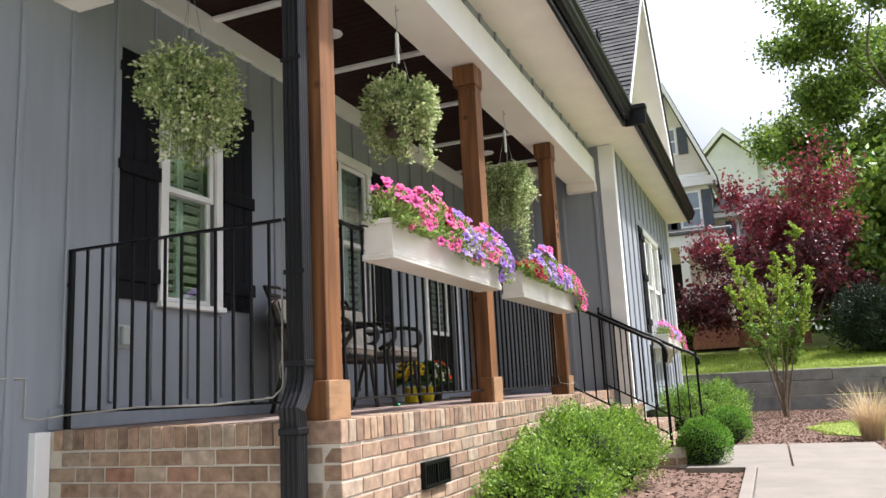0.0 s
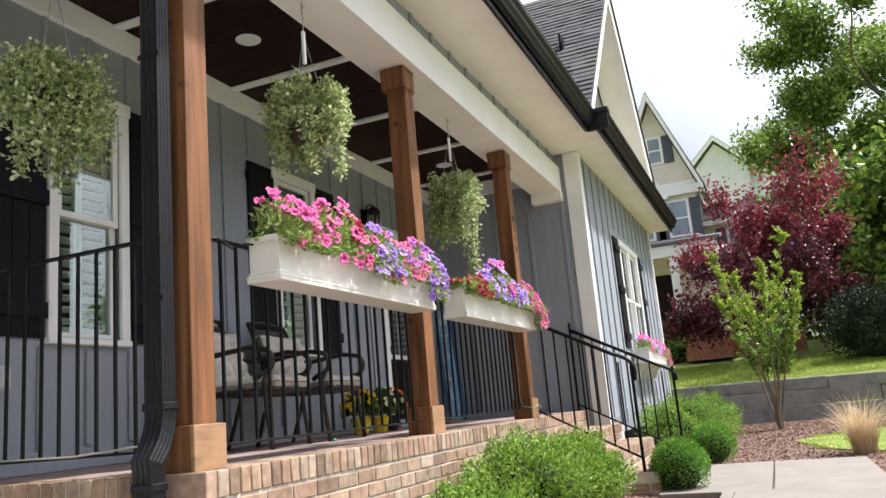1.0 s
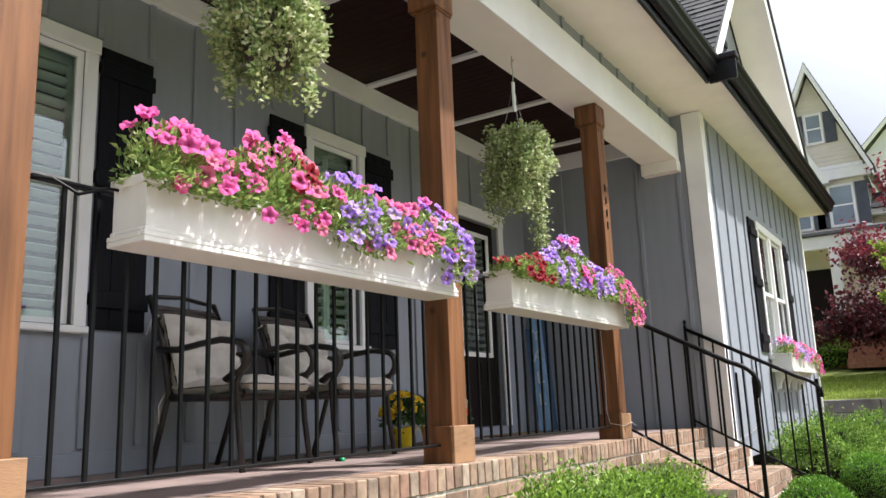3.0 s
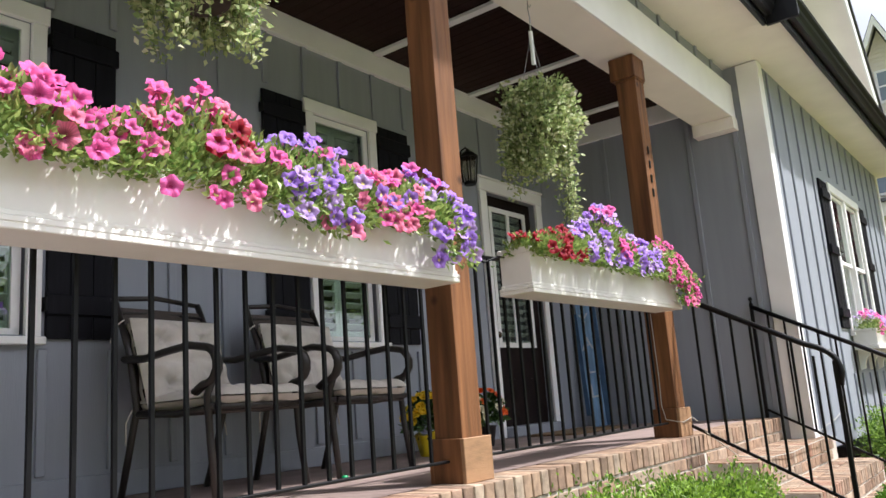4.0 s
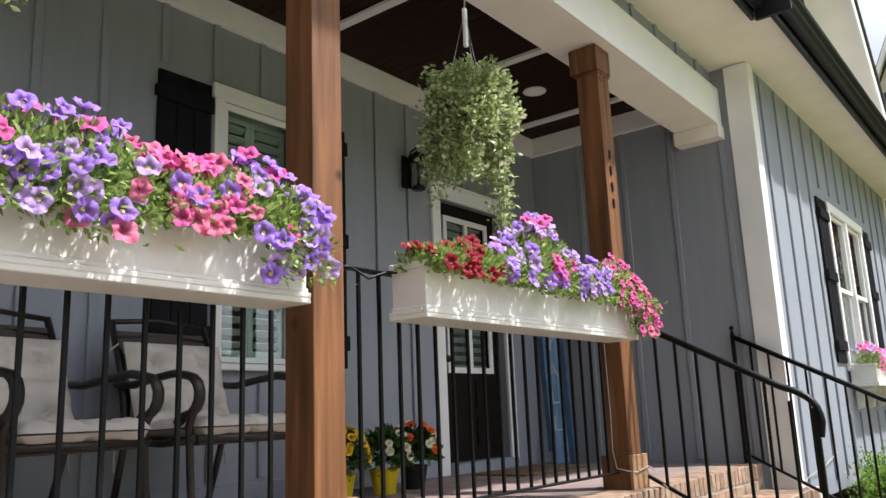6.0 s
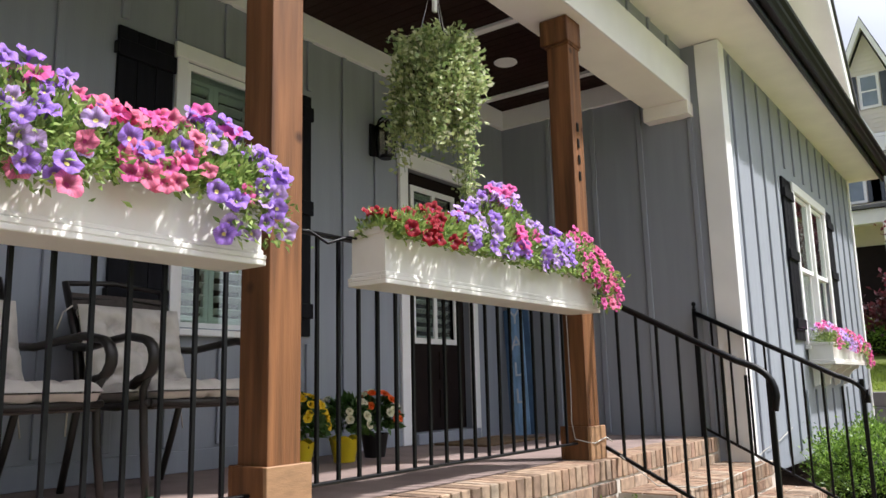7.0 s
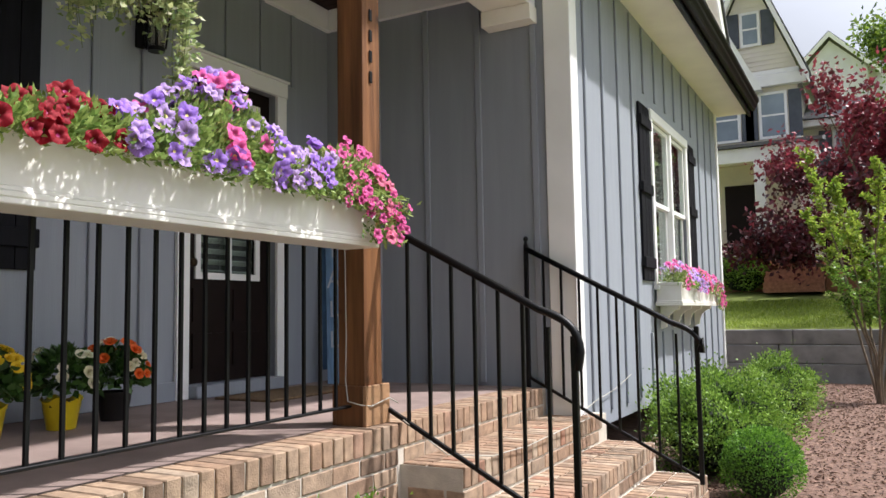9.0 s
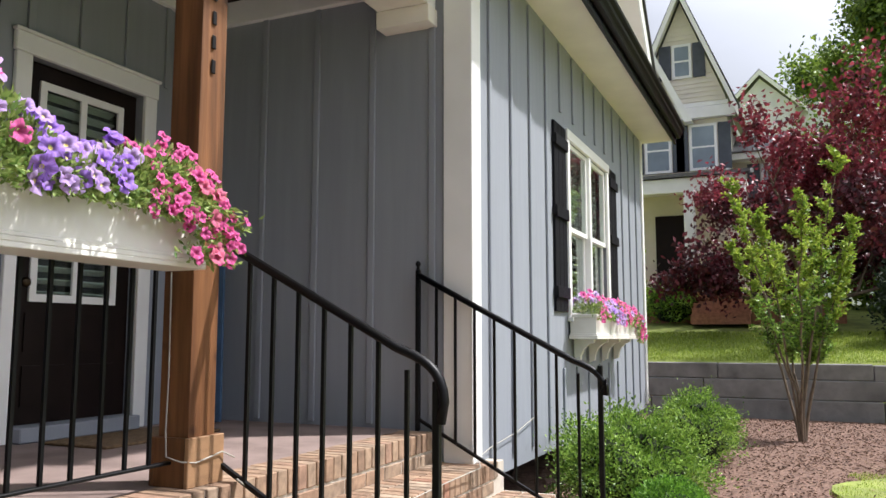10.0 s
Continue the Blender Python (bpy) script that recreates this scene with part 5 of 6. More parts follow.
def potted(x, y, label, pot_m, cols, n, seed, h=0.19, wrap=True, hp=0.14):
    e = empty("potted_flowers", (x, y, FLOOR_Z), label, "potted plant", "potted flowers on the porch")
    R = random.Random(seed)
    prof = [(0.062, 0.0), (0.066, 0.004), (0.088, hp), (0.095, hp + 0.005), (0.093, hp + 0.008), (0.082, hp - 0.01)]
    bm = lathe(prof, 24)
    if wrap:
        for v in bm.verts:
            if v.co.z > hp * 0.6:
                a = math.atan2(v.co.y, v.co.x)
                f = 1 + 0.10 * math.sin(6 * a + seed) * (v.co.z / hp)
                v.co.x *= f
                v.co.y *= f
                v.co.z += 0.014 * math.sin(5 * a + seed)
    part("pot", bm, pot_m, e)
    part("soil", lathe([(0.001, hp - 0.03), (0.08, hp - 0.03), (0.08, hp - 0.012), (0.001, hp - 0.008)], 14), M_SOIL, e)
    P, D = [], []
    for _ in range(420):
        a, b = R.uniform(0, 6.283), math.acos(R.uniform(-0.25, 1))
        r = R.uniform(0.45, 1.0)
        d = Vector((math.sin(b) * math.cos(a), math.sin(b) * math.sin(a), math.cos(b)))
        P.append(Vector((0, 0, hp + 0.08)) + Vector((d.x * 0.15, d.y * 0.15, d.z * h * 0.9)) * r)
        D.append(d + Vector((R.uniform(-.7, .7), R.uniform(-.7, .7), R.uniform(-.7, .5))))
    v = leaf_arrays(np.array([tuple(p) for p in P]), unit(np.array([tuple(d) for d in D])), rng.uniform(0.04, 0.07, len(P)), rng.uniform(0.03, 0.05, len(P)), 0.15)
    leaf_object("foliage", v, M_DGREEN, e, "stuff", "dark green glossy leaves")
    for _ in range(n):
        a, b = R.uniform(0, 6.283), math.acos(R.uniform(0.0, 1))
        d = Vector((math.sin(b) * math.cos(a), math.sin(b) * math.sin(a), math.cos(b)))
        o = new("bloom", R.choice(BLOOMS[R.choice(cols)]))
        o.parent = e
        s = R.uniform(0.8, 1.15)
        o.matrix_local = Matrix.LocRotScale(Vector((0, 0, hp + 0.08)) + Vector((d.x * 0.165, d.y * 0.165, d.z * h)), (d + Vector((0.4, -0.3, 0.2))).normalized().to_track_quat('Z', 'Y'), (s, s, s))
    return e


potted(-3.40, 7.28, "yellow flowers in a yellow foil-wrapped pot", M_YPOT, ["yellow"], 58, 11)
potted(-3.40, 7.66, "dark leafy plant with cream blooms in yellow pot", M_YPOT, ["cream"], 12, 12)
potted(-3.45, 8.00, "orange and cream flowers in a black pot", M_KPOT, ["orange", "orange", "orange", "cream"], 36, 13, wrap=False)

# ---- shrubs ----
M_BOXL = leafmat("boxwood_leaf", (0.05, 0.125, 0.015), (0.35, 0.53, 0.075), 0.5, 0.38)
M_BOXD = leafmat("dense_box_leaf", (0.035, 0.11, 0.015), (0.22, 0.44, 0.045), 0.55, 0.4)
M_HOLLY = leafmat("small_shrub_leaf", (0.035, 0.10, 0.012), (0.34, 0.52, 0.085), 0.4, 0.36)
M_INNER = mat("shrub_shade_core", (0.012, 0.018, 0.007), 0.95, var=0.4, scale=20)


def shrub(name, at, r, count, size, material, label, seed, lump=0.25, group="", freq=2.2, base=True):
    """A dense leafy heap: a solid near-black core and leaves on a lumpy shell."""
    e = empty(name, at, label, "shrub", group)
    r = np.array(r)
    g = np.random.default_rng(seed)
    d = unit(g.normal(size=(count, 3)))
    d[:, 2] = np.abs(d[:, 2]) * np.where(g.random(count) < 0.8, 1, -0.5)
    d = unit(d)
    lump_at = lambda q: 1.0 + lump * noise.noise((q[0] * freq + seed, q[1] * freq, q[2] * freq)) + 0.55 * lump * noise.noise((q[0] * freq * 3 + seed, q[1] * freq * 3, q[2] * freq * 3)) + 0.35 * lump * noise.noise((q[0] * freq * 8, q[1] * freq * 8 + seed, q[2] * freq * 8))
    k = np.array([lump_at(q) for q in d])
    depth = 1.0 - 0.28 * g.random(count) ** 1.6 + 0.5 * lump * np.where(g.random(count) < 0.10, g.random(count), 0)
    p = d * r * (k * depth)[:, None]
    p[:, 2] += r[2] * 0.75
    keep = p[:, 2] > 0.02
    p, d = p[keep], d[keep]
    way = unit(d / r * r.mean() + 0.75 * g.normal(size=p.shape) + [0, 0, 0.35])
    v = leaf_arrays(p, way, g.uniform(0.7, 1.35, len(p)) * size, g.uniform(0.7, 1.3, len(p)) * size * 0.55, 0.2)
    leaf_object("foliage", v, material, e, "stuff")
    # solid hull whose near-black colour stands in for shade between the leaves
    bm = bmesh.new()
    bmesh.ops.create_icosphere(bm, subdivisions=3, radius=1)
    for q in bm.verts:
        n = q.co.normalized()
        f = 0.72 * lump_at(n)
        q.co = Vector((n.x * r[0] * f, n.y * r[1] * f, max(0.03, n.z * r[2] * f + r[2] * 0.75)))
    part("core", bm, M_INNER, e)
    bm = bmesh.new()
    R = random.Random(seed)
    for _ in range(5):
        a = R.uniform(0, 6.28)
        add_tube(bm, [(0.05 * math.cos(a), 0.05 * math.sin(a), -0.06), (r[0] * 0.3 * math.cos(a), r[1] * 0.3 * math.sin(a), r[2] * 0.6)], 0.012, 5)
    part("stem", bm, M_BARK, e)
    return e


M_BARK = mat("gray_brown_bark", (0.16, 0.12, 0.085), 0.9, var=0.35, scale=12, bump=0.5, bump_scale=40, stretch=(3, 3, 0.6))
shrub("boxwood_shrub", (-1.52, 6.05, ground_z(-1.5, 6.05)), (0.40, 0.53, 0.37), 15000, 0.026, M_BOXL, "loose light green boxwood shrub before the brick porch", 21, 0.55, "porch shrubs", 2.6)
shrub("boxwood_shrub", (-1.50, 5.05, ground_z(-1.5, 5.05)), (0.36, 0.44, 0.30), 12000, 0.026, M_BOXL, "low light green boxwood shrub at the brick wall", 27, 0.45, "porch shrubs", 2.6)
shrub("boxwood_shrub", (-1.47, 7.05, 0), (0.42, 0.56, 0.37), 17000, 0.026, M_BOXL, "broad light green boxwood shrub beside the steps", 22, 0.4, "porch shrubs", 2.6)
shrub("round_topiary", (-0.79, 8.62, -0.02), (0.27, 0.27, 0.29), 7500, 0.021, M_BOXD, "small clipped round boxwood ball in mulch", 23, 0.06, "round topiaries")
shrub("round_topiary", (-0.66, 11.05, 0.0), (0.27, 0.28, 0.28), 7500, 0.021, M_BOXD, "small clipped round boxwood ball by the walk", 24, 0.06, "round topiaries")
shrub("boxwood_shrub", (-1.10, 11.95, 0), (0.52, 0.66, 0.43), 20000, 0.028, M_HOLLY, "rounded glossy green shrub before the wing wall", 25, 0.55, "wing shrubs")
shrub("boxwood_shrub", (-0.95, 15.0, 0), (0.44, 0.62, 0.42), 12000, 0.030, M_HOLLY, "rounded glossy green shrub near the retaining wall", 26, 0.5, "wing shrubs")

# ---- trees ----
def branch_tree(trunk_pts, r0, levels, seed, bm, spread=0.9, rise=0.35, ratio=0.68):
    """Limbs that fork; returns the tips and some points along the outer twigs."""
    R = random.Random(seed)
    tips = []
    def grow(p, d, ln, r, lv):
        pts = [p]
        n = 4
        q = p.copy()
        dd = d.copy()
        for i in range(n):
            dd = (dd + Vector((R.uniform(-1, 1), R.uniform(-1, 1), R.uniform(-0.5, 1) * rise)) * 0.22).normalized()
            q = q + dd * ln / n
            pts.append(q.copy())
        add_tube(bm, pts, r, 6 if lv > 1 else 4, [r * (1 - 0.13 * i) for i in range(n + 1)], False)
        if lv <= 1:
            tips.extend(pts[1:])
        if lv == 0:
            return
        for k in range(R.choice((2, 3, 3))):
            nd = (dd + Vector((R.uniform(-1, 1), R.uniform(-1, 1), R.uniform(-0.35, 0.7))) * spread).normalized()
            grow(pts[R.choice((2, 3, 4))], nd, ln * ratio * R.uniform(0.75, 1.2), r * 0.55, lv - 1)
    add_tube(bm, trunk_pts, r0, 10, [r0 * (1.25 - 0.4 * i / (len(trunk_pts) - 1)) for i in range(len(trunk_pts))], False)
    return grow, tips


def crown_leaves(tips, per, sig, size, wid, g, droop=0.0):
    t = np.array([tuple(p) for p in tips])
    p = np.repeat(t, per, 0) + g.normal(size=(len(t) * per, 3)) * sig
    d = unit(g.normal(size=p.shape) + [0, 0, -droop])
    return leaf_arrays(p, d, g.uniform(0.7, 1.3, len(p)) * size, g.uniform(0.7, 1.3, len(p)) * wid, 0.15)


M_MAPLE = leafmat("shaded_red_leaf", (0.03, 0.008, 0.012), (0.18, 0.032, 0.048), 0.42, 0.35)
M_MAPLE2 = leafmat("sunlit_red_leaf", (0.09, 0.016, 0.024), (0.33, 0.055, 0.08), 0.42, 0.4)
M_TREE = leafmat("tree_leaf", (0.03, 0.085, 0.012), (0.30, 0.42, 0.06), 0.5, 0.35)
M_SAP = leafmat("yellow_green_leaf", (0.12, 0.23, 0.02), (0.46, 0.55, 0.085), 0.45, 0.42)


def red_tree():
    at = Vector((0.45, 24.9, ground_z(1, 24.9)))
    e = empty("red_tree", at, "spreading dark red-leaved tree on the lawn", "tree")
    bm = bmesh.new()
    R = random.Random(4)
    grow, tips = branch_tree([(0, 0, -0.1), (0.05, 0, 0.5), (0, 0.05, 1.1)], 0.11, 3, 41, bm, 0.85, 0.3)
    for k in range(11):
        a = k * 2.4
        el = R.uniform(0.02, 0.98)
        d = Vector((math.cos(a) * math.cos(el), math.sin(a) * math.cos(el), math.sin(el)))
        grow(Vector((0, 0, R.uniform(0.5, 1.1))), d, R.uniform(1.5, 2.1), 0.055, 3)
    part("trunk", bm, M_BARK, e)
    g = np.random.default_rng(41)
    v = crown_leaves(tips, 24, 0.17, 0.125, 0.088, g, 0.5)
    # leaf colour splits by height: sunlit red on top, shaded red below
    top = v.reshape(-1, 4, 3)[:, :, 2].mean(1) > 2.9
    q = v.reshape(-1, 4, 3)
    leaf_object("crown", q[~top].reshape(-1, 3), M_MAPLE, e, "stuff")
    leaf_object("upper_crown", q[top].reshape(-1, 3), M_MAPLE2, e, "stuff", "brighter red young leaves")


red_tree()


def big_tree(at, h, rad, seed, label, material, size=0.30, per=7):
    e = empty("tree", at, label, "tree", "trees behind the lawn")
    bm = bmesh.new()
    R = random.Random(seed)
    grow, tips = branch_tree([(0, 0, -0.2), (0.1, 0, h * 0.2), (0, 0.1, h * 0.45)], 0.26, 3, seed, bm, 0.9, 0.3)
    for k in range(13):
        a = k * 2.4 + seed
        f = k / 13
        el = 0.05 + 1.1 * f
        d = Vector((math.cos(a) * math.cos(el), math.sin(a) * math.cos(el), math.sin(el)))
        grow(Vector((0, 0, h * (0.12 + 0.36 * f))), d, rad * R.uniform(0.42, 0.55), 0.11, 3)
    part("trunk", bm, M_BARK, e)
    g = np.random.default_rng(seed)
    leaf_object("crown", crown_leaves(tips, per, 0.33, size, size * 0.62, g, 0.3), material, e, "stuff")


big_tree((6.4, 34.5, 2.2), 16.5, 7.4, 51, "tall green broadleaf tree behind the lawn", M_TREE, 0.19, 125)
big_tree((13.5, 31.0, 2.2), 15.0, 7.0, 52, "broad green tree at the lawn's edge", M_TREE, 0.26, 30)
big_tree((4.6, 27.8, 2.0), 5.6, 3.6, 53, "low dark green tree behind the red tree", M_TREE, 0.26, 14)
big_tree((-8.5, 58.0, 2.2), 17.0, 5.5, 54, "distant green tree behind the houses", M_TREE, 0.4)
big_tree((5.5, 70.0, 2.2), 17.0, 8.0, 55, "distant green tree beyond the houses", M_TREE, 0.5)


# unseen trees: windows mirror those across; the two behind only block low sky
for k, (x, y, h) in enumerate(((-3.0, -16.0, 9.0), (6.0, -17.0, 10.0), (34.0, 2.0, 6.0), (35.0, 11.0, 6.0), (34.0, 22.0, 7.0))):
    big_tree((x, y, -0.3), h, 6.0, 70 + k, "leafy green street tree", M_TREE, 0.6, 16)


def sapling():
    at = (0.10, 17.45, 0.0)
    e = empty("young_tree", at, "slender yellow-green multi-stemmed young tree in mulch", "tree")
    bm = bmesh.new()
    R = random.Random(9)
    P, D, P2, D2 = [], [], [], []
    for k in range(9):
        a = k * 2.4
        lean = R.uniform(0.12, 0.44)
        pts = [Vector((0.03 * math.cos(a), 0.03 * math.sin(a), -0.05))]
        top = R.uniform(2.8, 4.1) * (1.10 - 0.75 * lean)
        n = 9
        for i in range(1, n + 1):
            t = i / n
            pts.append(Vector((math.cos(a) * lean * top * t ** 1.2 + R.gauss(0, .015), math.sin(a) * lean * top * t ** 1.2 + R.gauss(0, .015), top * t)))
        add_tube(bm, pts, 0.02, 6, [0.020 * (1 - 0.85 * i / n) + 0.002 for i in range(n + 1)], False)
        for j in range(44):
            t = R.uniform(0.28, 1.0) ** 0.8
            i = min(int(t * n), n - 1)
            p = pts[i].lerp(pts[i + 1], t * n - i)
            ba = R.uniform(0, 6.283)
            ln = R.uniform(0.15, 0.55) * (1.15 - t * 0.8)
            d = Vector((math.cos(ba), math.sin(ba), R.uniform(0.5, 1.3))).normalized()
            q = p + d * ln
            add_tube(bm, [p, q], 0.003, 3, None, False)
            for m in range(int(16 + ln * 70)):
                s = R.random()
                pp = p.lerp(q, s)
                dd = Vector((R.uniform(-1, 1), R.uniform(-1, 1), R.uniform(-0.2, 1)))
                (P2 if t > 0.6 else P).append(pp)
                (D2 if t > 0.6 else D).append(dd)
    part("stem", bm, M_BARK, e)
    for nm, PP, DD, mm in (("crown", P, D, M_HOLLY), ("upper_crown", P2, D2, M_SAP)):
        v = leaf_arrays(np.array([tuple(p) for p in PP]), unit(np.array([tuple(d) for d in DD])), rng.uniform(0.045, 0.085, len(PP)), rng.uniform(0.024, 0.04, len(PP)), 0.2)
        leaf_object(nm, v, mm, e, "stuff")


sapling()

# near-black evergreens above the retaining wall; the deep shade there is in their colour
M_EVER = leafmat("shade_dark_evergreen_leaf", (0.008, 0.018, 0.008), (0.03, 0.055, 0.022), 0.6, 0.15)
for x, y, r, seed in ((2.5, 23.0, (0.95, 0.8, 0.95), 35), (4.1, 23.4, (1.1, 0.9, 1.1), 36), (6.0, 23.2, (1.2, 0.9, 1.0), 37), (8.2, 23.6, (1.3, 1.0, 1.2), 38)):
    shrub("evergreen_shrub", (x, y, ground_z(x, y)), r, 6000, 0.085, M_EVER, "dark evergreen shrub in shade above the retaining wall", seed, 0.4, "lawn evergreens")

# ornamental grass clump
M_STRAW = leafmat("dry_grass_blade", (0.42, 0.31, 0.17), (0.72, 0.58, 0.38), 0.7, 0.3)


def blades(n, spread, h, width, g, lean=0.5):
    """Bent blades, three quads each, as arrays of corners."""
    a, r = g.uniform(0, 6.283, n), spread * np.sqrt(g.random(n))
    base = np.stack([r * np.cos(a), r * np.sin(a), np.zeros(n)], 1)
    out = unit(np.stack([np.cos(a), np.sin(a), np.zeros(n)], 1) + 0.7 * g.normal(size=(n, 3)) * [1, 1, 0])
    hh, ll = h * g.uniform(0.5, 1.1, n), lean * g.uniform(0.2, 1.2, n)
    side = np.stack([-out[:, 1], out[:, 0], 0 * hh], 1) * width / 2
    rows = []
    for t, w in ((0, 1), (0.4, 0.9), (0.75, 0.6), (1.0, 0.1)):
        c = base + out * (ll * hh * t ** 2)[:, None] + np.stack([0 * hh, 0 * hh, hh * (t - 0.35 * ll * t ** 3)], 1)
        rows.append((c - side * w, c + side * w))
    v = np.stack([x for rw in rows for x in rw], 1).reshape(-1, 3)
    b = np.arange(n)[:, None] * 8
    f = np.concatenate([b + [0, 1, 3, 2], b + [2, 3, 5, 4], b + [4, 5, 7, 6]], 0)
    return v, f


g = np.random.default_rng(61)
e = empty("ornamental_grass", (1.0, 11.45, 0.0), "dry tan ornamental grass clump in mulch", "grass")
v, f = blades(520, 0.13, 0.75, 0.007, g, 0.75)
mesh_from("blades", v.tolist(), f.tolist(), M_STRAW, e)["kind"] = "stuff"

# lawn blades where the camera comes near, and a ragged patch in the mulch
M_BLADE = leafmat("lawn_blade", (0.17, 0.26, 0.03), (0.40, 0.48, 0.07), 0.6, 0.35)


def lawn(name, inside, area, n, h, label, seed):
    g = np.random.default_rng(seed)
    x0, x1, y0, y1 = area
    pts = np.stack([g.uniform(x0, x1, n), g.uniform(y0, y1, n)], 1)
    pts = np.array([p for p in pts if inside(p[0], p[1])])
    n = len(pts)
    v, f = blades(n, 0.004, h, h * 0.10, g, 0.6)
    off = np.array([(p[0], p[1], ground_z(p[0], p[1]) - 0.005) for p in pts])
    v = v + np.repeat(off, 8, 0)
    ob = mesh_from(name, v.tolist(), f.tolist(), M_BLADE)
    tagged(ob, label, "grass", kind="stuff")


lawn("lawn_grass", lambda x, y: ((x - 1.85) / 1.5) ** 2 + ((y - 13.4) / 2.1) ** 2 + 0.35 * noise.noise((x * 2, y * 2, 0)) < 1, (0.2, 3.5, 11.0, 15.9), 30000, 0.06, "ragged green grass patch in the mulch", 62)
lawn("lawn_grass", lambda x, y: True, (-6.0, 5.0, 20.75, 24.5), 42000, 0.09, "green lawn above the retaining wall", 63)
tagged(mesh_from("grass_patch", [(1.85 + 1.45 * math.cos(a) * (1 + 0.1 * math.sin(5 * a)), 13.4 + 2.05 * math.sin(a) * (1 + 0.1 * math.cos(4 * a)), 0.02) for a in [2 * math.pi * k / 40 for k in range(40)]],
                 [list(range(40))], M_LAWN), "green turf patch beside the mulch bed", "grass", kind="structure")

# mulch chips near the walk
def mulch_chips():
    g = np.random.default_rng(64)
    n = 30000
    x, y = g.uniform(-2.0, 2.2, n), 4.0 + 16.3 * g.random(n) ** 0.8
    keep = ~((x > -0.34) & (y < 8.10)) & ~((x > -1.0) & (x < 0.95) & (y > 8.0) & (y < 10.8)) & ~((x < -0.9) & (y > 8.4) & (y < 10.75)) & ~(((x - 2.0) / 1.4) ** 2 + ((y - 13.0) / 1.8) ** 2 < 1) & (x > -1.9)
    x, y = x[keep], y[keep]
    z = np.array([ground_z(a, b) for a, b in zip(x, y)]) + 0.008
    p = np.stack([x, y, z], 1)
    d = unit(g.normal(size=p.shape) * [1, 1, 0.25])
    v = leaf_arrays(p, d, g.uniform(0.02, 0.06, len(p)), g.uniform(0.008, 0.02, len(p)), 0.3, np.array([0, 0, 1.0]))
    m = leafmat("mulch_chip", (0.045, 0.024, 0.017), (0.35, 0.225, 0.165), 0.9, 0.0)
    tagged(leaf_object("mulch_chips", v, m, None), "brown wood mulch chips on the beds", "mulch", kind="stuff")


mulch_chips()

# ---- concrete walk with joints ----
walk_ = empty("walkway", (0, 0, 0), "pale tan concrete walkway up to the steps", "walkway", kind="structure")
yy = [-4.0, -2.0, 0.0, 2.0, 4.0, 6.0, 8.14]
for a, b in zip(yy, yy[1:]):
    bm = bmesh.new()
    vs, _ = add_box(bm, -0.30, 0.95, a + 0.004, b - 0.004, -0.75, 0.045)
    for v in vs:
        if v.co.z > 0:
            v.co.z += ground_z(0, v.co.y)
    bmesh.ops.bevel(bm, geom=bm.edges[:], offset=0.008, segments=2, affect='EDGES')
    part("slab", bm, M_CONCRETE, walk_)
for a, b in ((-0.95, -0.01), (0.01, 0.95)):
    part("slab", box(a, b, 8.148, 10.78, -0.12, 0.03, 0.008, 2), M_CONCRETE, walk_)
kerb = tagged(link_mesh("walk_kerb", box(-0.40, -0.305, 5.2, 8.14, -0.2, 0.05, 0.01, 2), M_CONCRETE), "pale concrete edging beside the mulch bed", "kerb", kind="structure")
tagged(link_mesh("walk_kerb", box(-0.93, -0.405, 8.05, 8.143, -0.2, 0.05, 0.01, 2), M_CONCRETE), "pale concrete edging beside the steps", "kerb", kind="structure")

# ---- retaining wall of long blocks ----
ret = empty("retaining_wall", (0, 0, 0), "gray stacked block retaining wall below the lawn", "wall", kind="structure")
R = random.Random(5)
for row in range(3):
    z0, z1 = ((-0.05, 0.33), (0.33, 0.66), (0.66, 0.93))[row]
    x = -6.0 + 0.9 * (row % 2)
    while x < 13:
        L = 3.66
        if row == 2:
            L = 2.4
        dz = -0.012 * max(0, x)
        bm = box(0.006, L - 0.006, 0, 0.28, z0 + 0.004 + dz, z1 - 0.004 + dz, 0.012, 1)
        for v in bm.verts:
            v.co.y += 0.012 * noise.noise((v.co.x * 3 + x, v.co.z * 5, row))
        o = part("block", bm, M_TIMBER, ret)
        o.location = (x, 20.42 + 0.02 * row + R.uniform(-0.008, 0.008), 0)
        x += L

# ---- neighbouring houses ----
M_CLAP = mat("beige_lap_siding", (0.72, 0.67, 0.58), 0.7, var=0.05, scale=2)
M_CLAP2 = mat("pale_gray_lap_siding", (0.70, 0.70, 0.75), 0.7, var=0.05, scale=2)
M_NROOF = mat("gray_roof_shingle", (0.13, 0.13, 0.135), 0.9, var=0.25, scale=12, bump=0.3)
M_DARKG = mat("dark_window_glass", (0.22, 0.27, 0.32), 0.05, var=0.2, scale=1)
M_RBRICK = mat("red_brick_far", (0.36, 0.155, 0.10), 0.85, var=0.3, scale=14)


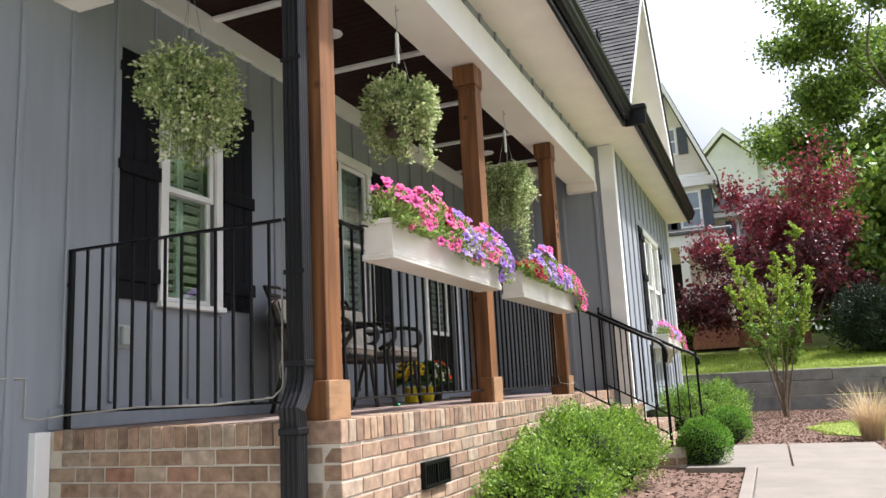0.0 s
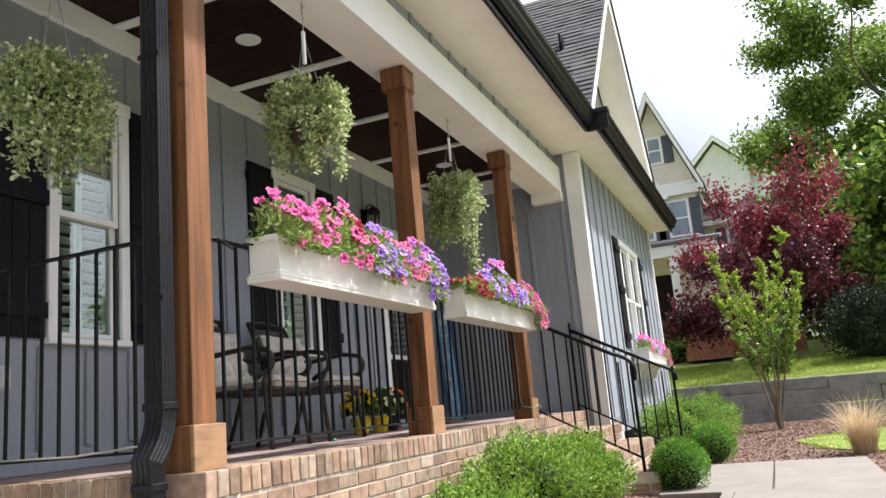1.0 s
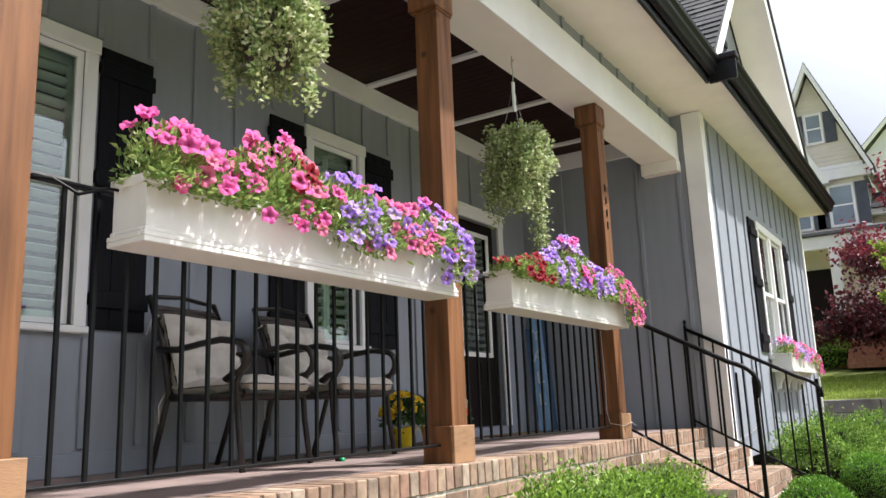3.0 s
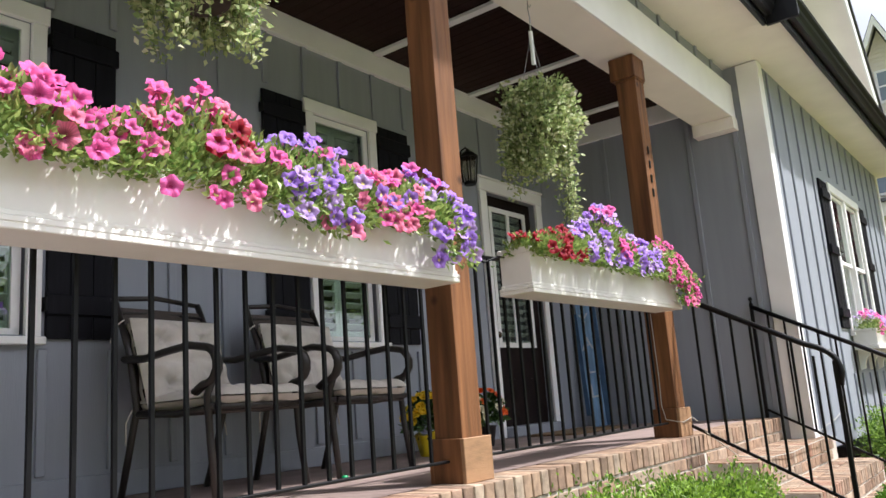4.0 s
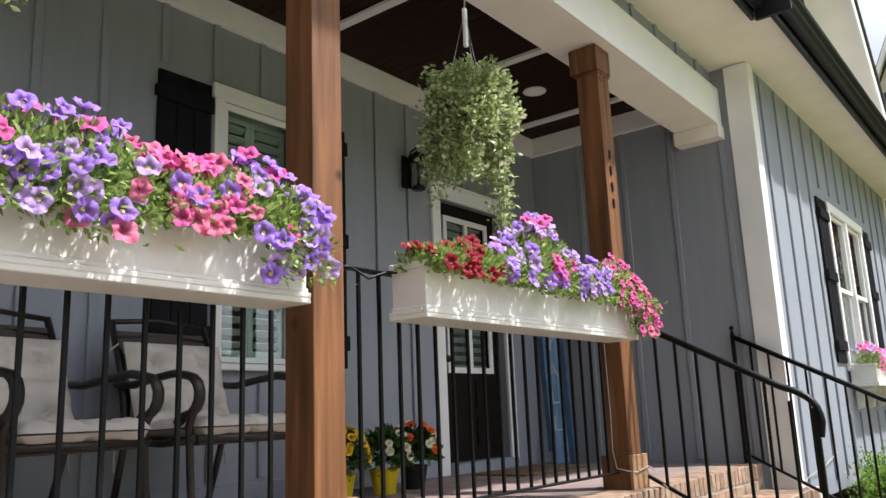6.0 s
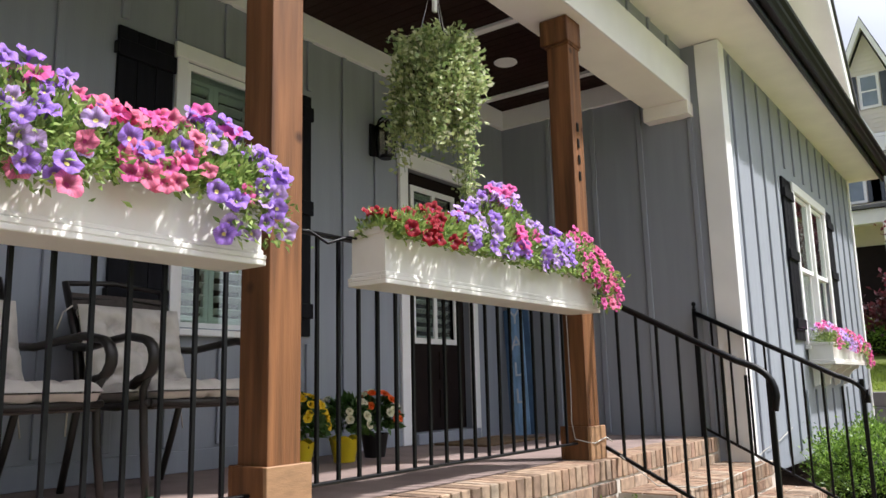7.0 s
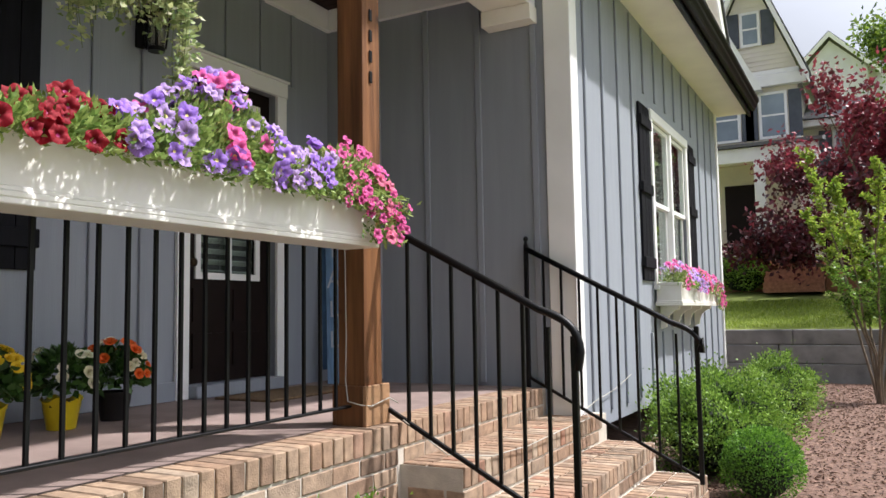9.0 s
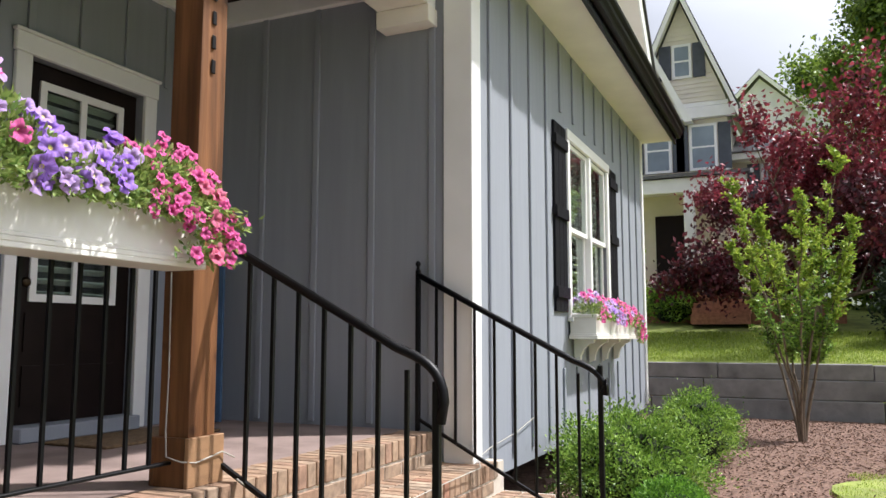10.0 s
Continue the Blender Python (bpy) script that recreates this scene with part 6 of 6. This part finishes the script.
def lap_wall(name, pts, axis, at, parent, material, course=0.15):
    """A wall of overlapping boards; pts: outline in (u, z), convex, cut into courses."""
    zs = [p[1] for p in pts]
    z = min(zs)
    bm = bmesh.new()
    def span(zz):
        us = []
        for (u0, a), (u1, b) in zip(pts, pts[1:] + pts[:1]):
            if a != b and min(a, b) - 1e-6 <= zz <= max(a, b) + 1e-6:
                us.append(u0 + (u1 - u0) * (zz - a) / (b - a))
            elif a == b and abs(zz - a) < 1e-6:
                us += [u0, u1]
        return (min(us), max(us)) if us else None
    while z < max(zs) - 0.02:
        z1 = min(z + course, max(zs) - 0.005)
        lo, hi = span(z + 1e-4), span(z1)
        if lo and hi:
            if axis == "y":
                v = [bm.verts.new(q) for q in ((lo[0], at - 0.02, z), (lo[1], at - 0.02, z), (hi[1], at, z1), (hi[0], at, z1), (lo[0], at, z), (lo[1], at, z))]
            else:
                v = [bm.verts.new(q) for q in ((at + 0.02, lo[0], z), (at + 0.02, lo[1], z), (at, hi[1], z1), (at, hi[0], z1), (at, lo[0], z), (at, lo[1], z))]
            bm.faces.new(v[:4])
            bm.faces.new((v[0], v[4], v[5], v[1]))
        z += course
    bmesh.ops.recalc_face_normals(bm, faces=bm.faces[:])
    ob = part(name, bm, material, parent)
    ob["kind"] = "stuff"
    return ob


M_FARSH = mat("slate_shutter_paint", (0.07, 0.08, 0.10), 0.6, var=0.2, scale=4)


def far_window(parent, x, z, w, h, y, shutters=True):
    o = part("window", box(x - w / 2, x + w / 2, y - 0.06, y - 0.021, z, z + h, 0.01), M_WHITE, parent)
    part("pane", box(x - w / 2 + 0.09, x + w / 2 - 0.09, y - 0.066, y - 0.061, z + 0.09, z + h / 2 - 0.03), M_DARKG, o)
    part("pane", box(x - w / 2 + 0.09, x + w / 2 - 0.09, y - 0.066, y - 0.061, z + h / 2 + 0.03, z + h - 0.09), M_DARKG, o)
    if shutters:
        for s in (-1, 1):
            part("shutter", box(x + s * (w / 2 + 0.22) - 0.19, x + s * (w / 2 + 0.22) + 0.19, y - 0.055, y - 0.021, z, z + h, 0.01), M_FARSH, parent)


def rake_boards(parent, xp, zp, xl, xr, z0, y0, y1, m_roof):
    for xe in (xl, xr):
        s = 1 if xe > xp else -1
        part("rake_board", prism([(xp, zp), (xe, z0), (xe, z0 - 0.34), (xp, zp - 0.34)], "y", y0 - 0.03, y0 + 0.03), M_WHITE, parent)
        part("roof", prism([(xp, zp + 0.02), (xe + s * 0.05, z0 - 0.01), (xe + s * 0.05, z0 + 0.03), (xp, zp + 0.06)], "y", y0 + 0.005, y1), m_roof, parent)
        part("rake_soffit", prism([(xp, zp - 0.16), (xe, z0 - 0.16), (xe, z0 - 0.20), (xp, zp - 0.20)], "y", y0 + 0.031, y0 + 0.45), M_WHITE, parent)


def neighbour():
    e = empty("neighbour_house", (0, 0, 0), "beige two-storey house with white trim and porch", "house")
    e.matrix_world = Matrix.LocRotScale((0.0, 0.375, 0.10), None, (0.875, 0.875, 0.875))
    Y = 32.0
    xp, zp, xr, xl = -2.92, 12.7, -1.25, -4.75
    # tall gable bay
    lap_wall("wall", [(-4.4, 2.2), (-1.62, 2.2), (-1.62, 9.0), (xp, 12.3), (-4.4, 9.0)], "y", Y, e, M_CLAP)
    rake_boards(e, xp, zp, xl, xr, 8.55, Y - 0.45, Y + 8, M_NROOF)
    part("side_wall", box(-1.66, -1.60, Y + 0.01, Y + 8, 2.2, 8.9), M_CLAP, e)
    far_window(e, -2.92, 9.75, 0.62, 1.15, Y)
    # white band and lower roof between the storeys
    part("band", box(-4.6, -1.35, Y - 0.22, Y - 0.03, 8.35, 8.72, 0.02), M_WHITE, e)
    part("band", box(-4.4, -1.55, Y - 0.10, Y - 0.03, 8.75, 8.9, 0.02), M_WHITE, e)
    part("lower_gable", prism([(-4.9, 8.2), (-3.75, 10.6), (-2.6, 8.2), (-2.85, 8.2), (-3.75, 10.2), (-4.7, 8.2)], "y", Y - 0.5, Y - 0.1), M_WHITE, e)
    for x in (-3.75, -2.35):
        far_window(e, x, 6.7, 0.85, 1.5, Y)
    part("corner_board", box(-1.70, -1.59, Y - 0.05, Y + 0.02, 2.2, 8.0), M_WHITE, e)
    # second wing set back to the right
    lap_wall("wall", [(-1.6, 2.2), (0.2, 2.2), (0.2, 7.2), (-1.6, 7.2)], "y", Y + 1.6, e, M_CLAP)
    part("roof", prism([(-1.6, 7.2), (0.5, 7.2), (0.5, 7.4), (-1.6, 7.4)], "y", Y + 1.1, Y + 6), M_WHITE, e)
    part("roof", prism([(Y + 1.0, 7.42), (Y + 4.0, 8.6), (Y + 4.0, 8.4), (Y + 1.2, 7.41)], "x", -1.59, 0.5), M_NROOF, e)
    far_window(e, -0.3, 5.6, 0.9, 1.5, Y + 1.6)
    # porch roof on columns
    part("porch_roof", prism([(Y - 2.3, 6.2), (Y - 0.02, 6.65), (Y - 0.02, 6.5), (Y - 2.3, 6.1)], "x", -5.6, -0.9), M_NROOF, e)
    part("porch_beam", box(-5.5, -1.05, Y - 2.2, Y - 1.95, 5.65, 6.09, 0.02), M_WHITE, e)
    part("porch_ceiling", box(-5.5, -1.05, Y - 1.94, Y - 0.03, 5.95, 6.05), M_WHITE, e)
    for x in (-2.6, -1.2, -4.9):
        part("column", box(x - 0.15, x + 0.15, Y - 2.22, Y - 1.92, 2.75, 5.65, 0.02), M_WHITE, e)
    part("porch_base", box(-5.6, -1.0, Y - 2.3, Y - 0.03, 1.8, 2.75), M_RBRICK, e)
    part("door", box(-3.9, -2.9, Y - 0.07, Y - 0.025, 2.78, 5.3), M_DOOR, e)
    # brick steps and their rail
    for k in range(4):
        part("step", box(-2.5, -1.0, Y - 2.6 - 0.32 * k, Y - 2.31, 1.8, 2.75 - 0.17 * (k + 1)), M_RBRICK, e)
    part("garden_wall", box(-1.0, 1.3, Y - 2.7, Y - 2.45, 1.7, 2.40), M_RBRICK, e)
    for k in range(8):
        part("rail_post", box(-0.95 + 0.3 * k, -0.92 + 0.3 * k, Y - 2.60, Y - 2.57, 2.40, 3.2), M_BLACK, e)
    part("hand_rail", box(-1.0, 1.25, Y - 2.61, Y - 2.56, 3.2, 3.25), M_BLACK, e)


neighbour()
shrub("porch_bush", (-2.75, 26.3, ground_z(-3, 26.3)), (0.68, 0.68, 0.55), 5000, 0.07, M_BOXL, "bright green rounded bush before the neighbour's porch", 31, 0.25)
M_TERRA = mat("terracotta", (0.42, 0.16, 0.08), 0.8, var=0.15)
pot = empty("terracotta_pot", (-2.05, 26.4, ground_z(-2, 26.4)), "terracotta pot on the neighbour's lawn", "pot")
part("body", lathe([(0.16, 0), (0.24, 0.36), (0.27, 0.37), (0.27, 0.44), (0.23, 0.44)], 16), M_TERRA, pot)
shrub("tall_shrub", (-3.35, 22.6, ground_z(-3, 22.6)), (0.55, 0.6, 1.5), 5000, 0.07, M_SAP, "tall bright green leafy shrub beside the wing", 33, 0.35)

n2 = empty("far_house", (0, 0, 0), "pale gray gabled house in the distance", "house")
Y = 60.0
lap_wall("wall", [(-3.3, 2.2), (0.6, 2.2), (0.6, 16.2), (-1.45, 18.2), (-3.3, 16.2)], "y", Y, n2, M_CLAP2, 0.22)
rake_boards(n2, -1.45, 18.7, -4.2, 1.3, 15.9, Y - 0.4, Y + 8, M_NROOF)
lap_wall("wall", [(0.6, 2.2), (6.0, 2.2), (6.0, 15.0), (0.6, 15.0)], "y", Y + 1, n2, M_CLAP2, 0.22)
rake_boards(n2, 1.6, 18.9, 0.0, 4.2, 16.2, Y + 0.6, Y + 7, M_NROOF)
lap_wall("wall", [(0.3, 15.0), (4.0, 15.0), (4.0, 16.1), (1.6, 18.4), (0.3, 16.6)], "y", Y + 1, n2, M_CLAP2, 0.22)

# gable window of the wing with dark shutters
def gable_window():
    e = empty("gable_window", (GWX, 0, 0), "white gable window with dark shutters", "window", kind="structure")
    y0, y1, z0, z1 = 11.35, 12.55, 4.45, 5.95
    part("casing", box(0.002, 0.04, y0, y1, z0, z1, 0.004), M_WHITE, e)
    for a, b in ((y0 + 0.09, (y0 + y1) / 2 - 0.03), ((y0 + y1) / 2 + 0.03, y1 - 0.09)):
        for c, d in ((z0 + 0.09, (z0 + z1) / 2 - 0.02), ((z0 + z1) / 2 + 0.02, z1 - 0.09)):
            part("pane", box(0.041, 0.046, a, b, c, d), M_DARKG, e)
    for a, b in ((y0 - 0.38, y0 - 0.02), (y1 + 0.02, y1 + 0.38)):
        part("shutter", box(0.002, 0.03, a, b, z0, z1, 0.004), M_SHUTTER, e)
        for f in (0.12, 0.5, 0.88):
            part("cross_batten", box(0.031, 0.05, a, b, z0 + (z1 - z0) * f - 0.05, z0 + (z1 - z0) * f + 0.05, 0.003), M_SHUTTER, e)


gable_window()

# shingle courses on the near slope of the gable
def shingle_courses():
    R = random.Random(12)
    dy, dz = GYP - GY0, GZP - GZ0
    ln = math.hypot(dy, dz)
    ty, tz = dy / ln, dz / ln
    ny, nz = -tz, ty
    V, F = [], []
    s, row = 0.0, 0
    while s < ln - 0.05:
        x = GX + 0.028
        while x > -6.2:
            w = R.uniform(0.12, 0.36)
            lift = 0.040 + R.choice((0.007, 0.010, 0.014))
            b = len(V)
            for xx in (x, max(-6.2, x - w + 0.004)):
                for ss, hh in ((s, lift), (min(ln, s + 0.15), 0.037), (s, 0.036)):
                    V.append((xx, GY0 + ty * ss + ny * hh, GZ0 + tz * ss + nz * hh))
            F += [(b, b + 1, b + 4, b + 3), (b + 2, b, b + 3, b + 5)]
            x -= w
        s += 0.135
        row += 1
    ob = mesh_from("shingles", V, F, leafmat("shingle_tab", (0.035, 0.035, 0.038), (0.085, 0.082, 0.082), 0.9, 0.0), gable)
    ob["kind"] = "stuff"


shingle_courses()

# cables: pale cord along the side rail, cord down the last post, wire on the wall
M_CORD = mat("pale_cord", (0.42, 0.40, 0.35), 0.5, var=0.1)


def cable(name, pts, r, label, material):
    tagged(link_mesh(name, tube(pts, r, 6), material), label, "cable")


ys = PORCH_Y0 + 0.12
cable("extension_cord", [(WALL_X + 0.008, 2.9, 1.07), (WALL_X + 0.008, 3.22, 1.07), (WALL_X + 0.010, 3.225, 1.0), (WALL_X + 0.010, 3.22, 0.86), (WALL_X + 0.02, 3.30, 0.845), (WALL_X + 0.06, ys - 0.02, 0.86),
      (-3.3, ys - 0.02, 0.885), (-2.8, ys - 0.02, 0.878), (-2.42, ys - 0.02, 0.90), (-2.36, ys - 0.02, 0.95), (-2.36, ys - 0.02, 1.4), (-2.35, ys - 0.022, 1.82)], 0.005, "pale extension cord along the siding and rail", M_CORD)
px, py = POST_X, POST_Y[2] - 0.025
cable("string_cord", [(px - 0.02, py - 0.086, 1.62), (px - 0.015, py - 0.085, 1.2), (px - 0.02, py - 0.085, 0.995), (px + 0.01, py - 0.11, 0.90), (px + 0.085, py - 0.11, 0.885), (px + 0.105, py - 0.05, 0.875), (px + 0.108, py + 0.10, 0.90), (px + 0.12, py + 0.16, 0.87)],
      0.0032, "pale cord wound round the foot of the post", M_CORD)
cable("step_cord", [(PORCH_X + 0.03, 8.44, 0.80), (-1.80, 8.60, 0.62), (-1.625, 8.75, 0.60), (-1.615, 9.2, 0.585), (-1.61, 9.7, 0.60), (-1.60, 10.2, 0.61), (-1.70, 10.40, 0.63), (-1.722, 10.7, 0.66), (-1.722, 11.2, 0.70), (-1.722, 11.7, 0.78)], 0.0032, "pale cord running along the brick step", M_CORD)
tagged(link_mesh("bottle_cap", lathe([(0.016, 0), (0.017, 0.003), (0.015, 0.02), (0.001, 0.022)], 14, (-2.95, 6.02, FLOOR_Z - 0.002)), mat("green_plastic", (0.0, 0.25, 0.08), 0.4)), "small green plastic cap on the porch floor", "cap")
# thin metal arms that tie each flower box to its post
for y in (3.84, 6.28):
    cable("box_hanger", [(POST_X + 0.02, y - 0.27, 1.80), (POST_X + 0.04, y - 0.20, 1.81), (POST_X + 0.06, y - 0.12, 1.77), (POST_X + 0.09, y - 0.04, 1.80), (POST_X + 0.10, y + 0.01, 1.80)], 0.006, "black bent iron hanger of the flower box", M_BLACK)

# ---- bricks, last ----
def brickmat():
    m = bpy.data.materials.new("fired_brick")
    m.use_nodes = True
    n, l = m.node_tree.nodes, m.node_tree.links
    b = n["Principled BSDF"]
    b.inputs["Roughness"].default_value = 0.88
    oi = n.new("ShaderNodeObjectInfo")
    cr = n.new("ShaderNodeValToRGB")
    cols = ((0.0, (0.17, 0.112, 0.076)), (0.25, (0.29, 0.185, 0.12)), (0.5, (0.345, 0.24, 0.16)), (0.72, (0.26, 0.19, 0.135)), (0.88, (0.38, 0.295, 0.215)), (1.0, (0.27, 0.135, 0.085)))
    cr.color_ramp.elements[0].position, cr.color_ramp.elements[0].color = cols[0][0], (*cols[0][1], 1)
    cr.color_ramp.elements[1].position, cr.color_ramp.elements[1].color = cols[-1][0], (*cols[-1][1], 1)
    for p, c in cols[1:-1]:
        cr.color_ramp.elements.new(p).color = (*c, 1)
    l.new(oi.outputs["Random"], cr.inputs["Fac"])
    tc = n.new("ShaderNodeTexCoord")
    sc = n.new("ShaderNodeVectorMath")
    sc.operation = 'SCALE'
    sc.inputs[0].default_value = (31, 17, 47)
    l.new(oi.outputs["Random"], sc.inputs["Scale"])
    ad = n.new("ShaderNodeVectorMath")
    l.new(tc.outputs["Object"], ad.inputs[0])
    l.new(sc.outputs["Vector"], ad.inputs[1])
    nz = n.new("ShaderNodeTexNoise")
    nz.inputs["Scale"].default_value = 18
    nz.inputs["Detail"].default_value = 8
    l.new(ad.outputs["Vector"], nz.inputs["Vector"])
    mr = n.new("ShaderNodeMapRange")
    mr.inputs["From Min"].default_value, mr.inputs["From Max"].default_value = 0.25, 0.75
    mr.inputs["To Min"].default_value, mr.inputs["To Max"].default_value = 0.6, 1.4
    l.new(nz.outputs["Fac"], mr.inputs["Value"])
    hs = n.new("ShaderNodeHueSaturation")
    l.new(mr.outputs["Result"], hs.inputs["Value"])
    l.new(cr.outputs["Color"], hs.inputs["Color"])
    l.new(hs.outputs["Color"], b.inputs["Base Color"])
    bz = n.new("ShaderNodeTexNoise")
    bz.inputs["Scale"].default_value = 120
    l.new(ad.outputs["Vector"], bz.inputs["Vector"])
    bp = n.new("ShaderNodeBump")
    bp.inputs["Strength"].default_value = 0.5
    bp.inputs["Distance"].default_value = 0.006
    l.new(bz.outputs["Fac"], bp.inputs["Height"])
    l.new(bp.outputs["Normal"], b.inputs["Normal"])
    return m


M_BRICK = brickmat()


def brick_mesh(lx, ly, lz, seed):
    """A brick about its middle, with worn corners: chamfered along its edges."""
    bm = box(-lx / 2, lx / 2, -ly / 2, ly / 2, -lz / 2, lz / 2, 0.004)
    R = random.Random(seed)
    for v in bm.verts:
        v.co += Vector((R.uniform(-1, 1), R.uniform(-1, 1), R.uniform(-1, 1))) * 0.0012
    me = bpy.data.meshes.new("brick")
    bm.to_mesh(me)
    bm.free()
    me.materials.append(M_BRICK)
    return me


BRL, BRH, CRS = 0.197, 0.071, 0.081
ROW_Z = 0.115            # height of the rowlock course
RW = 0.076               # rowlock pitch
stretch_y = [brick_mesh(0.095, BRL, BRH, s) for s in range(4)]
stretch_x = [brick_mesh(BRL, 0.095, BRH, s) for s in range(4)]
half_y = [brick_mesh(0.095, BRL / 2 - 0.005, BRH, s) for s in range(2)]
rowlock_front = [brick_mesh(0.215, RW - 0.010, ROW_Z - 0.006, s) for s in range(4)]
rowlock_side = [brick_mesh(RW - 0.010, 0.215, ROW_Z - 0.006, s) for s in range(4)]
rowlock_step = [brick_mesh(0.20, RW - 0.010, 0.098, s) for s in range(4)]
RB = random.Random(77)


def lay(meshes, x, y, z, parent, along=1.0):
    o = new("brick", RB.choice(meshes))
    o.parent = parent
    o.location = (x + RB.uniform(-0.0015, 0.0015), y + RB.uniform(-0.001, 0.001), z + RB.uniform(-0.001, 0.001))
    o.scale = (1, along, 1)
    o.rotation_euler = (0, 0, RB.uniform(-0.006, 0.006))


# rowlock edge along the front, up to the steps and past them as the top riser
n = int((10.40 - PORCH_Y0 - 0.02) / RW)
for k in range(n):
    y = PORCH_Y0 - 0.004 + RW * (k + 0.5)
    lay(rowlock_front, PORCH_X - 0.1075 + 0.004, y, FLOOR_Z - ROW_Z / 2 + 0.003, porch_wall)
n = int((PORCH_X - 0.215 - WALL_X - 0.02) / RW)
for k in range(n):
    lay(rowlock_side, PORCH_X - 0.22 - RW * (k + 0.5), PORCH_Y0 + 0.1075 - 0.004, FLOOR_Z - ROW_Z / 2 + 0.003, porch_wall)
VENT = (4.24, 4.66, 0.335, 0.503)
for row in range(9):
    z = FLOOR_Z - ROW_Z - 0.004 - CRS * (row + 0.5)
    y = PORCH_Y0 + 0.005 - (0.10 if row % 2 else 0.0)
    while y < 8.40:
        a, b = max(y, PORCH_Y0 + 0.003), min(y + BRL, 8.44)
        clash = b > VENT[0] - 0.005 and a < VENT[1] + 0.005 and z + BRH / 2 > VENT[2] and z - BRH / 2 < VENT[3]
        if clash:
            runs = [(a, VENT[0] + 0.012), (VENT[1] - 0.012, b)]
        else:
            runs = [(a, b)]
        for a2, b2 in runs:
            if row < 8 and b2 - a2 > 0.03:
                lay(stretch_y, PORCH_X - 0.0475, (a2 + b2) / 2, z, porch_wall, (b2 - a2) / BRL)
        y += BRL + 0.010
    x = PORCH_X - 0.105 - (0.10 if row % 2 else 0.0)
    while x - BRL > WALL_X - 0.05:
        lay(stretch_x, x - BRL / 2, PORCH_Y0 + 0.0475, z, porch_wall)
        x -= BRL + 0.010
# top riser behind the first step
for row in range(1):
    z = FLOOR_Z - ROW_Z - 0.004 - CRS * (row + 0.5)
    y = 8.50
    while y + BRL < 10.42:
        lay(stretch_y, PORCH_X - 0.0475, y + BRL / 2, z, porch_wall)
        y += BRL + 0.010

# foundation vent in the brick front
vent = empty("foundation_vent", (PORCH_X + 0.010, VENT[0] + 0.02, VENT[2] + 0.01), "black cast foundation vent set in the brick", "vent")
vw, vh = VENT[1] - VENT[0] - 0.04, VENT[3] - VENT[2] - 0.02
part("backing", box(-0.02, -0.012, 0, vw, 0, vh), M_BLACK, vent)
bm = bmesh.new()
for a, b, c, d in ((0, 0.018, 0, vh), (vw - 0.018, vw, 0, vh), (0.018, vw - 0.018, 0, 0.018), (0.018, vw - 0.018, vh - 0.018, vh), (vw / 2 - 0.008, vw / 2 + 0.008, 0.018, vh - 0.018)):
    add_box(bm, -0.011, 0.016, a, b, c, d)
part("frame", bm, M_BLACK, vent)
for k in range(13):
    y = 0.03 + (vw - 0.06) * k / 12
    part("slat", box(-0.011, 0.008, y - 0.005, y + 0.005, 0.018, vh - 0.018), M_BLACK, vent)

# steps: rowlock treads on a course of stretchers
for k, (z, xf) in enumerate(STEPS):
    y0, y1 = STEP_Y
    if k == 0:
        y1 = 10.60
    n = int((y1 - y0 - 0.01) / RW)
    back = PORCH_X if k == 0 else STEPS[k - 1][1]
    for i in range(n):
        y = y0 + 0.005 + RW * (i + 0.5)
        lay(rowlock_step, xf - 0.10 + 0.004, y, z - 0.047, steps)
        if back < xf - 0.21:
            o = new("brick", RB.choice(rowlock_step))
            o.parent = steps
            wdt = xf - 0.205 - back - 0.008
            o.scale = (wdt / 0.20, 1, 1)
            o.location = (back + 0.008 + wdt / 2, y, z - 0.047)
    y = y0 + 0.004 - (0.1 if k % 2 else 0)
    while y + 0.1 < y1:
        a, b = max(y, y0 + 0.004), min(y + BRL, y1)
        if b - a > 0.17:
            lay(stretch_y, xf - 0.0475, (a + b) / 2, z - 0.10 - CRS / 2 - 0.004, steps)
        elif b - a > 0.07:
            lay(half_y, xf - 0.0475, (a + b) / 2, z - 0.10 - CRS / 2 - 0.004, steps)
        y += BRL + 0.010
    # near cheek
    for row in range(2):
        zz = z - 0.10 - CRS * (row + 0.5) - 0.004
        if zz > -0.05:
            x = xf - 0.105
            while x - BRL > back - 0.15:
                lay(stretch_x, x - BRL / 2, y0 + 0.0475, zz, steps)
                x -= BRL + 0.010
